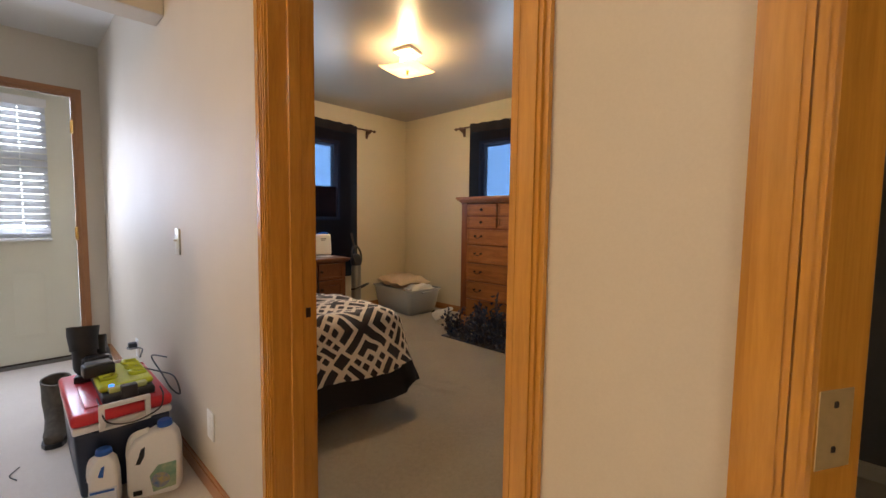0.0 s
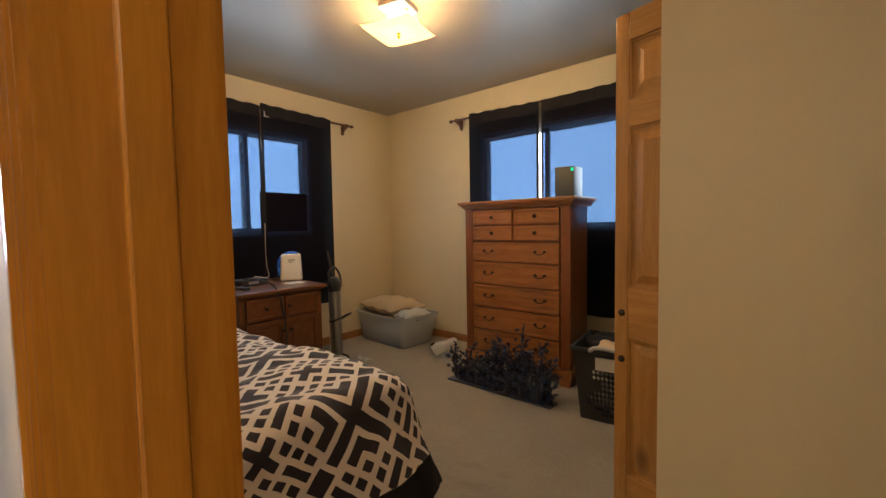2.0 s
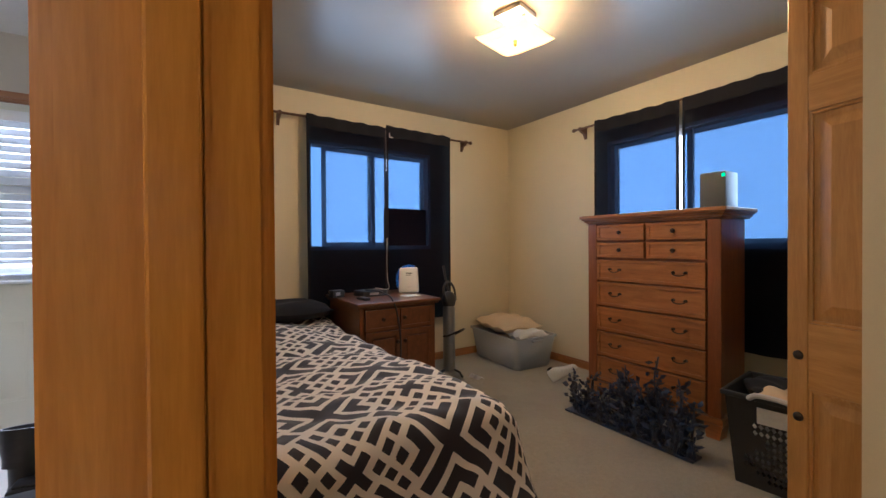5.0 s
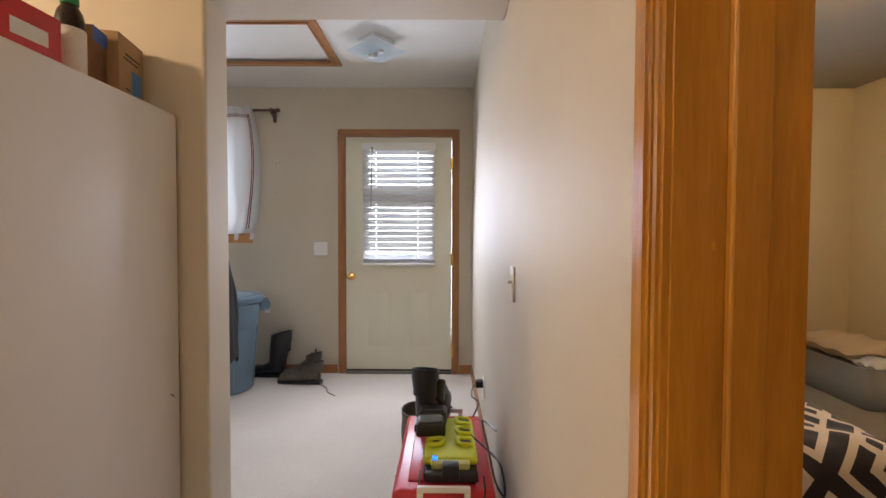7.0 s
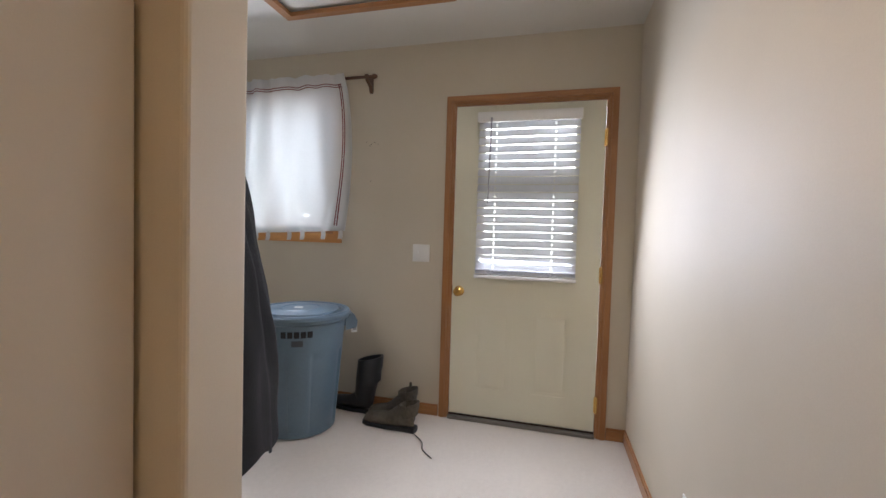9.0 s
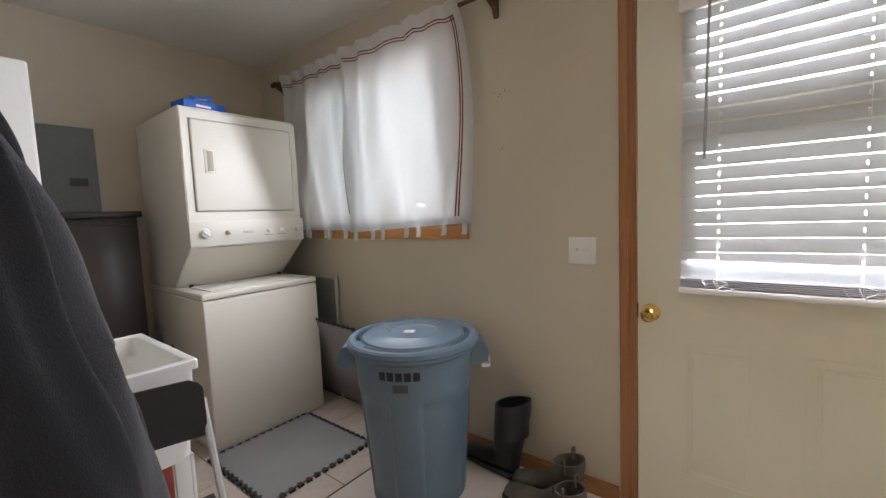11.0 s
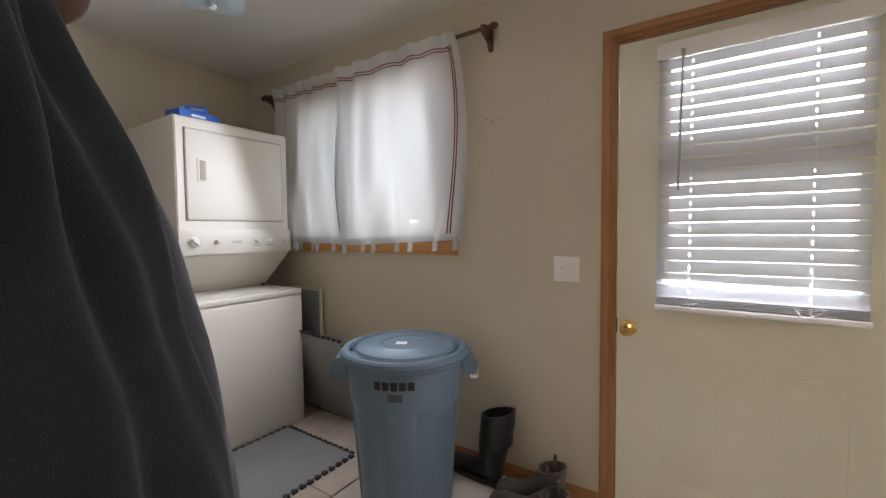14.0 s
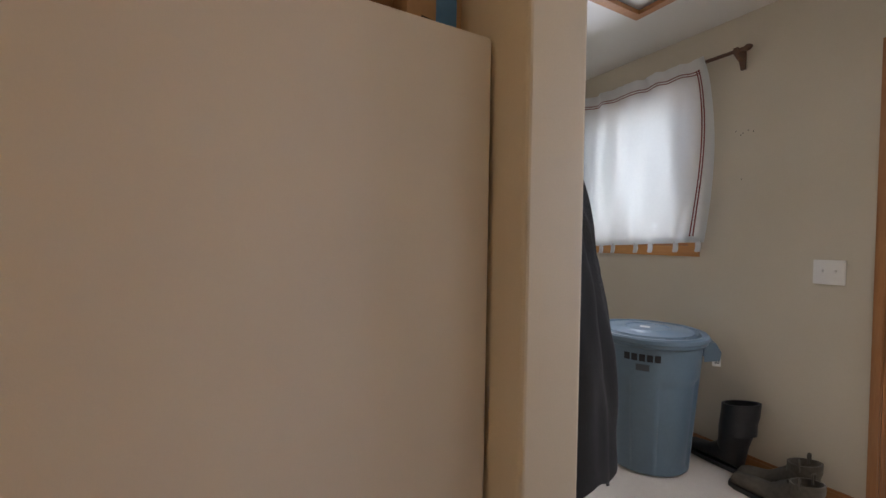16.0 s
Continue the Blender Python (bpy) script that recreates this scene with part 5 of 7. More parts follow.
# ---- ceiling lamps ----
def ceiling_light(name, cx, cy, rz, half, z, lit, label):
    ob = thing(name, (cx, cy, CEIL), label, "ceiling light", rz=rz, local=True)
    bm = B()
    box(bm, -0.085, 0.085, -0.085, 0.085, -0.028, 0, 0.006)
    part("base_plate", bm, white_plastic, ob)
    for s in (-1, 1):
        bm = B()
        lathe(bm, [(0.016, -0.03), (0.018, -0.05), (0.0, -0.05)], (s * 0.05, 0, 0), 14)
        part("bulb_socket", bm, white_plastic, ob)
        bm = B()
        lathe(bm, [(0.010, 0.0), (0.014, -0.008), (0.020, -0.028), (0.016, -0.045), (0, -0.05)], (s * 0.05, 0, -0.05), 14)
        b = part("bulb", bm, lit_bulb if lit else white_plastic, ob)
        b.visible_shadow = not lit
    bm = B()

    def glass_plate(u, v):
        a, b = (u - 0.5) * 2, (v - 0.5) * 2
        return Vector((half * a, half * b, z - CEIL + 0.030 * (max(0, abs(a) - 0.55) ** 1.5 + max(0, abs(b) - 0.55) ** 1.5)))
    sheet(bm, glass_plate, 20, 20, 0.004)
    g = part("glass_plate", bm, lit_glass if lit else frosted_glass, ob)
    if lit:
        g.visible_shadow = False
    bm = B()
    lathe(bm, [(0, z - CEIL - 0.032), (0.006, z - CEIL - 0.030), (0.011, z - CEIL - 0.016), (0.008, z - CEIL - 0.004), (0.012, z - CEIL - 0.002), (0.012, z - CEIL), (0.003, z - CEIL + 0.002), (0.003, -0.03)], (0, 0, 0), 16)
    part("finial", bm, brass if lit else steel, ob)
    return ob


ceiling_light("ceiling_light", -3.29, 2.41, 14.7, 0.160, 2.285, True, "square glass ceiling light, switched on, warm")
ceiling_light("ceiling_light", -4.245, 0.06, 48, 0.140, 2.36, False, "square frosted glass ceiling light, switched off")
ceiling_light("ceiling_light", -4.26, -2.00, 62, 0.140, 2.36, False, "square frosted glass ceiling light near the washer, switched off")


# ---- doors of the bedroom ----
def six_panel(ob, w, h, t, mat, columns=2):
    """Panelled leaf in local places: x from 0 to w, y from 0 to t, z up."""
    st, rails = 0.105, [(0.0, 0.20), (0.74, 0.86), (1.47, 1.58), (h - 0.12, h)]
    if columns == 1:
        st, rails = 0.052, [(0.0, 0.20), (0.727, 0.912), (1.498, 1.598), (h - 0.10, h)]
    bm = B()
    box(bm, 0, st, 0, t, 0, h, 0.003)
    part("stile", bm, mat, ob, smooth=False)
    bm = B()
    box(bm, w - st, w, 0, t, 0, h, 0.003)
    part("stile", bm, mat, ob, smooth=False)
    for a, b in zip(rails, rails[1:]) if columns == 2 else ():
        bm = B()
        box(bm, w / 2 - 0.05, w / 2 + 0.05, 0, t, a[1] + 0.0005, b[0] - 0.0005, 0.003)
        part("mullion", bm, mat, ob, smooth=False)
    across = MATS["pine_across"]
    for a, b in rails:
        bm = B()
        box(bm, st + 0.0005, w - st - 0.0005, 0, t, a, b, 0.003)
        part("rail", bm, across, ob, smooth=False)
    for a, b in zip(rails, rails[1:]):
        for x0, x1 in ((st, w / 2 - 0.05), (w / 2 + 0.05, w - st)) if columns == 2 else ((st, w - st),):
            bm = B()
            box(bm, x0, x1, t * 0.36, t * 0.64, a[1], b[0])
            q = 0.022
            for s, y in ((1, t * 0.64), (-1, t * 0.36)):
                lo = [bm.verts.new((p, y, r)) for p, r in ((x0 + q, a[1] + q), (x1 - q, a[1] + q), (x1 - q, b[0] - q), (x0 + q, b[0] - q))]
                hi = [bm.verts.new((p, y + s * 0.008, r)) for p, r in ((x0 + q * 2.4, a[1] + q * 2.4), (x1 - q * 2.4, a[1] + q * 2.4), (x1 - q * 2.4, b[0] - q * 2.4), (x0 + q * 2.4, b[0] - q * 2.4))]
                bm.faces.new(hi)
                for k in range(4):
                    bm.faces.new((lo[k], lo[(k + 1) % 4], hi[(k + 1) % 4], hi[k]))
                for e0, e1, f0, f1 in ((x0, x0 + 0.009, a[1], b[0]), (x1 - 0.009, x1, a[1], b[0]), (x0 + 0.009, x1 - 0.009, a[1], a[1] + 0.009), (x0 + 0.009, x1 - 0.009, b[0] - 0.009, b[0])):
                    y2 = t if s > 0 else 0
                    box(bm, e0, e1, min(y + 0.0005 * s, y2 - 0.004 * s), max(y + 0.0005 * s, y2 - 0.004 * s), f0, f1, 0.002)
            part("raised_panel", bm, mat, ob, smooth=False)


wood("pine_across", (0.50, 0.26, 0.07), (0.32, 0.145, 0.032), scale=(1.2, 14, 14), rough=0.36, coat=0.35, knots=0.9)
ob = thing("bedroom_door", (JR - 0.012, HY1 + 0.012, 0.012), "knotty pine panelled door with a metal knob, standing open", "door", rz=99.8, local=True)
BEDROOM_DOOR = ob
six_panel(ob, 0.80, 2.02, 0.035, pine)
for s in (-1, 1):
    bm = B()
    y = 0.035 if s > 0 else 0
    lathe(bm, [(0, 0), (0.031, 0), (0.032, 0.004), (0.026, 0.009), (0.013, 0.012), (0.010, 0.022), (0.012, 0.028), (0.021, 0.046), (0.026, 0.054), (0.026, 0.060), (0.022, 0.062), (0.012, 0.058), (0, 0.057)], n=28, m=pose(0.735, y, 0.790, -90 * s, 0, 0))
    part("door_knob", bm, nickel, ob, "aged nickel door knob")
for z in (0.25, 0.93, 1.80):
    bm = B()
    tube(bm, [(0.0, -0.006, z - 0.045), (0.0, -0.006, z + 0.045)], 0.0065, 10)
    box(bm, -0.0015, 0.0005, -0.002, 0.034, z - 0.045, z + 0.045)
    part("hinge", bm, brass, ob)
ob = thing("closet_door", (-2.040, 2.30, 0.012), "knotty pine folding closet door leaf, ajar, with round bolt heads", "door", rz=-16, local=True)
six_panel(ob, 0.38, 1.905, 0.033, pine, 1)
for z in (0.818, 0.643):
    bm = B()
    lathe(bm, [(0, 0), (0.013, 0), (0.012, 0.005), (0.006, 0.009), (0, 0.010)], n=16, m=pose(0.030, 0.0, z, 90, 0, 0))
    part("bolt_head", bm, iron, ob)
ob = thing("wall_bumper", (-1.39, 2.03, 0.41), "small white plastic bumper on the closet wall", "door bumper")
bm = B()
lathe(bm, [(0, 0), (0.022, 0), (0.024, 0.01), (0.024, 0.04), (0.018, 0.05), (0, 0.052)], n=20, m=pose(-1.39, 2.03, 0.41, 90, 0, 0))
part("bumper", bm, white_plastic, ob)


# ---- chest of drawers ----
def cup_pull(ob, x, y, z):
    bm = B()
    for s in (-1, 1):
        lathe(bm, [(0, 0), (0.008, 0), (0.009, 0.004), (0.005, 0.008), (0.006, 0.016), (0.009, 0.02), (0.006, 0.026), (0, 0.027)], n=12, m=pose(x + s * 0.038, y, z, 90, 0, 0))
    tube(bm, curve([(x - 0.038, y - 0.02, z), (x - 0.033, y - 0.022, z - 0.012), (x, y - 0.024, z - 0.020), (x + 0.033, y - 0.022, z - 0.012), (x + 0.038, y - 0.02, z)], 5), 0.0035, 6)
    return bm


def drawer(ob, x0, x1, z0, z1, yf, pulls, mat):
    bm = B()
    box(bm, x0, x1, yf, yf + 0.016, z0, z1, 0.002)
    mitred_frame(bm, x0, x1, z0, z1, 0.020, lambda a, b, d: Vector((a, yf - d, b)), 0.008)
    bmesh.ops.bevel(bm, geom=[e for e in bm.edges if e.calc_length() > 0.03], offset=0.0015, segments=1, affect="EDGES")
    dr = part("drawer", bm, mat, ob, smooth=False)
    for px_, kind in pulls:
        zc = (z0 + z1) / 2
        if kind == "bail":
            part("drawer_pull", cup_pull(ob, px_, yf, zc + 0.008), iron, dr)
        else:
            bm = B()
            lathe(bm, [(0, 0), (0.007, 0), (0.006, 0.008), (0.012, 0.014), (0.015, 0.020), (0.012, 0.027), (0, 0.029)], n=16, m=pose(px_, yf, zc, 90, 0, 0))
            part("drawer_knob", bm, iron, dr)


def chest():
    x0, x1, yf, yb, h = -3.615, -2.700, 3.455, 3.82, 1.36
    ob = thing("chest_of_drawers", ((x0 + x1) / 2, (yf + yb) / 2, 0), "tall cherry-stained wooden chest with four small and four wide drawers, closed", "chest of drawers")
    bm = B()
    box(bm, x0 + 0.02, x1 - 0.02, yf + 0.02, yb, 0.10, h - 0.05, 0.002)
    part("chest_body", bm, cherry_up_shaded, ob, smooth=False)
    bm = B()
    for d, z0, z1 in ((-0.045, h - 0.022, h), (-0.034, h - 0.034, h - 0.022), (-0.020, h - 0.050, h - 0.034), (-0.008, h - 0.062, h - 0.050)):
        box(bm, x0 + d, x1 - d, yf + d, yb + 0.01, z0, z1, 0.003)
    part("chest_top", bm, cherry, ob, smooth=False)
    for a in (x0, x1 - 0.075):
        bm = B()
        box(bm, a, a + 0.075, yf, yf + 0.05, 0.11, h - 0.06, 0.006)
        part("corner_post", bm, cherry_up_shaded, ob, smooth=False)
    bm = B()
    box(bm, x0 - 0.012, x1 + 0.012, yf - 0.012, yb, 0.085, 0.125, 0.006)
    part("base_moulding", bm, cherry, ob, smooth=False)
    for a in (x0 - 0.012, x1 - 0.088):
        for b in (yf - 0.012, yb - 0.09):
            bm = B()
            prism(bm, [(0, 0.085), (0.10, 0.085), (0.092, 0.05), (0.085, 0.0), (0.012, 0.0), (0.006, 0.05)], lambda p, q, d, a=a, b=b: Vector((a + p, b + d, q)), 0.09)
            part("bracket_foot", bm, cherry, ob, smooth=False)
    a0, a1 = x0 + 0.082, x1 - 0.082
    mid = (a0 + a1) / 2
    rows = [1.285, 1.165, 1.045, 0.860, 0.675, 0.490, 0.300, 0.135]
    for z1, z0 in ((1.285, 1.175), (1.160, 1.050)):
        drawer(ob, a0, mid - 0.010, z0, z1, yf + 0.002, [((a0 + mid) / 2, "knob")], cherry)
        drawer(ob, mid + 0.010, a1, z0, z1, yf + 0.002, [((a1 + mid) / 2, "knob")], cherry)
    z = 1.032
    for hgt in (0.150, 0.172, 0.172, 0.172, 0.172):
        z0 = z - hgt
        drawer(ob, a0, a1, z0, z, yf + 0.002, [(a0 + 0.15, "bail"), (a1 - 0.15, "bail")], cherry)
        z = z0 - 0.013


def nightstand():
    x0, x1, y0, y1, h = -5.03, -4.33, 1.86, 2.50, 0.745
    x1 = -4.46
    night_wood = wood("dark_cherry_wood", (0.17, 0.060, 0.018), (0.09, 0.030, 0.009), scale=(1.6, 14, 14), rough=0.36, coat=0.3)
    ob = thing("nightstand", ((x0 + x1) / 2, (y0 + y1) / 2, 0), "dark cherry-stained wooden nightstand with a drawer and panelled doors, closed", "nightstand")
    x1 = -4.28
    bm = B()
    box(bm, x0 + 0.08, x1 - 0.01, y0 + 0.012, y1 - 0.012, 0.07, h - 0.03, 0.002)
    part("cabinet_body", bm, night_wood, ob, smooth=False)
    bm = B()
    box(bm, x0 + 0.06, x1 + 0.03, y0 - 0.018, y1 + 0.018, h - 0.024, h, 0.005)
    box(bm, x0 + 0.07, x1 + 0.018, y0 - 0.008, y1 + 0.008, h - 0.040, h - 0.024, 0.004)
    part("tabletop", bm, night_wood, ob, smooth=False)
    cherry_front = night_wood
    mid = (y0 + y1) / 2

    def front(name, a, b, z0, z1, knob):
        bm = B()
        box(bm, x1 - 0.012, x1 + 0.004, a, b, z0, z1, 0.002)
        mitred_frame(bm, a, b, z0, z1, 0.035 if z1 - z0 > 0.2 else 0.018, lambda p, q, d: Vector((x1 + 0.004 + d, p, q)), 0.008)
        if z1 - z0 > 0.2:
            box(bm, x1 + 0.003, x1 + 0.010, a + 0.05, b - 0.05, z0 + 0.05, z1 - 0.05, 0.004)
        dr = part(name, bm, cherry_front, ob, smooth=False)
        bm = B()
        lathe(bm, [(0, 0), (0.007, 0), (0.006, 0.008), (0.014, 0.018), (0.012, 0.028), (0, 0.030)], n=14, m=pose(x1 + 0.006, knob[0], knob[1], 0, 90, 0))
        part("door_pull", bm, iron, dr)
    front("drawer", y0 + 0.05, mid - 0.005, 0.545, 0.690, (y0 + 0.18, 0.62))
    front("drawer", mid + 0.005, y1 - 0.05, 0.545, 0.690, (mid + 0.03, 0.62))
    front("cabinet_door", y0 + 0.05, mid - 0.005, 0.12, 0.53, (mid - 0.03, 0.45))
    front("cabinet_door", mid + 0.005, y1 - 0.05, 0.12, 0.53, (mid + 0.03, 0.45))
    bm = B()
    box(bm, x0 + 0.08, x1, y0, y1, 0, 0.075, 0.004)
    part("plinth", bm, night_wood, ob, smooth=False)


chest()
nightstand()
ob = thing("speaker_box", (-2.79, 3.66, 1.36), "slim dark grey electronic box with green light on the chest", "electronic device")
bm = B()
box(bm, -2.87, -2.725, 3.57, 3.74, 1.36, 1.585, 0.006)
part("case", bm, dark_grey_plastic, ob)
bm = B()
box(bm, -2.745, -2.728, 3.5685, 3.5705, 1.55, 1.57)
part("indicator", bm, green_led, ob)

# on the nightstand
ob = thing("white_device", (-4.68, 2.47, 0.745), "upright white plastic device with small print, on the nightstand", "electronic device", rz=58, local=True)
bm = B()
box(bm, -0.085, 0.085, -0.05, 0.05, 0, 0.215, 0.016, 3)
bmesh.ops.scale(bm, verts=[v for v in bm.verts if v.co.z > 0.12], vec=(0.9, 0.85, 1))
part("housing", bm, white_plastic, ob)
bm = B()
box(bm, -0.02, 0.03, -0.047, -0.040, 0.165, 0.172)
box(bm, -0.02, 0.02, -0.0475, -0.040, 0.15, 0.154)
box(bm, -0.012, 0.022, -0.0485, -0.040, 0.035, 0.055, 0.002)
part("small_print", bm, ink, ob)
bm = B()
tube(bm, curve([(-0.10, -0.01, 0.09), (-0.095, -0.01, 0.15), (-0.07, -0.005, 0.20), (-0.01, 0, 0.228), (0.05, 0, 0.222)], 8), 0.009, 8)
lathe(bm, [(0, 0), (0.03, 0.004), (0.032, 0.016), (0.02, 0.026), (0, 0.028)], n=16, m=pose(-0.105, -0.01, 0.075, 90, 0, 90))
ob2 = thing("blue_headphones", (-4.68, 2.47, 0.745), "bright blue headband hanging over the white device", "headphones", rz=58, local=True)
part("headband", bm, plain("bright_blue", (0.01, 0.16, 0.75), rough=0.35), ob2)
for nm, y, x, w, d, h, mat, lb in (("router_box", 2.12, -4.68, 0.22, 0.16, 0.045, black_plastic, "flat black electronic box on the nightstand"), ("clock_box", 1.86, -4.74, 0.10, 0.08, 0.055, black_plastic, "small black clock on the nightstand"), ("remote_control", 1.97, -4.46, 0.05, 0.12, 0.02, black_plastic, "black remote control on the nightstand"), ("paper_sheet", 2.38, -4.48, 0.14, 0.10, 0.003, paper, "white paper on the nightstand")):
    ob = thing(nm, (x, y, 0.745), lb, "electronic device" if mat is black_plastic else "paper", rz=8, local=True)
    bm = B()
    box(bm, -d / 2, d / 2, -w / 2, w / 2, 0, h, min(0.004, h / 3))
    part("case" if mat is black_plastic else "sheet", bm, mat, ob)
    if nm in ("router_box", "clock_box"):
        bm = B()
        box(bm, d / 2, d / 2 + 0.001, -w / 4, w / 8, h * 0.3, h * 0.75)
        part("front_label", bm, grey_ink, ob)
ob = thing("white_cable", (W + 0.1, 2.41, 1.1), "thin white cable hanging between the curtains", "cable")
bm = B()
tube(bm, curve([(W + 0.10, 2.408, 1.22), (W + 0.10, 2.404, 1.0), (W + 0.10, 2.41, 0.85), (W + 0.14, 2.40, 0.76), (-4.72, 2.18, 0.80)], 8), 0.0035, 6)
part("cable", bm, ivory_plastic, ob)
ob = thing("black_cable", (-4.3, 2.1, 0.3), "black cable hanging down the front of the nightstand", "cable")
bm = B()
tube(bm, curve([(-4.66, 2.07, 0.795), (-4.40, 2.09, 0.80), (-4.26, 2.12, 0.74), (-4.235, 2.16, 0.5), (-4.24, 2.16, 0.15)], 8), 0.006, 6)
part("cable", bm, black_plastic, ob)


# ---- bed ----
def bed():
    ob = thing("bed", (-3.7, 1.4, 0), "made-up bed under a black and cream geometric comforter", "bed")
    x0, x1, y0, y1 = -5.02, -2.72, 0.90, 1.80
    bm = B()
    box(bm, x0, x1 - 0.03, y0, y1 - 0.02, 0.12, 0.30, 0.01)
    part("box_spring", bm, black_cloth, ob)
    bm = B()
    box(bm, x0, x1, y0, y1, 0.30, 0.53, 0.04, 3)
    part("mattress", bm, white_cloth, ob)
    for a, b in ((x0 + 0.05, y0 + 0.05), (x1 - 0.12, y0 + 0.05), (x0 + 0.05, y1 - 0.1), (x1 - 0.12, y1 - 0.1)):
        bm = B()
        box(bm, a, a + 0.05, b, b + 0.05, 0, 0.12, 0.003)
        part("leg", bm, black_plastic, ob)
    return x0, x1, y0, y1


bx0, bx1, by0, by1 = bed()


def drape(s, top, flare):
    """Height and outward reach of cloth after s metres past an edge, rounded over it."""
    r = 0.10
    if s <= 0:
        return 0.0, top
    arc = r * math.pi / 2
    if s < arc:
        a = s / r
        return r * math.sin(a), top - r * (1 - math.cos(a))
    e = s - arc
    return r + e * flare, top - r - e * math.sqrt(1 - flare * flare)


def comforter_point(p, q):
    """p runs from the head to past the foot, q from the wall side to past the open side, in metres of cloth."""
    top = 0.575 + 0.016 * math.sin(3.1 * p + 2.0 * q) + 0.010 * math.sin(7.3 * q - 2.2 * p)
    top += 0.010 * abs(math.sin(math.pi * (p + 0.12 * math.sin(4 * q)) / 0.30)) + 0.022 * noise.noise(Vector((p * 5, q * 5, 0))) + 0.008 * noise.noise(Vector((p * 14, q * 14, 3)))
    lx, ly = bx1 - 0.05 - (bx0 + 0.10), by1 - 0.06 - by0
    dp, dq = max(0, p - lx), max(0, q - ly)
    if dp > 0 and dq > 0:
        k = max(dp, dq) / math.hypot(dp, dq)
        p, q = lx + dp * k, ly + dq * k
    ox, zx = drape(p - lx, top, 0.38)
    oy, zy = drape(q - ly, top, 0.22)
    x = bx0 + 0.10 + min(p, lx) + ox
    y = by0 + min(q, ly) + oy
    z = top - (top - zx) - (top - zy)
    over = max(0, p - lx) * max(0, q - ly)
    if p > lx and q > ly:
        z = top - math.hypot(top - zx, top - zy) * 0.96
        x += 0.10 * over * 4
        y -= 0.06 * over * 4
    hang = max(0, p - lx - 0.1)
    x += hang * 0.16 * math.sin(9 * q + 1.0) * 0.6
    hang2 = max(0, q - ly - 0.1)
    y += hang2 * 0.10 * math.sin(8 * p)
    return Vector((x, y, max(z, 0.03)))


PL, QL = 2.20 + 0.34, 0.84 + 0.34
ob = thing("comforter", (-3.6, 1.4, 0.3), "black and cream geometric comforter with black hem over the bed", "comforter")
bm = B()
sheet(bm, lambda u, v: comforter_point(PL * u, QL * v), 150, 80, 0, lambda u, v: (PL * u, QL * v))
part("printed_cloth", bm, comforter_cloth, ob)
bm = B()
sheet(bm, lambda u, v: comforter_point(PL + 0.12 * u, (QL + 0.12) * v) + Vector((0.002, 0, 0)), 8, 80)
part("black_hem", bm, black_cloth, ob)
bm = B()
sheet(bm, lambda u, v: comforter_point(PL * u, QL + 0.12 * v) + Vector((0, 0.002, 0)), 120, 8)
part("black_hem", bm, black_cloth, ob)


def pillow(name, at, size, rz, mat, label, cat="pillow"):
    ob = thing(name, at, label, cat, rz=rz, local=True)
    bm = B()
    a, b, c = size
    for side in (1, -1):
        sheet(bm, lambda u, v: Vector((a * (u - 0.5), b * (v - 0.5), c / 2 + side * c / 2 * (max(0, 1 - abs(2 * u - 1) ** 3.2) * max(0, 1 - abs(2 * v - 1) ** 3.2)) ** 0.6 + 0.008 * math.sin(17 * u + 9 * v))), 28, 28)
    bmesh.ops.remove_doubles(bm, verts=bm.verts, dist=0.002)
    part("cushion", bm, mat, ob)
    return ob


pillow("pillow", (-4.80, 1.37, 0.575), (0.40, 0.86, 0.17), 3, black_cloth, "black pillow at the head of the bed")


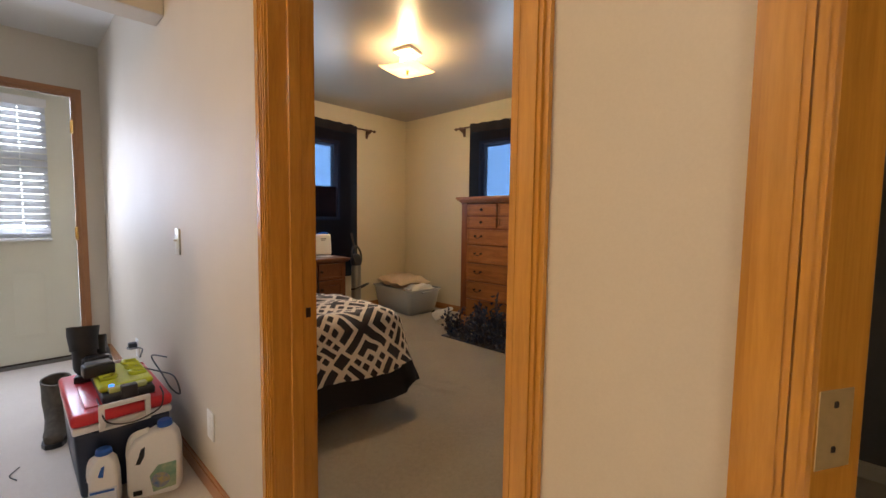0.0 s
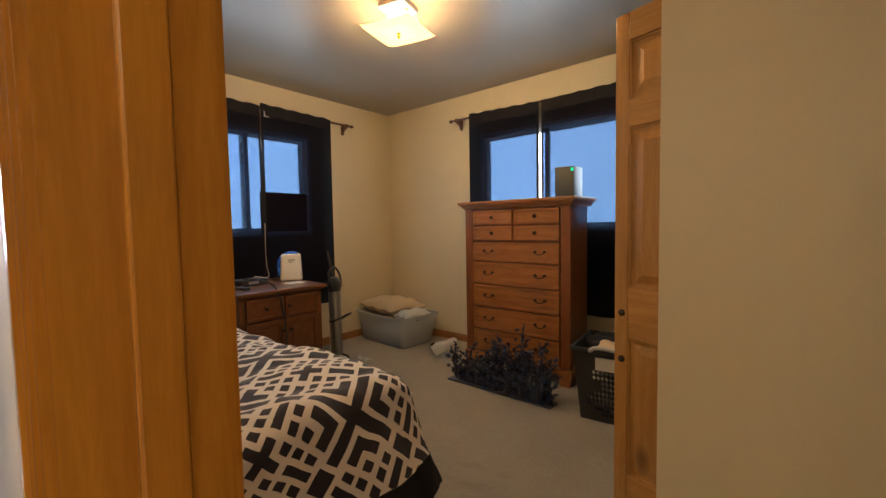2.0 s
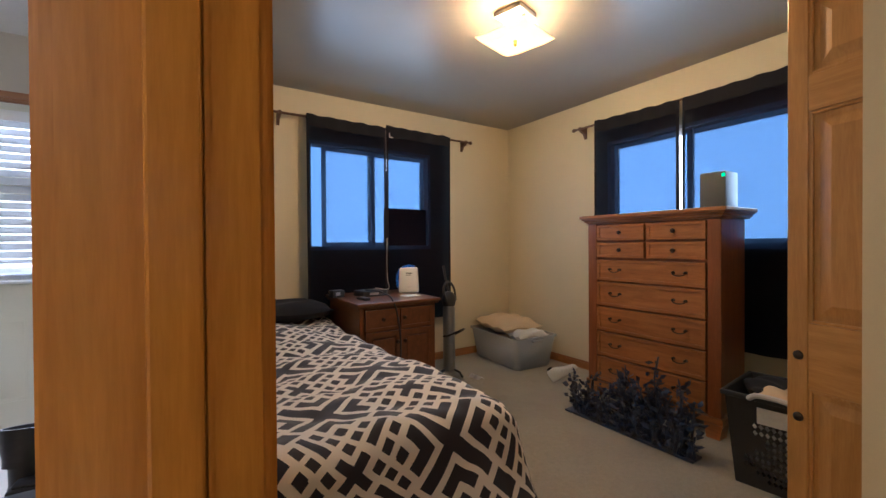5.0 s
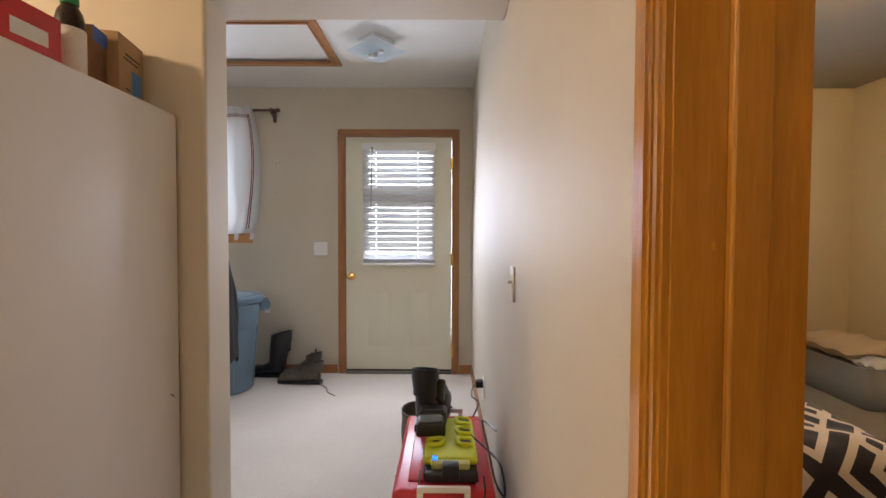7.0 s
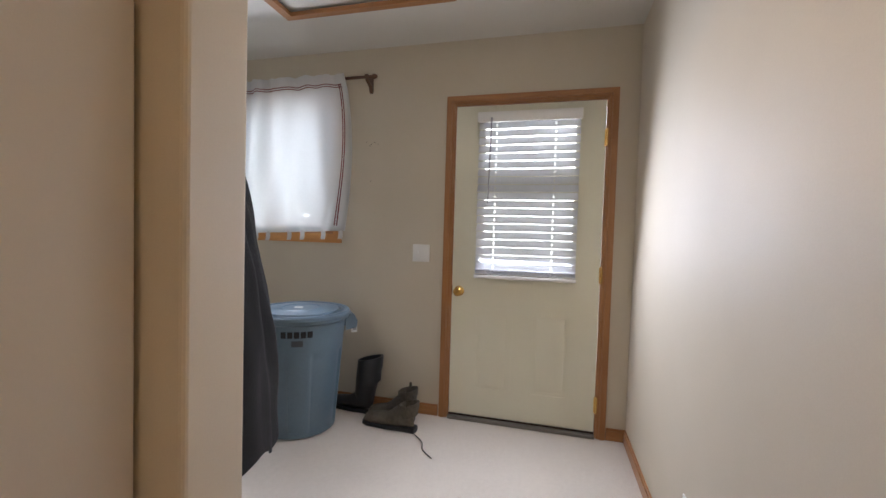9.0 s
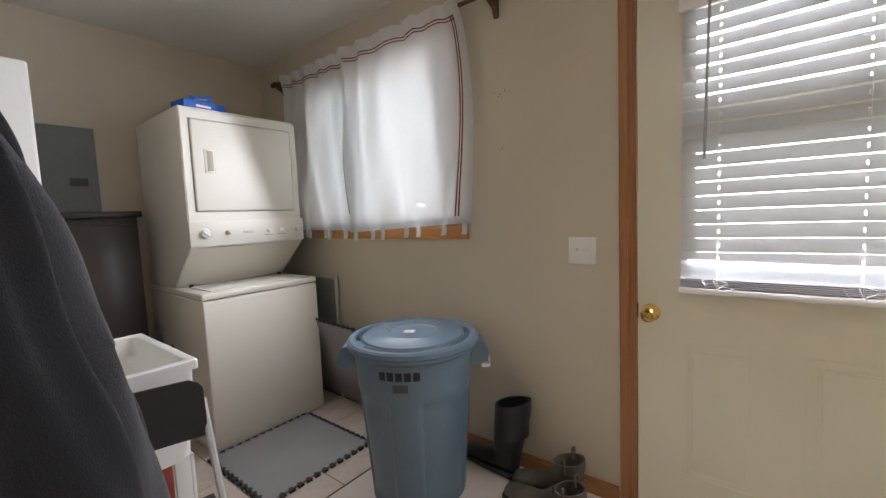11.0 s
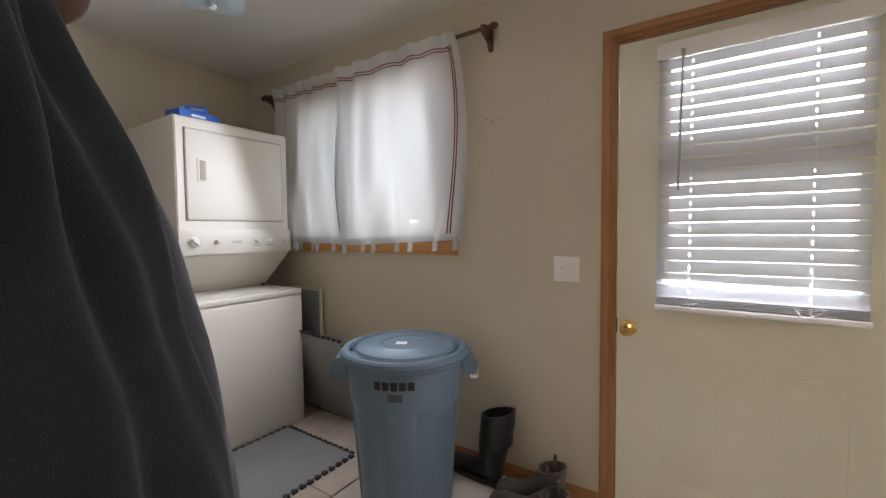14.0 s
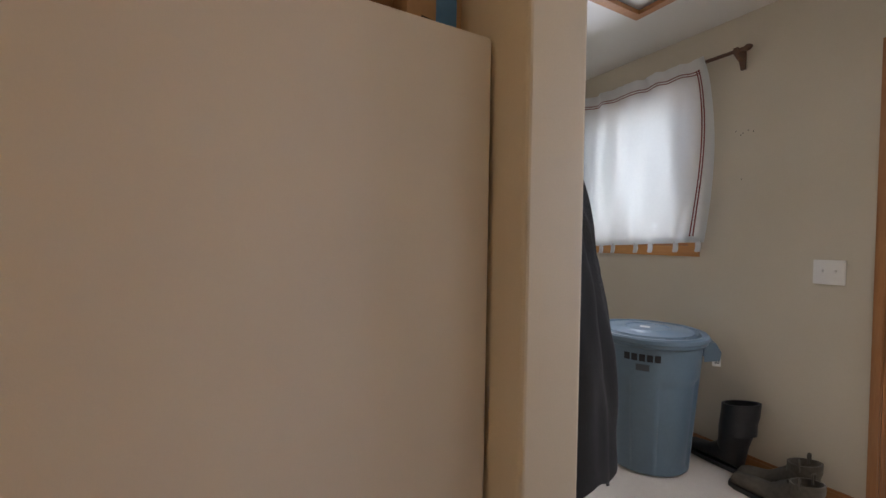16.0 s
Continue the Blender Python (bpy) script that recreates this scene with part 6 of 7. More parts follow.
# ---- bedroom floor things ----
def tote():
    ob = thing("storage_tote", (-4.64, 3.60, 0), "cloudy clear plastic storage tote filled with folded cloth", "storage box", rz=-4, local=True)
    L, D, H = 0.76, 0.48, 0.30

    def ring(bm, a, b, z, r):
        vs = []
        for cx, cy, a0 in ((a / 2 - r, b / 2 - r, 0), (-a / 2 + r, b / 2 - r, 90), (-a / 2 + r, -b / 2 + r, 180), (a / 2 - r, -b / 2 + r, 270)):
            for k in range(6):
                t = math.radians(a0 + 18 * k)
                vs.append(bm.verts.new((cx + r * math.cos(t), cy + r * math.sin(t), z)))
        return vs
    bm = B()
    rs = [ring(bm, L * 0.88 - 0.02, D * 0.86 - 0.02, 0.0, 0.05), ring(bm, L * 0.88, D * 0.86, 0.012, 0.05), ring(bm, L, D, H - 0.02, 0.05), ring(bm, L + 0.03, D + 0.03, H - 0.015, 0.05), ring(bm, L + 0.03, D + 0.03, H, 0.05), ring(bm, L - 0.005, D - 0.005, H, 0.05), ring(bm, L * 0.87, D * 0.85, 0.018, 0.045)]
    for a, b in zip(rs, rs[1:]):
        for k in range(24):
            bm.faces.new((a[k], a[(k + 1) % 24], b[(k + 1) % 24], b[k]))
    bm.faces.new(rs[0][::-1])
    bm.faces.new(rs[-1])
    part("tub", bm, clear_tub, ob)
    for s in (-1, 1):
        bm = B()
        box(bm, s * L / 2 + (0.0 if s > 0 else -0.028), s * L / 2 + (0.028 if s > 0 else 0), -0.07, 0.07, H - 0.04, H - 0.025, 0.003)
        part("tub_handle", bm, clear_tub, ob)
    th = pose(-4.64, 3.60, 0, 0, 0, -4)
    for k, (a, b, c, s, mat, lb) in enumerate(((-0.13, 0.0, 0.02, (0.30, 0.30, 0.20), tan_cloth, "tan folded cloth inside the tote"), (0.16, 0.02, 0.02, (0.26, 0.32, 0.24), white_cloth, "white crumpled cloth inside the tote"), (0.0, -0.1, 0.02, (0.5, 0.14, 0.16), white_cloth, "grey-white bag inside the tote"))):
        p = th @ Vector((a, b, c))
        pillow("folded_cloth", p, s, -4 + 6 * k, mat, lb, "cloth")
    p = th @ Vector((-0.10, 0.03, 0.27))
    pillow("tan_cushion", p, (0.60, 0.44, 0.16), -10, tan_cloth, "tan cushion lying on top of the storage tote")
    p = th @ Vector((0.22, 0.02, 0.25))
    pillow("white_bag", p, (0.22, 0.34, 0.09), -5, white_cloth, "white plastic bag on top of the tote", "bag")


def vacuum():
    ob = thing("upright_vacuum", (-4.58, 2.80, 0), "tall silver cylinder with a black handle and stand by the nightstand", "vacuum cleaner")
    cx, cy = -4.56, 2.80
    bm = B()
    lathe(bm, [(0, 0.06), (0.05, 0.06), (0.052, 0.08), (0.052, 0.60), (0.046, 0.625), (0, 0.64)], (cx, cy, 0), 28)
    part("silver_tank", bm, plain("silver_tank_metal", (0.42, 0.42, 0.41), rough=0.32, metal=0.85, relief=0.03), ob)
    bm = B()
    lathe(bm, [(0, 0.62), (0.05, 0.62), (0.062, 0.66), (0.058, 0.70), (0.03, 0.74), (0, 0.75)], (cx, cy, 0), 24)
    part("valve_head", bm, black_plastic, ob)
    bm = B()
    tube(bm, curve([(cx + 0.05, cy - 0.05, 0.66), (cx + 0.03, cy - 0.075, 0.78), (cx, cy, 0.83), (cx - 0.02, cy + 0.07, 0.76), (cx, cy + 0.07, 0.66)], 6), 0.010, 8)
    part("head_guard", bm, black_plastic, ob)
    bm = B()
    tube(bm, curve([(cx, cy, 0.74), (cx - 0.02, cy - 0.02, 0.86), (cx - 0.04, cy - 0.03, 0.97)], 6), 0.011, 8)
    part("handle", bm, black_plastic, ob)
    bm = B()
    tube(bm, curve([(cx, cy - 0.06, 0.36), (cx + 0.05, cy - 0.04, 0.37), (cx + 0.13, cy + 0.02, 0.42), (cx + 0.10, cy + 0.09, 0.42), (cx, cy + 0.06, 0.36)], 6), 0.008, 8)
    part("carry_handle", bm, black_plastic, ob)
    for a in (30, 150, 270):
        bm = B()
        d = Vector((math.cos(radians(a)), math.sin(radians(a)), 0))
        tube(bm, [Vector((cx, cy, 0.07)) + d * 0.03, Vector((cx, cy, 0.05)) + d * 0.10, Vector((cx, cy, 0.010)) + d * 0.13], 0.010, 8)
        part("foot", bm, black_plastic, ob)


def sneaker():
    ob = thing("white_sneaker", (-3.80, 3.50, 0), "white sneaker standing on its heel by the chest", "shoe", rz=-50, local=True)
    ob.matrix_basis = pose(-3.85, 3.46, 0.080, 0, -36, 35) @ Matrix.Scale(0.9, 4)
    bm = B()
    out = [(-0.12, -0.03), (-0.125, 0.0), (-0.12, 0.03), (-0.05, 0.035), (0.05, 0.045), (0.12, 0.035), (0.14, 0.0), (0.12, -0.035), (0.05, -0.045), (-0.05, -0.035)]
    prism(bm, out, lambda a, b, d: Vector((a, b, d)), 0.025)
    part("sole", bm, white_cloth, ob)
    bm = B()
    n, rings = 18, []
    for cx, w, h0 in ((0.135, 0.015, 0.03), (0.11, 0.035, 0.05), (0.06, 0.042, 0.062), (0.01, 0.038, 0.085), (-0.04, 0.034, 0.105), (-0.09, 0.032, 0.115), (-0.122, 0.026, 0.10)):
        rings.append([bm.verts.new((cx, w * math.cos(math.pi * k / (n - 1)), 0.024 + (h0 - 0.024) * math.sin(math.pi * k / (n - 1)) ** 0.7)) for k in range(n)])
    for a, b in zip(rings, rings[1:]):
        for k in range(n - 1):
            bm.faces.new((a[k], a[k + 1], b[k + 1], b[k]))
    bm.faces.new(rings[0])
    bm.faces.new(rings[-1])
    part("upper", bm, white_cloth, ob)
    bm = B()
    lathe(bm, [(0, 0.105), (0.022, 0.108), (0.026, 0.117), (0.02, 0.121), (0, 0.112)], (-0.085, 0, 0), 16)
    part("collar", bm, black_cloth, ob)
    for k in range(4):
        bm = B()
        x = 0.0 + 0.018 * k
        tube(bm, [(x, -0.022, 0.085 - 0.006 * k), (x + 0.004, 0, 0.092 - 0.007 * k), (x, 0.022, 0.085 - 0.006 * k)], 0.002, 5)
        part("lace", bm, ink, ob)


def figure_row():
    """A long dark base with ragged clumps of cast forms, in one plain casting."""
    rng = random.Random(11)
    x0, x1, yc = -3.50, -2.66, 3.10
    ob = thing("cast_sculpture", ((x0 + x1) / 2, yc, 0), "blue-black cast sculpture with ragged upright forms, on the carpet", "sculpture")
    bm = B()
    box(bm, x0, x1, yc - 0.05, yc + 0.05, 0, 0.014, 0.004)

    def blade(p, d, l, w):
        """A short twisted leaf-like flake."""
        side = d.cross(Vector((rng.uniform(-1, 1), rng.uniform(-1, 1), rng.uniform(-1, 1)))).normalized() * w
        up = d.cross(side).normalized() * w * 0.35
        q = [p - side * 0.4, p + d * l * 0.5 + side + up, p + d * l, p + d * l * 0.45 - side - up]
        vs = [bm.verts.new(v) for v in q]
        top = bm.verts.new(p + d * l * 0.4 + up * 1.6)
        for k in range(4):
            bm.faces.new((vs[k], vs[(k + 1) % 4], top))
        bm.faces.new(vs[::-1])
    clumps = [(0.04, 0.25, 0.03, 4), (0.12, 0.13, 0.05, 4), (0.20, 0.30, 0.045, 6), (0.30, 0.20, 0.05, 5), (0.40, 0.26, 0.05, 5), (0.47, 0.40, 0.05, 8), (0.56, 0.22, 0.06, 5), (0.66, 0.34, 0.06, 7), (0.74, 0.50, 0.07, 11), (0.82, 0.40, 0.07, 8), (0.93, 0.30, 0.06, 7)]
    for f, h, w, stems in clumps:
        for s in range(stems):
            hs = h * (1 if s == 0 else rng.uniform(0.35, 0.9))
            base = Vector((x0 + (x1 - x0) * f + rng.gauss(0, w * 0.45), yc + rng.uniform(-0.035, 0.035), 0.010))
            body = curve([base, base + Vector((rng.uniform(-0.03, 0.03), rng.uniform(-0.01, 0.01), hs * 0.35)), base + Vector((rng.uniform(-0.04, 0.04), rng.uniform(-0.02, 0.02), hs * 0.7)), base + Vector((rng.uniform(-0.05, 0.05), 0, hs))], 6)
            k = len(body)
            tube(bm, body, [0.011 * (0.6 + 0.8 * math.sin(5 * j / k + f * 9 + s) ** 2) * (1.1 - 0.8 * j / k) for j in range(k)], 5)
            for _ in range(int(26 * hs / 0.3)):
                t = rng.uniform(0.0, 1.0)
                p = body[int(t * (k - 1))] + Vector((rng.gauss(0, w * 0.28), rng.gauss(0, 0.016), rng.gauss(0, 0.015)))
                if p.z < 0.02:
                    continue
                a = rng.uniform(0, 6.28)
                d = Vector((math.cos(a), 0.7 * math.sin(a), rng.uniform(-0.3, 1.3))).normalized()
                blade(p, d, rng.uniform(0.030, 0.078) * (1.1 - 0.4 * t), rng.uniform(0.008, 0.020))
    part("casting", bm, resin, ob, smooth=False)


def laundry_basket():
    cx, cy = -2.33, 3.26
    ob = thing("laundry_basket", (cx, cy, 0), "full black plastic laundry basket with diamond holes and grey handles", "laundry basket", rz=6, local=True)
    L, D, H = 0.40, 0.42, 0.44
    bm = B()
    n = 26

    def wall(side):
        def f(u, v):
            s = 0.82 + 0.18 * v
            a = (u - 0.5) * L * s
            return [Vector((a, -D / 2 * s, H * v)), Vector((L / 2 * s, (u - 0.5) * D * s, H * v)), Vector((-a, D / 2 * s, H * v)), Vector((-L / 2 * s, (0.5 - u) * D * s, H * v))][side]
        return f
    for side in range(4):
        f = wall(side)
        nu, nv = 16, 14
        g = [[bm.verts.new(f(i / nu, j / nv)) for j in range(nv + 1)] for i in range(nu + 1)]
        for i in range(nu):
            for j in range(nv):
                c = (g[i][j], g[i + 1][j], g[i + 1][j + 1], g[i][j + 1])
                inside = any(abs(i + 0.5 - 8) / rx + abs(j + 0.5 - cj) / rj < 1 for cj, rj, rx in ((4.0, 3.6, 6.5), (9.0, 2.6, 4.5)))
                if not inside:
                    bm.faces.new(c)
                    continue
                mids = [bm.verts.new(f((i + p) / nu, (j + q) / nv)) for p, q in ((0.5, 0.06), (0.94, 0.5), (0.5, 0.94), (0.06, 0.5))]
                for k in range(4):
                    bm.faces.new((c[k], mids[k], mids[k - 1]))
                    bm.faces.new((c[k], c[(k + 1) % 4], mids[k]))
    bmesh.ops.remove_doubles(bm, verts=bm.verts, dist=1e-4)
    bmesh.ops.solidify(bm, geom=bm.faces[:], thickness=0.004)
    part("basket_wall", bm, black_plastic, ob)
    bm = B()
    box(bm, -L * 0.41, L * 0.41, -D * 0.41, D * 0.41, 0.0, 0.008, 0.002)
    part("basket_floor", bm, black_plastic, ob)
    bm = B()
    for a0, a1, b0, b1 in ((-L / 2 - 0.015, L / 2 + 0.015, -D / 2 - 0.015, -D / 2 + 0.002), (-L / 2 - 0.015, L / 2 + 0.015, D / 2 - 0.002, D / 2 + 0.015), (-L / 2 - 0.015, -L / 2 + 0.002, -D / 2, D / 2), (L / 2 - 0.002, L / 2 + 0.015, -D / 2, D / 2)):
        box(bm, a0, a1, b0, b1, H - 0.02, H + 0.004, 0.005)
    part("rim", bm, black_plastic, ob)
    bm = B()
    tube(bm, curve([(-0.10, -D / 2 - 0.012, H - 0.01), (-0.06, -D / 2 - 0.03, H + 0.015), (0.04, -D / 2 - 0.03, H + 0.012), (0.09, -D / 2 - 0.012, H - 0.02)], 6), 0.012, 8)
    part("handle", bm, plain("pale_grey_plastic", (0.5, 0.5, 0.5), rough=0.4), ob)
    bm = B()
    box(bm, -0.07, 0.05, -D / 2 - 0.006, -D / 2 - 0.003, H - 0.12, H - 0.045, 0, 1, Matrix.Rotation(0.06, 3, "X"))
    part("paper_label", bm, paper, ob)
    th = pose(cx, cy, 0, 0, 0, 6)
    pillow("clothes", th @ Vector((0.0, 0.0, 0.03)), (0.31, 0.33, 0.30), 0, white_cloth, "white clothes in the laundry basket", "clothes")
    pillow("clothes", th @ Vector((0.02, 0.02, 0.30)), (0.34, 0.36, 0.15), 12, tan_cloth, "tan clothes heaped in the laundry basket", "clothes")
    pillow("clothes", th @ Vector((-0.06, 0.07, 0.36)), (0.24, 0.22, 0.10), 40, black_cloth, "black clothes heaped in the laundry basket", "clothes")


tote()
vacuum()
sneaker()
figure_row()
laundry_basket()
ob = thing("white_sock", (-4.38, 2.98, 0), "small crumpled white sock on the carpet", "sock")
bm = B()
sheet(bm, lambda u, v: Vector((-4.45 + 0.14 * u, 2.93 + 0.07 * v, 0.008 + 0.02 * abs(math.sin(7 * u + 3 * v)) * math.sin(math.pi * v))), 12, 8, 0.006)
part("sock", bm, white_cloth, ob)

# ---- hall things ----
def fridge():
    ob = thing("refrigerator", (-2.7, -0.84, 0), "off-white textured refrigerator side, a small green scuff low down", "refrigerator")
    x0, x1, yf, yb, h = -3.072, -2.27, -0.470, -1.18, 1.612
    bm = B()
    box(bm, x0, x1, yb, yf, 0.03, h, 0.010, 3)
    part("cabinet_body", bm, fridge_white, ob)
    bm = B()
    box(bm, x1 + 0.004, x1 + 0.05, yb, yf, 0.05, 1.12, 0.012, 3)
    part("fridge_door", bm, fridge_white, ob)
    bm = B()
    box(bm, x1 + 0.004, x1 + 0.05, yb, yf, 1.13, h, 0.012, 3)
    part("freezer_door", bm, fridge_white, ob)
    bm = B()
    tube(bm, [(x0 + 0.035, yf + 0.001, 0.585), (x0 + 0.045, yf + 0.0012, 0.598), (x0 + 0.062, yf + 0.001, 0.606)], [0.001, 0.003, 0.001], 6)
    part("scuff", bm, plain("green_scuff", (0.22, 0.26, 0.14), rough=0.7), ob)
    for x in (x0 + 0.06, x1 - 0.06):
        for y in (yb + 0.06, yf - 0.06):
            bm = B()
            lathe(bm, [(0, 0), (0.02, 0), (0.02, 0.032), (0, 0.032)], (x, y, 0), 12)
            part("foot", bm, black_plastic, ob)


fridge()
FT = 1.612
carton("cardboard_carton", -2.985, -0.60, FT, 0.155, 0.06, 0.225, 12, cardboard, "brown cardboard carton with a blue patch, standing on the refrigerator", [(-0.06, 0.0, 0.0, 0.125, plain("blue_patch", (0.08, 0.25, 0.55), rough=0.6)), (-0.055, 0.04, 0.165, 0.170, ink), (-0.04, 0.05, 0.150, 0.154, ink), (0.01, 0.04, 0.05, 0.055, ink)])
carton("cardboard_carton", -2.86, -0.90, FT, 0.12, 0.30, 0.14, 0, cardboard, "long brown cardboard box lying at the back of the refrigerator")
carton("brown_packet", -2.855, -0.60, FT, 0.075, 0.06, 0.20, 14, plain("brown_wrap", (0.17, 0.07, 0.02), rough=0.5), "brown packet with a blue top, on the refrigerator", [(-0.038, 0.038, 0.155, 0.20, blue_card)])
carton("red_packet", -2.60, -0.58, FT, 0.19, 0.08, 0.14, -4, plain("red_wrap", (0.55, 0.03, 0.04), rough=0.35), "red food packet on the refrigerator", [(-0.06, 0.03, 0.05, 0.09, paper)])
carton("dark_packet", -2.45, -0.60, FT, 0.12, 0.08, 0.15, 10, plain("dark_wrap", (0.06, 0.07, 0.12), rough=0.4), "dark food packet on the refrigerator", [(-0.05, 0.04, 0.09, 0.105, paper)])
ob = thing("oil_bottle", (-2.765, -0.575, FT), "dark bottle with a green cap and white label, on the refrigerator", "bottle")
bm = B()
lathe(bm, [(0, 0), (0.034, 0), (0.036, 0.006), (0.036, 0.17), (0.030, 0.20), (0.016, 0.225), (0, 0.226)], (-2.765, -0.575, FT), 24)
part("bottle", bm, plain("dark_glass", (0.03, 0.015, 0.008), rough=0.12), ob)
bm = B()
lathe(bm, [(0.0365, 0.02), (0.0368, 0.021), (0.0368, 0.15), (0.0365, 0.151)], (-2.765, -0.575, FT), 24)
part("label", bm, paper, ob)
bm = B()
lathe(bm, [(0, 0.222), (0.021, 0.222), (0.022, 0.225), (0.020, 0.265), (0, 0.267)], (-2.765, -0.575, FT), 20)
part("cap", bm, green_plastic, ob)


def cooler():
    x0, x1, y0, y1 = -3.42, -2.86, 0.350, 0.668
    ob = thing("cooler", ((x0 + x1) / 2, (y0 + y1) / 2, 0), "navy blue picnic cooler with a red lid and white handles, closed", "cooler")
    bm = B()
    g = box(bm, x0, x1, y0, y1, 0.0, 0.275, 0.018, 3)
    for v in bm.verts:
        k = 1 - 0.10 * (1 - v.co.z / 0.275)
        v.co.x = (x0 + x1) / 2 + (v.co.x - (x0 + x1) / 2) * k
        v.co.y = (y0 + y1) / 2 + (v.co.y - (y0 + y1) / 2) * k
    part("tub", bm, navy_plastic, ob)
    bm = B()
    box(bm, x0 - 0.004, x1 + 0.004, y0 - 0.004, y1 + 0.004, 0.276, 0.305, 0.008)
    part("rim", bm, white_plastic, ob)
    bm = B()
    box(bm, x0 - 0.008, x1 + 0.008, y0 - 0.008, y1 + 0.008, 0.306, 0.356, 0.018, 4)
    box(bm, x0 + 0.05, x1 - 0.05, y0 + 0.04, y1 - 0.04, 0.352, 0.362, 0.006)
    part("lid", bm, red_plastic, ob)
    for x, s in ((x1 + 0.008, 1), (x0 - 0.008, -1)):
        bm = B()
        yc = (y0 + y1) / 2
        w = 0.085
        box(bm, min(x, x + s * 0.014), max(x, x + s * 0.014), yc - w, yc - w + 0.020, 0.285, 0.372, 0.004)
        box(bm, min(x, x + s * 0.014), max(x, x + s * 0.014), yc + w - 0.020, yc + w, 0.285, 0.372, 0.004)
        box(bm, min(x, x + s * 0.016), max(x, x + s * 0.016), yc - w, yc + w, 0.362, 0.382, 0.005)
        box(bm, min(x, x + s * 0.012), max(x, x + s * 0.012), yc - w, yc + w, 0.276, 0.288, 0.003)
        part("handle", bm, white_plastic, ob)


cooler()
CT = 0.362


def tool_charger():
    ob = thing("battery_charger", (-3.05, 0.532, CT), "lime and black six-port battery charger on the cooler", "battery charger", rz=0, local=True)
    bm = B()
    box(bm, -0.20, 0.16, -0.090, 0.090, 0, 0.035, 0.010, 3)
    part("charger_base", bm, black_plastic, ob)
    bm = B()
    box(bm, -0.205, 0.115, -0.093, 0.093, 0.033, 0.060, 0.012, 3)
    part("charger_top", bm, lime_plastic, ob)
    for i in range(3):
        for s in (-1, 1):
            bm = B()
            cx, cy = -0.16 + 0.085 * i, s * 0.050
            tube(bm, curve([(cx - 0.022, cy + s * 0.03, 0.062), (cx - 0.022, cy - s * 0.012, 0.066), (cx, cy - s * 0.025, 0.068), (cx + 0.022, cy - s * 0.012, 0.066), (cx + 0.022, cy + s * 0.03, 0.062)], 5), 0.009, 8)
            part("port_collar", bm, lime_plastic, ob)
            bm = B()
            box(bm, cx - 0.016, cx + 0.016, cy - 0.014, cy + 0.026, 0.0602, 0.0625, 0.001)
            part("port", bm, dark_grey_plastic, ob)
    bm = B()
    box(bm, 0.10, 0.14, -0.065, 0.065, 0.033, 0.055, 0.006)
    part("front_cover", bm, plain("pale_lime", (0.55, 0.60, 0.20), rough=0.35), ob)
    bm = B()
    box(bm, 0.13, 0.168, -0.028, 0.028, 0.008, 0.062, 0.006)
    part("front_clip", bm, black_plastic, ob)
    bm = B()
    box(bm, 0.10, 0.118, -0.062, -0.044, 0.0555, 0.0605, 0.002)
    part("indicator", bm, blue_led, ob)


tool_charger()
for k, (x, y, rz) in enumerate(((-3.115, 0.462, 3), (-3.21, 0.470, -5))):
    ob = thing("battery_pack", (x, y, CT + 0.0615), "black tool battery with a pale grey top, on the cooler", "battery", "tool batteries", rz=rz, local=True)
    bm = B()
    box(bm, -0.038, 0.038, -0.058, 0.050, 0, 0.052, 0.008, 3)
    part("pack", bm, black_plastic, ob)
    bm = B()
    box(bm, -0.028, 0.028, -0.048, 0.040, 0.050, 0.060, 0.005)
    part("pack_top", bm, plain("grey_label_plastic", (0.20, 0.22, 0.25), rough=0.35) if k == 0 else black_plastic, ob)
boot("rubber_boot", -3.29, 0.428, 165, 0.25, 0.22, rubber, "tall black rubber boot standing on the cooler", 0.058, 0.012, CT - 0.002, "boots on the cooler", False)
boot("rubber_boot", -3.355, 0.486, 172, 0.20, 0.20, rubber, "black rubber boot standing on the cooler, leaning", 0.036, -0.050, CT - 0.002, "boots on the cooler", False)
boot("leather_boot", -3.68, 0.345, -8, 0.27, 0.27, muddy, "brown leather boot on the floor behind the cooler", 0.060, -0.02, loops=False)

def wire(name, label, pts, r, mat=black_plastic):
    ob = thing(name, pts[0], label, "cable")
    bm = B()
    tube(bm, curve(pts, 8), r, 6)
    part("cable", bm, mat, ob)


wire("charger_cable", "black cable from the wall outlet to the charger on the cooler", [(-3.97, 0.70, 0.30), (-3.85, 0.67, 0.33), (-3.66, 0.65, 0.37), (-3.48, 0.64, 0.42), (-3.36, 0.66, 0.44), (-3.24, 0.63, CT + 0.07)], 0.0035)
ob = thing("charger_plug", (-3.98, 0.72, 0.30), "small black plug in the wall outlet", "plug")
bm = B()
box(bm, -4.0, -3.955, 0.695, HY0 - 0.0065, 0.285, 0.325, 0.005)
part("plug", bm, black_plastic, ob)
wire("charger_cable", "black cable looping over the cooler lid", [(-3.10, 0.61, CT + 0.06), (-3.02, 0.66, CT + 0.05), (-2.93, 0.70, CT + 0.04), (-2.86, 0.705, CT - 0.02), (-2.90, 0.68, CT - 0.0), (-3.0, 0.67, CT + 0.04), (-3.15, 0.66, CT + 0.09), (-3.05, 0.70, CT + 0.10)], 0.0035)
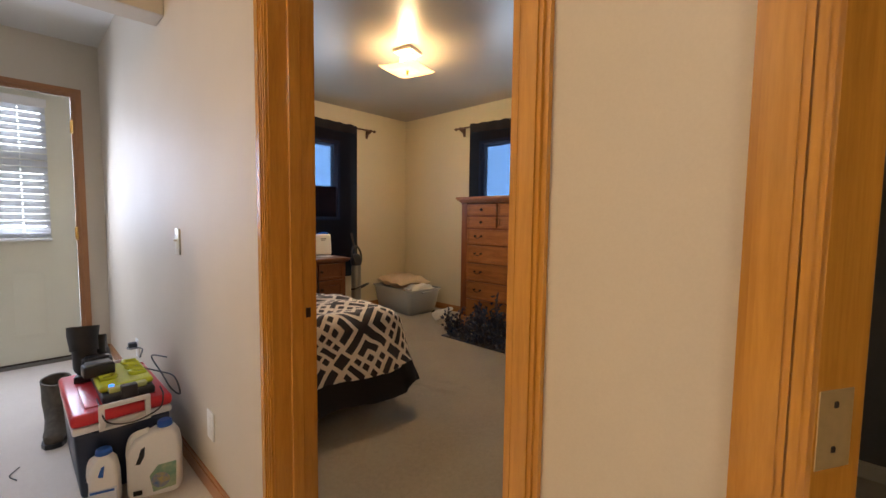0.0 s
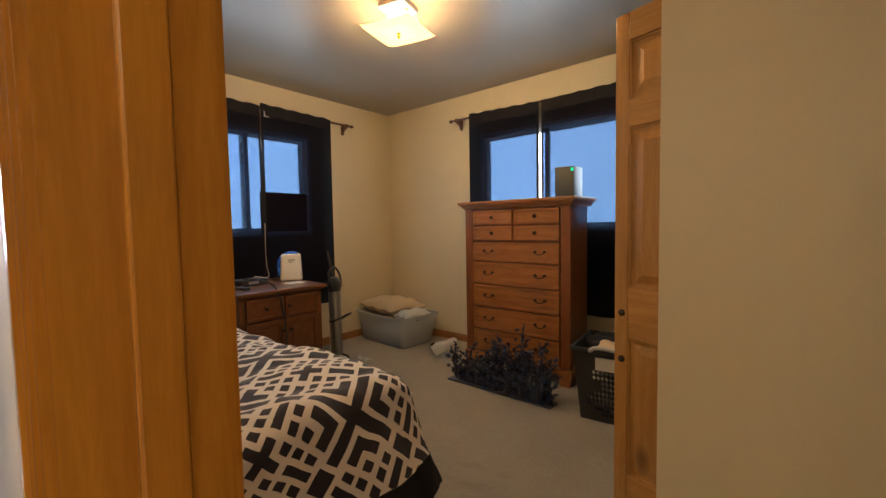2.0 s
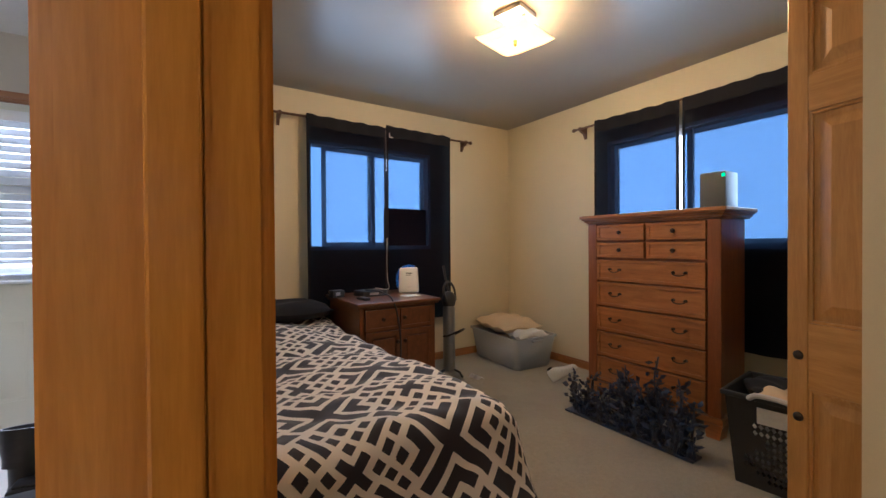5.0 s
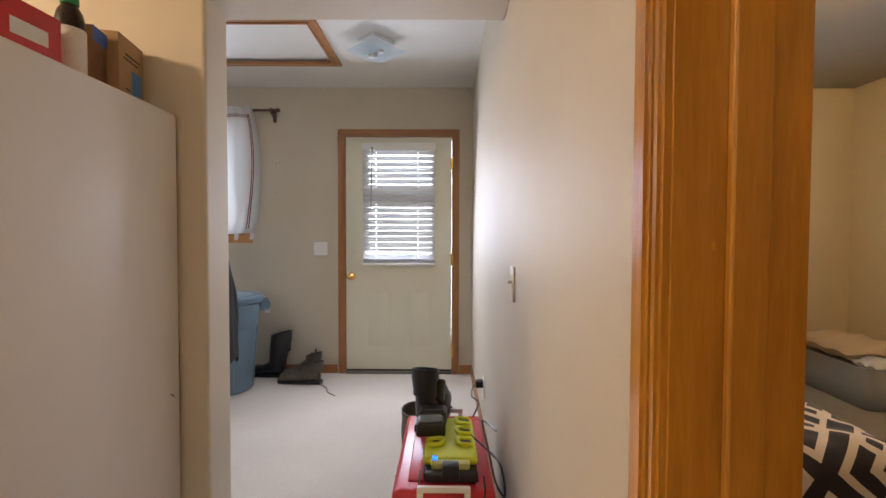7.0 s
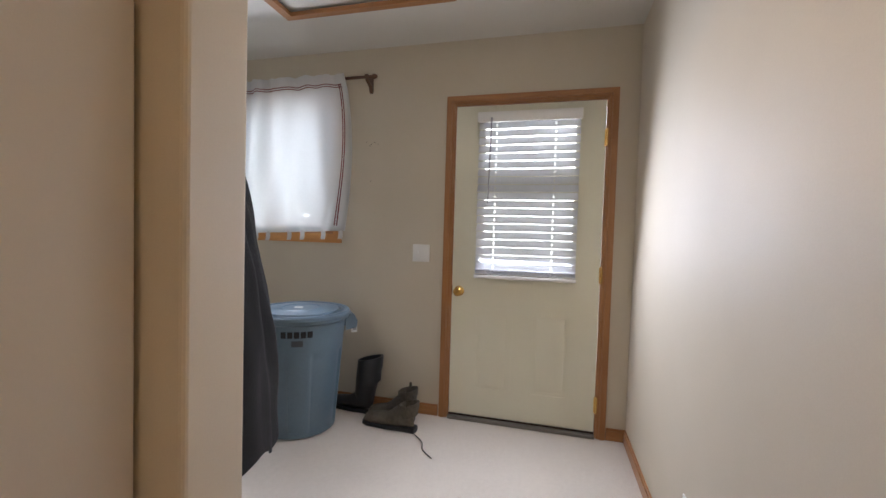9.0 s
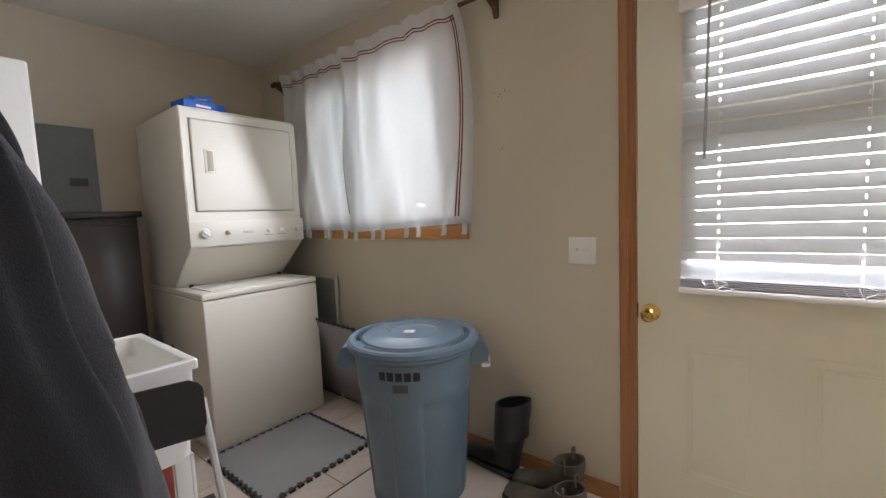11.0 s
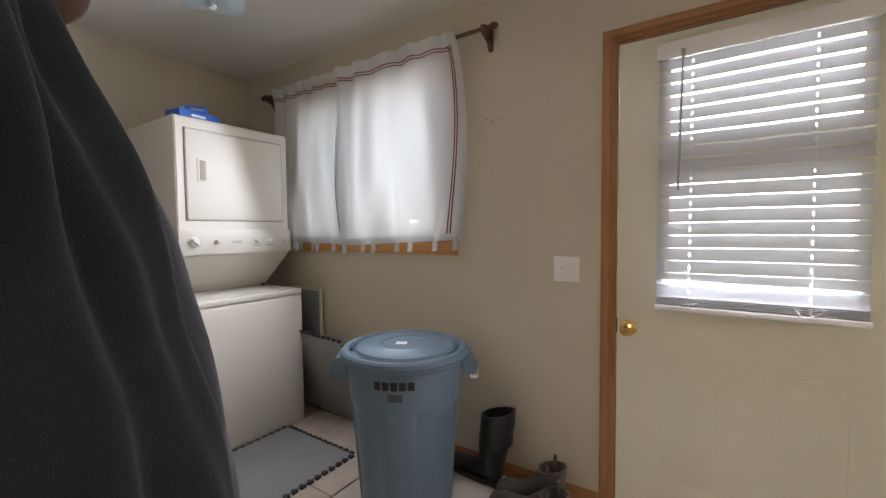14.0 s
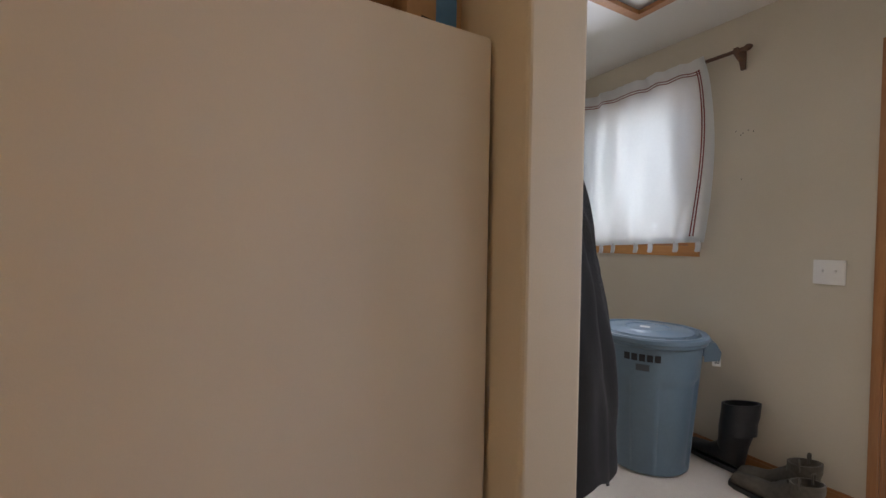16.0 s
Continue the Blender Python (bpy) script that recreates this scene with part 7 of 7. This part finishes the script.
wire("charger_cable", "black cable hanging down over the cooler handle", [(-2.93, 0.43, CT + 0.02), (-2.855, 0.43, CT + 0.015), (-2.835, 0.45, 0.31), (-2.832, 0.53, 0.285), (-2.835, 0.62, 0.31), (-2.85, 0.64, 0.36), (-2.90, 0.64, CT + 0.02)], 0.003)
wire("thin_cable", "thin black cable lying on the floor by the entry door", [(-4.78, -0.48, 0.006), (-4.70, -0.40, 0.005), (-4.62, -0.37, 0.005), (-4.55, -0.30, 0.005)], 0.003)
wire("thin_cable", "thin black cable lying on the floor beside the cooler", [(-3.36, 0.20, 0.005), (-3.30, 0.17, 0.005), (-3.24, 0.19, 0.005)], 0.0025)


def jug(name, x, y, rz, w, d, h, label, detergent):
    ob = thing(name, (x, y, 0), label, "jug", rz=rz, local=True)
    bm = B()

    def ring(sx, sy, z, ox=0.0, n=28):
        vs = []
        for k in range(n):
            a = 2 * math.pi * k / n
            c, s = math.cos(a), math.sin(a)
            q = 0.45
            vs.append(bm.verts.new((ox + sx * math.copysign(abs(c) ** q, c), sy * math.copysign(abs(s) ** q, s), z)))
        return vs
    sh = h * (0.62 if detergent else 0.55)
    rs = [ring(w * 0.46, d * 0.44, 0), ring(w * 0.5, d * 0.5, 0.012), ring(w * 0.5, d * 0.5, sh), ring(w * 0.40, d * 0.42, h * 0.80, w * 0.06 if detergent else 0), ring(w * 0.20, d * 0.34, h * 0.90, w * 0.17 if detergent else 0), ring(0.022, 0.022, h * 0.92, w * 0.2 if detergent else 0), ring(0.022, 0.022, h * 0.93, w * 0.2 if detergent else 0)]
    for a, b in zip(rs, rs[1:]):
        for k in range(28):
            bm.faces.new((a[k], a[(k + 1) % 28], b[(k + 1) % 28], b[k]))
    bm.faces.new(rs[0][::-1])
    bm.faces.new(rs[-1])
    part("jug_body", bm, white_plastic, ob)
    bm = B()
    ox = w * 0.2 if detergent else 0
    lathe(bm, [(0, h * 0.925), (0.026, h * 0.925), (0.027, h * 0.93), (0.025, h), (0.020, h + 0.004), (0, h + 0.004)], (ox, 0, 0), 22)
    part("cap", bm, plain("cap_blue", (0.02, 0.10, 0.45), rough=0.35) if "cap_blue" not in MATS else MATS["cap_blue"], ob)
    bm = B()
    tube(bm, curve([(-w * 0.10, 0, h * 0.88), (-w * 0.38, 0, h * 0.82), (-w * 0.46, 0, h * 0.62), (-w * 0.44, 0, h * 0.48)], 6), 0.014, 10)
    part("jug_handle", bm, white_plastic, ob)
    # flat black patch paints the dark of the detergent handle's hole; bleach gets blue
    bm = B()
    prism(bm, [(-w * 0.30 + 0.0, h * 0.50), (-w * 0.24, h * 0.60), (-w * 0.20, h * 0.70), (-w * 0.12, h * 0.74), (-w * 0.14, h * 0.60), (-w * 0.22, h * 0.49)] if detergent else [(-0.012, h * 0.62), (0.0, h * 0.78), (0.01, h * 0.80), (0.004, h * 0.60)], lambda a, b, e: Vector((a, -d * 0.5 - 0.0012 + e, b)), 0.0012)
    part("handle_patch", bm, ink if detergent else blue_card, ob)
    bm = B()
    if detergent:
        prism(bm, [(0.0, h * 0.06), (w * 0.42, h * 0.10), (w * 0.44, h * 0.46), (w * 0.10, h * 0.44), (-w * 0.06, h * 0.30)], lambda a, b, e: Vector((a, -d * 0.5 - 0.001 + e, b)), 0.001)
        part("label", bm, plain("label_green", (0.10, 0.28, 0.22), (0.45, 0.5, 0.3), rough=0.4, fine=30, coarse=18), ob)
        bm = B()
        lathe(bm, [(0, 0), (w * 0.17, 0), (w * 0.17, 0.0016), (0, 0.0016)], n=24, m=pose(w * 0.14, -d * 0.5, h * 0.22, 90, 0, 0))
        part("label_emblem", bm, plain("label_gold", (0.55, 0.42, 0.10), (0.10, 0.2, 0.45), rough=0.4, fine=60, coarse=25), ob)
        bm = B()
        box(bm, -w * 0.36, -w * 0.20, -d * 0.5 - 0.001, -d * 0.5, h * 0.05, h * 0.12)
        part("barcode", bm, ink, ob)
    else:
        box(bm, -w * 0.46, w * 0.46, -d * 0.5 - 0.0015, d * 0.5 + 0.0015, h * 0.06, h * 0.40, 0.004)
        part("label", bm, plain("label_pale_blue", (0.50, 0.58, 0.70), (0.72, 0.74, 0.78), rough=0.4, fine=30, coarse=14), ob)
        bm = B()
        box(bm, -w * 0.40, w * 0.40, -d * 0.5 - 0.0024, -d * 0.5 - 0.0014, h * 0.34, h * 0.38)
        part("label_band", bm, blue_card, ob)
    return ob


jug("detergent_jug", -2.775, 0.590, 68, 0.185, 0.105, 0.285, "white detergent jug with blue cap and green label on the floor", True)
jug("bleach_bottle", -2.795, 0.430, 72, 0.092, 0.092, 0.225, "white bleach bottle with a blue cap on the floor", False)


# ---- coat, caps, pole ----
def steps(z, rows):
    """Straight lines through rows of (z, value), z falling."""
    for (z0, v0), (z1, v1) in zip(rows, rows[1:]):
        if z >= z1:
            return v0 + (v1 - v0) * min(1, max(0, (z0 - z) / (z0 - z1)))
    return rows[-1][1]


def coat():
    ob = thing("hanging_coat", (SX0 - 0.1, -0.75, 0.7), "charcoal fleece coat hanging on the partition wall", "coat")
    top, bot = 1.76, 0.62
    deeps = [(1.74, 0.03), (1.66, 0.050), (1.55, 0.082), (1.47, 0.105), (1.37, 0.132), (1.24, 0.172), (1.04, 0.222), (0.85, 0.258), (0.62, 0.268)]
    north = [(1.74, -0.72), (1.62, -0.61), (1.50, -0.52), (1.35, -0.47), (1.10, -0.43), (0.8, -0.405), (0.62, -0.40)]
    south = [(1.74, -0.80), (1.60, -0.88), (1.3, -0.93), (0.9, -0.97), (0.62, -1.00)]

    def ridge(x):
        return math.sin(x) ** 2

    def body(u, v):
        a = math.pi * u
        z = top - (top - bot) * v
        d, yn, ys = steps(z, deeps), steps(z, north), steps(z, south)
        f = 0.034 * (ridge(5.2 * a + 0.9 * v * math.sin(3 * v) + 0.4) ** 1.5 - 0.4) + 0.020 * (ridge(11 * a - 2.4 * v) - 0.5)
        f += 0.016 * (ridge(3.0 * a + 9 * v + 2.2 * math.sin(2 * a)) - 0.5) * min(1, 3 * (1 - v) + 0.3)
        f += 0.010 * noise.noise(Vector((6 * u, 9 * v, 1.0)))
        f *= min(1, v * 3 + 0.2)
        c = math.cos(a)
        y = (yn + ys) / 2 + (yn - ys) / 2 * math.copysign(abs(c) ** 0.85, c) + f * 0.35 * c
        x = SX0 - 0.012 - (d * (1 + 0.16 * c) + f) * math.sin(a) ** 0.75
        return Vector((x, y, z + 0.02 * math.sin(9 * a) * (v > 0.985)))
    bm = B()
    sheet(bm, body, 150, 90, 0.008)
    part("coat_body", bm, coat_cloth, ob)

    def sleeve(path, r0):
        pts = curve(path, 10)
        n = len(pts) - 1

        def f(u, v):
            c = pts[min(n, int(v * n + 0.5))]
            a = 2 * math.pi * u
            r = r0 * (0.55 + 0.6 * math.sin(min(1, v * 2.2) * math.pi / 2) - 0.22 * v)
            r += 0.010 * ridge(2 * a + 5 * v) + 0.005 * ridge(9 * v + 2.5 * math.sin(a)) + 0.006 * noise.noise(Vector((math.cos(a) * 2, math.sin(a) * 2, 5 * v)))
            return c + Vector((r * math.cos(a), r * 0.85 * math.sin(a), 0))
        return f
    for path, r0 in (([(-3.28, -0.66, 1.60), (-3.325, -0.60, 1.42), (-3.392, -0.565, 1.22), (-3.445, -0.555, 1.0), (-3.468, -0.55, 0.72)], 0.054), ([(-3.28, -0.86, 1.57), (-3.300, -0.86, 1.35), (-3.35, -0.87, 1.1), (-3.40, -0.86, 0.76)], 0.048)):
        bm = B()
        sheet(bm, sleeve(path, r0), 36, 44)
        bmesh.ops.remove_doubles(bm, verts=bm.verts, dist=1e-5)
        bmesh.ops.holes_fill(bm, edges=bm.edges)
        part("sleeve", bm, coat_cloth, ob)
    bm = B()

    def collar(u, v):
        a = math.pi * (u - 0.5) * 1.5
        return Vector((SX0 - 0.030 - 0.055 * math.cos(a) * (0.6 + 0.5 * v), -0.76 + 0.085 * math.sin(a) * (0.8 + 0.4 * v), 1.76 - 0.14 * v + 0.012 * math.sin(5 * a)))
    sheet(bm, collar, 40, 16, 0.012)
    part("collar", bm, coat_cloth, ob)


coat()
ob = thing("coat_hook_rail", (SX0, -0.95, 1.80), "dark metal coat hook rail on the partition wall", "coat hook")
bm = B()
box(bm, SX0 - 0.014, SX0, -1.30, -0.55, 1.78, 1.84, 0.004)
part("rail_board", bm, rod_wood, ob)
for y in (-0.70, -0.98, -1.22):
    bm = B()
    tube(bm, curve([(SX0 - 0.012, y, 1.82), (SX0 - 0.05, y, 1.80), (SX0 - 0.08, y, 1.82), (SX0 - 0.085, y, 1.86)], 5), 0.006, 8)
    part("hook", bm, iron, ob)


def cap_hat(name, at, m, mat, label):
    ob = thing(name, (0, 0, 0), label, "cap", local=True)
    ob.matrix_basis = Matrix.Translation(at) @ m @ Matrix.Scale(0.80, 4)
    bm = B()

    def crown(u, v):
        a = 2 * math.pi * u
        t = v * math.pi / 2
        return Vector((0.095 * math.cos(a) * math.cos(t) ** 0.6, 0.082 * math.sin(a) * math.cos(t) ** 0.6, 0.115 * math.sin(t)))
    sheet(bm, crown, 36, 12, 0.003)
    part("crown", bm, mat, ob)
    bm = B()
    sheet(bm, lambda u, v: Vector((0.07 + 0.085 * v * math.cos((u - 0.5) * 2.2), 0.078 * math.sin((u - 0.5) * 2.6) * (1 - 0.1 * v), 0.004 - 0.035 * (2 * abs(u - 0.5)) ** 2 * 1 - 0.012 * v)), 20, 8, 0.005)
    part("brim", bm, mat, ob)
    bm = B()
    lathe(bm, [(0, 0.113), (0.007, 0.114), (0.006, 0.119), (0, 0.121)], n=10)
    part("top_button", bm, mat, ob)


def hung(up, brim):
    """Turn of a cap hanging with its crown towards up and its brim pointing along brim."""
    z = Vector(up).normalized()
    x = Vector(brim)
    x = (x - z * x.dot(z)).normalized()
    return Matrix((x, z.cross(x), z)).transposed().to_4x4()


cap_hat("suede_cap", (-3.375, -0.880, 1.655), hung((-0.70, 0.66, 0.05), (-0.36, -0.10, -0.93)), brown_suede, "worn brown suede cap hanging above the coat")
cap_hat("maroon_cap", (-3.350, -0.960, 1.600), hung((-0.70, 0.62, 0.10), (-0.20, -0.10, -0.97)), maroon_cloth, "maroon cap hanging above the coat")

# reaching pole and net in the laundry tub
ob = thing("reach_pole", (-3.62, -1.70, 0.52), "green and white pole with pale green scoop in laundry tub", "pole")
bm = B()
pa, pb = Vector((-3.632, -1.72, 0.72)), Vector((-3.455, -1.72, 1.42))


def along(t):
    return pa.lerp(pb, t)


tube(bm, [along(0.12), along(0.75)], 0.010, 12)
part("green_shaft", bm, green_plastic, ob)
bm = B()
tube(bm, [along(0.75), along(0.90)], 0.0125, 12)
part("white_joint", bm, white_plastic, ob)
bm = B()
tube(bm, [along(0.90), along(0.98)], 0.011, 12)
part("green_shaft", bm, green_plastic, ob)
bm = B()
tube(bm, curve([along(0.97), pb + Vector((0.01, 0.0, 0.05)), pb + Vector((0.05, 0, 0.075)), pb + Vector((0.11, 0.0, 0.085)), pb + Vector((0.155, 0.0, 0.11)), pb + Vector((0.165, 0.0, 0.10))], 6), [0.014] * 14 + [0.010] * 17, 10)
tube(bm, curve([pb + Vector((0.015, 0, 0.06)), pb + Vector((0.055, 0.01, 0.05)), pb + Vector((0.08, 0.015, 0.045))], 5), [0.010, 0.010, 0.009, 0.008, 0.008, 0.007, 0.006, 0.005, 0.005, 0.004, 0.003], 8)
part("hooked_grip", bm, white_plastic, ob)
bm = B()


def scoop(u, v):
    a = 2 * math.pi * u
    r = math.sin(math.pi * min(1, v * 0.93 + 0.02)) ** 0.6
    c = along(-0.02).lerp(along(0.26), v) + Vector((0.015, 0.02, 0))
    return c + Vector((0.048 * r * math.cos(a), 0.018 * r * math.sin(a) + 0.01, 0))


sheet(bm, scoop, 26, 18)
bmesh.ops.remove_doubles(bm, verts=bm.verts, dist=1e-5)
part("scoop", bm, clear_green, ob)
bm = B()
tube(bm, [along(-0.06) + Vector((0.012, 0.025, 0)), along(0.03) + Vector((0.012, 0.025, 0))], [0.032, 0.045], 20)
part("scoop_collar", bm, green_plastic, ob)

ob = thing("spray_trigger", (-3.40, -1.90, 0.80), "lime spray head with looped handle and white nozzle", "sprayer")
bm = B()
c = Vector((-3.455, -1.93, 1.04))
tube(bm, curve([c + Vector((0.05, 0, -0.05)), c + Vector((0.0, 0.0, -0.06)), c + Vector((-0.06, 0, -0.02)), c + Vector((-0.075, 0, 0.03)), c + Vector((-0.04, 0, 0.05)), c + Vector((0.03, 0, 0.03)), c + Vector((0.06, 0, 0.0))], 6), 0.008, 8)
tube(bm, [c + Vector((0.05, 0, 0.10)), c + Vector((0.03, 0, -0.04))], [0.016, 0.02], 10)
part("loop_handle", bm, lime_plastic, ob)
bm = B()
tube(bm, [c + Vector((0.0, 0.0, -0.06)), c + Vector((-0.01, 0.0, -0.09)), c + Vector((-0.035, 0.0, -0.15)), c + Vector((-0.045, 0.0, -0.19))], [0.014, 0.022, 0.024, 0.02], 16)
part("nozzle", bm, white_plastic, ob)

# teal bag under the tub
ob = thing("teal_bag", (-3.60, -1.62, 0), "teal and clear plastic bag of supplies standing under the laundry tub", "bag")
bm = B()
sheet(bm, lambda u, v: Vector((-3.78 + 0.36 * u, -1.50 - 0.22 * v + 0.015 * math.sin(11 * u + 7 * v), 0.02 + 0.40 * math.sin(math.pi * (0.12 + 0.76 * v)) * (0.85 + 0.12 * math.sin(8 * u)) + 0.02 * math.sin(19 * u + 5 * v))), 40, 16, 0.004)
part("bag_film", bm, teal_film, ob)
bm = B()
sheet(bm, lambda u, v: Vector((-3.76 + 0.10 * u, -1.485 + 0.012 * math.sin(9 * u), 0.03 + 0.34 * v)), 10, 10, 0.003)
sheet(bm, lambda u, v: Vector((-3.60 + 0.07 * u, -1.48 + 0.012 * math.sin(7 * u), 0.03 + 0.36 * v)), 10, 10, 0.003)
part("clear_band", bm, white_plastic, ob)
ob = thing("red_box", (-3.80, -1.80, 0), "narrow red box standing behind the leg of the laundry tub", "box")
bm = B()
box(bm, -3.86, -3.80, -1.95, -1.72, 0, 0.42, 0.003)
part("carton", bm, plain("dull_red", (0.35, 0.06, 0.04), rough=0.5), ob)
# nail holes
ob = thing("nail_holes", (W, -0.93, 1.8), "few small nail holes in the wall paint", "hole", kind="stuff")
bm = B()
for y, z in ((-0.94, 1.79), (-0.93, 1.80), (-0.905, 1.81), (-0.88, 1.80), (-0.965, 1.815), (-0.93, 1.55)):
    lathe(bm, [(0, 0), (0.003, 0), (0.003, 0.0006), (0, 0.0006)], n=8, m=pose(W, y, z, 0, 90, 0))
part("nail_hole", bm, ink, ob, kind="stuff")
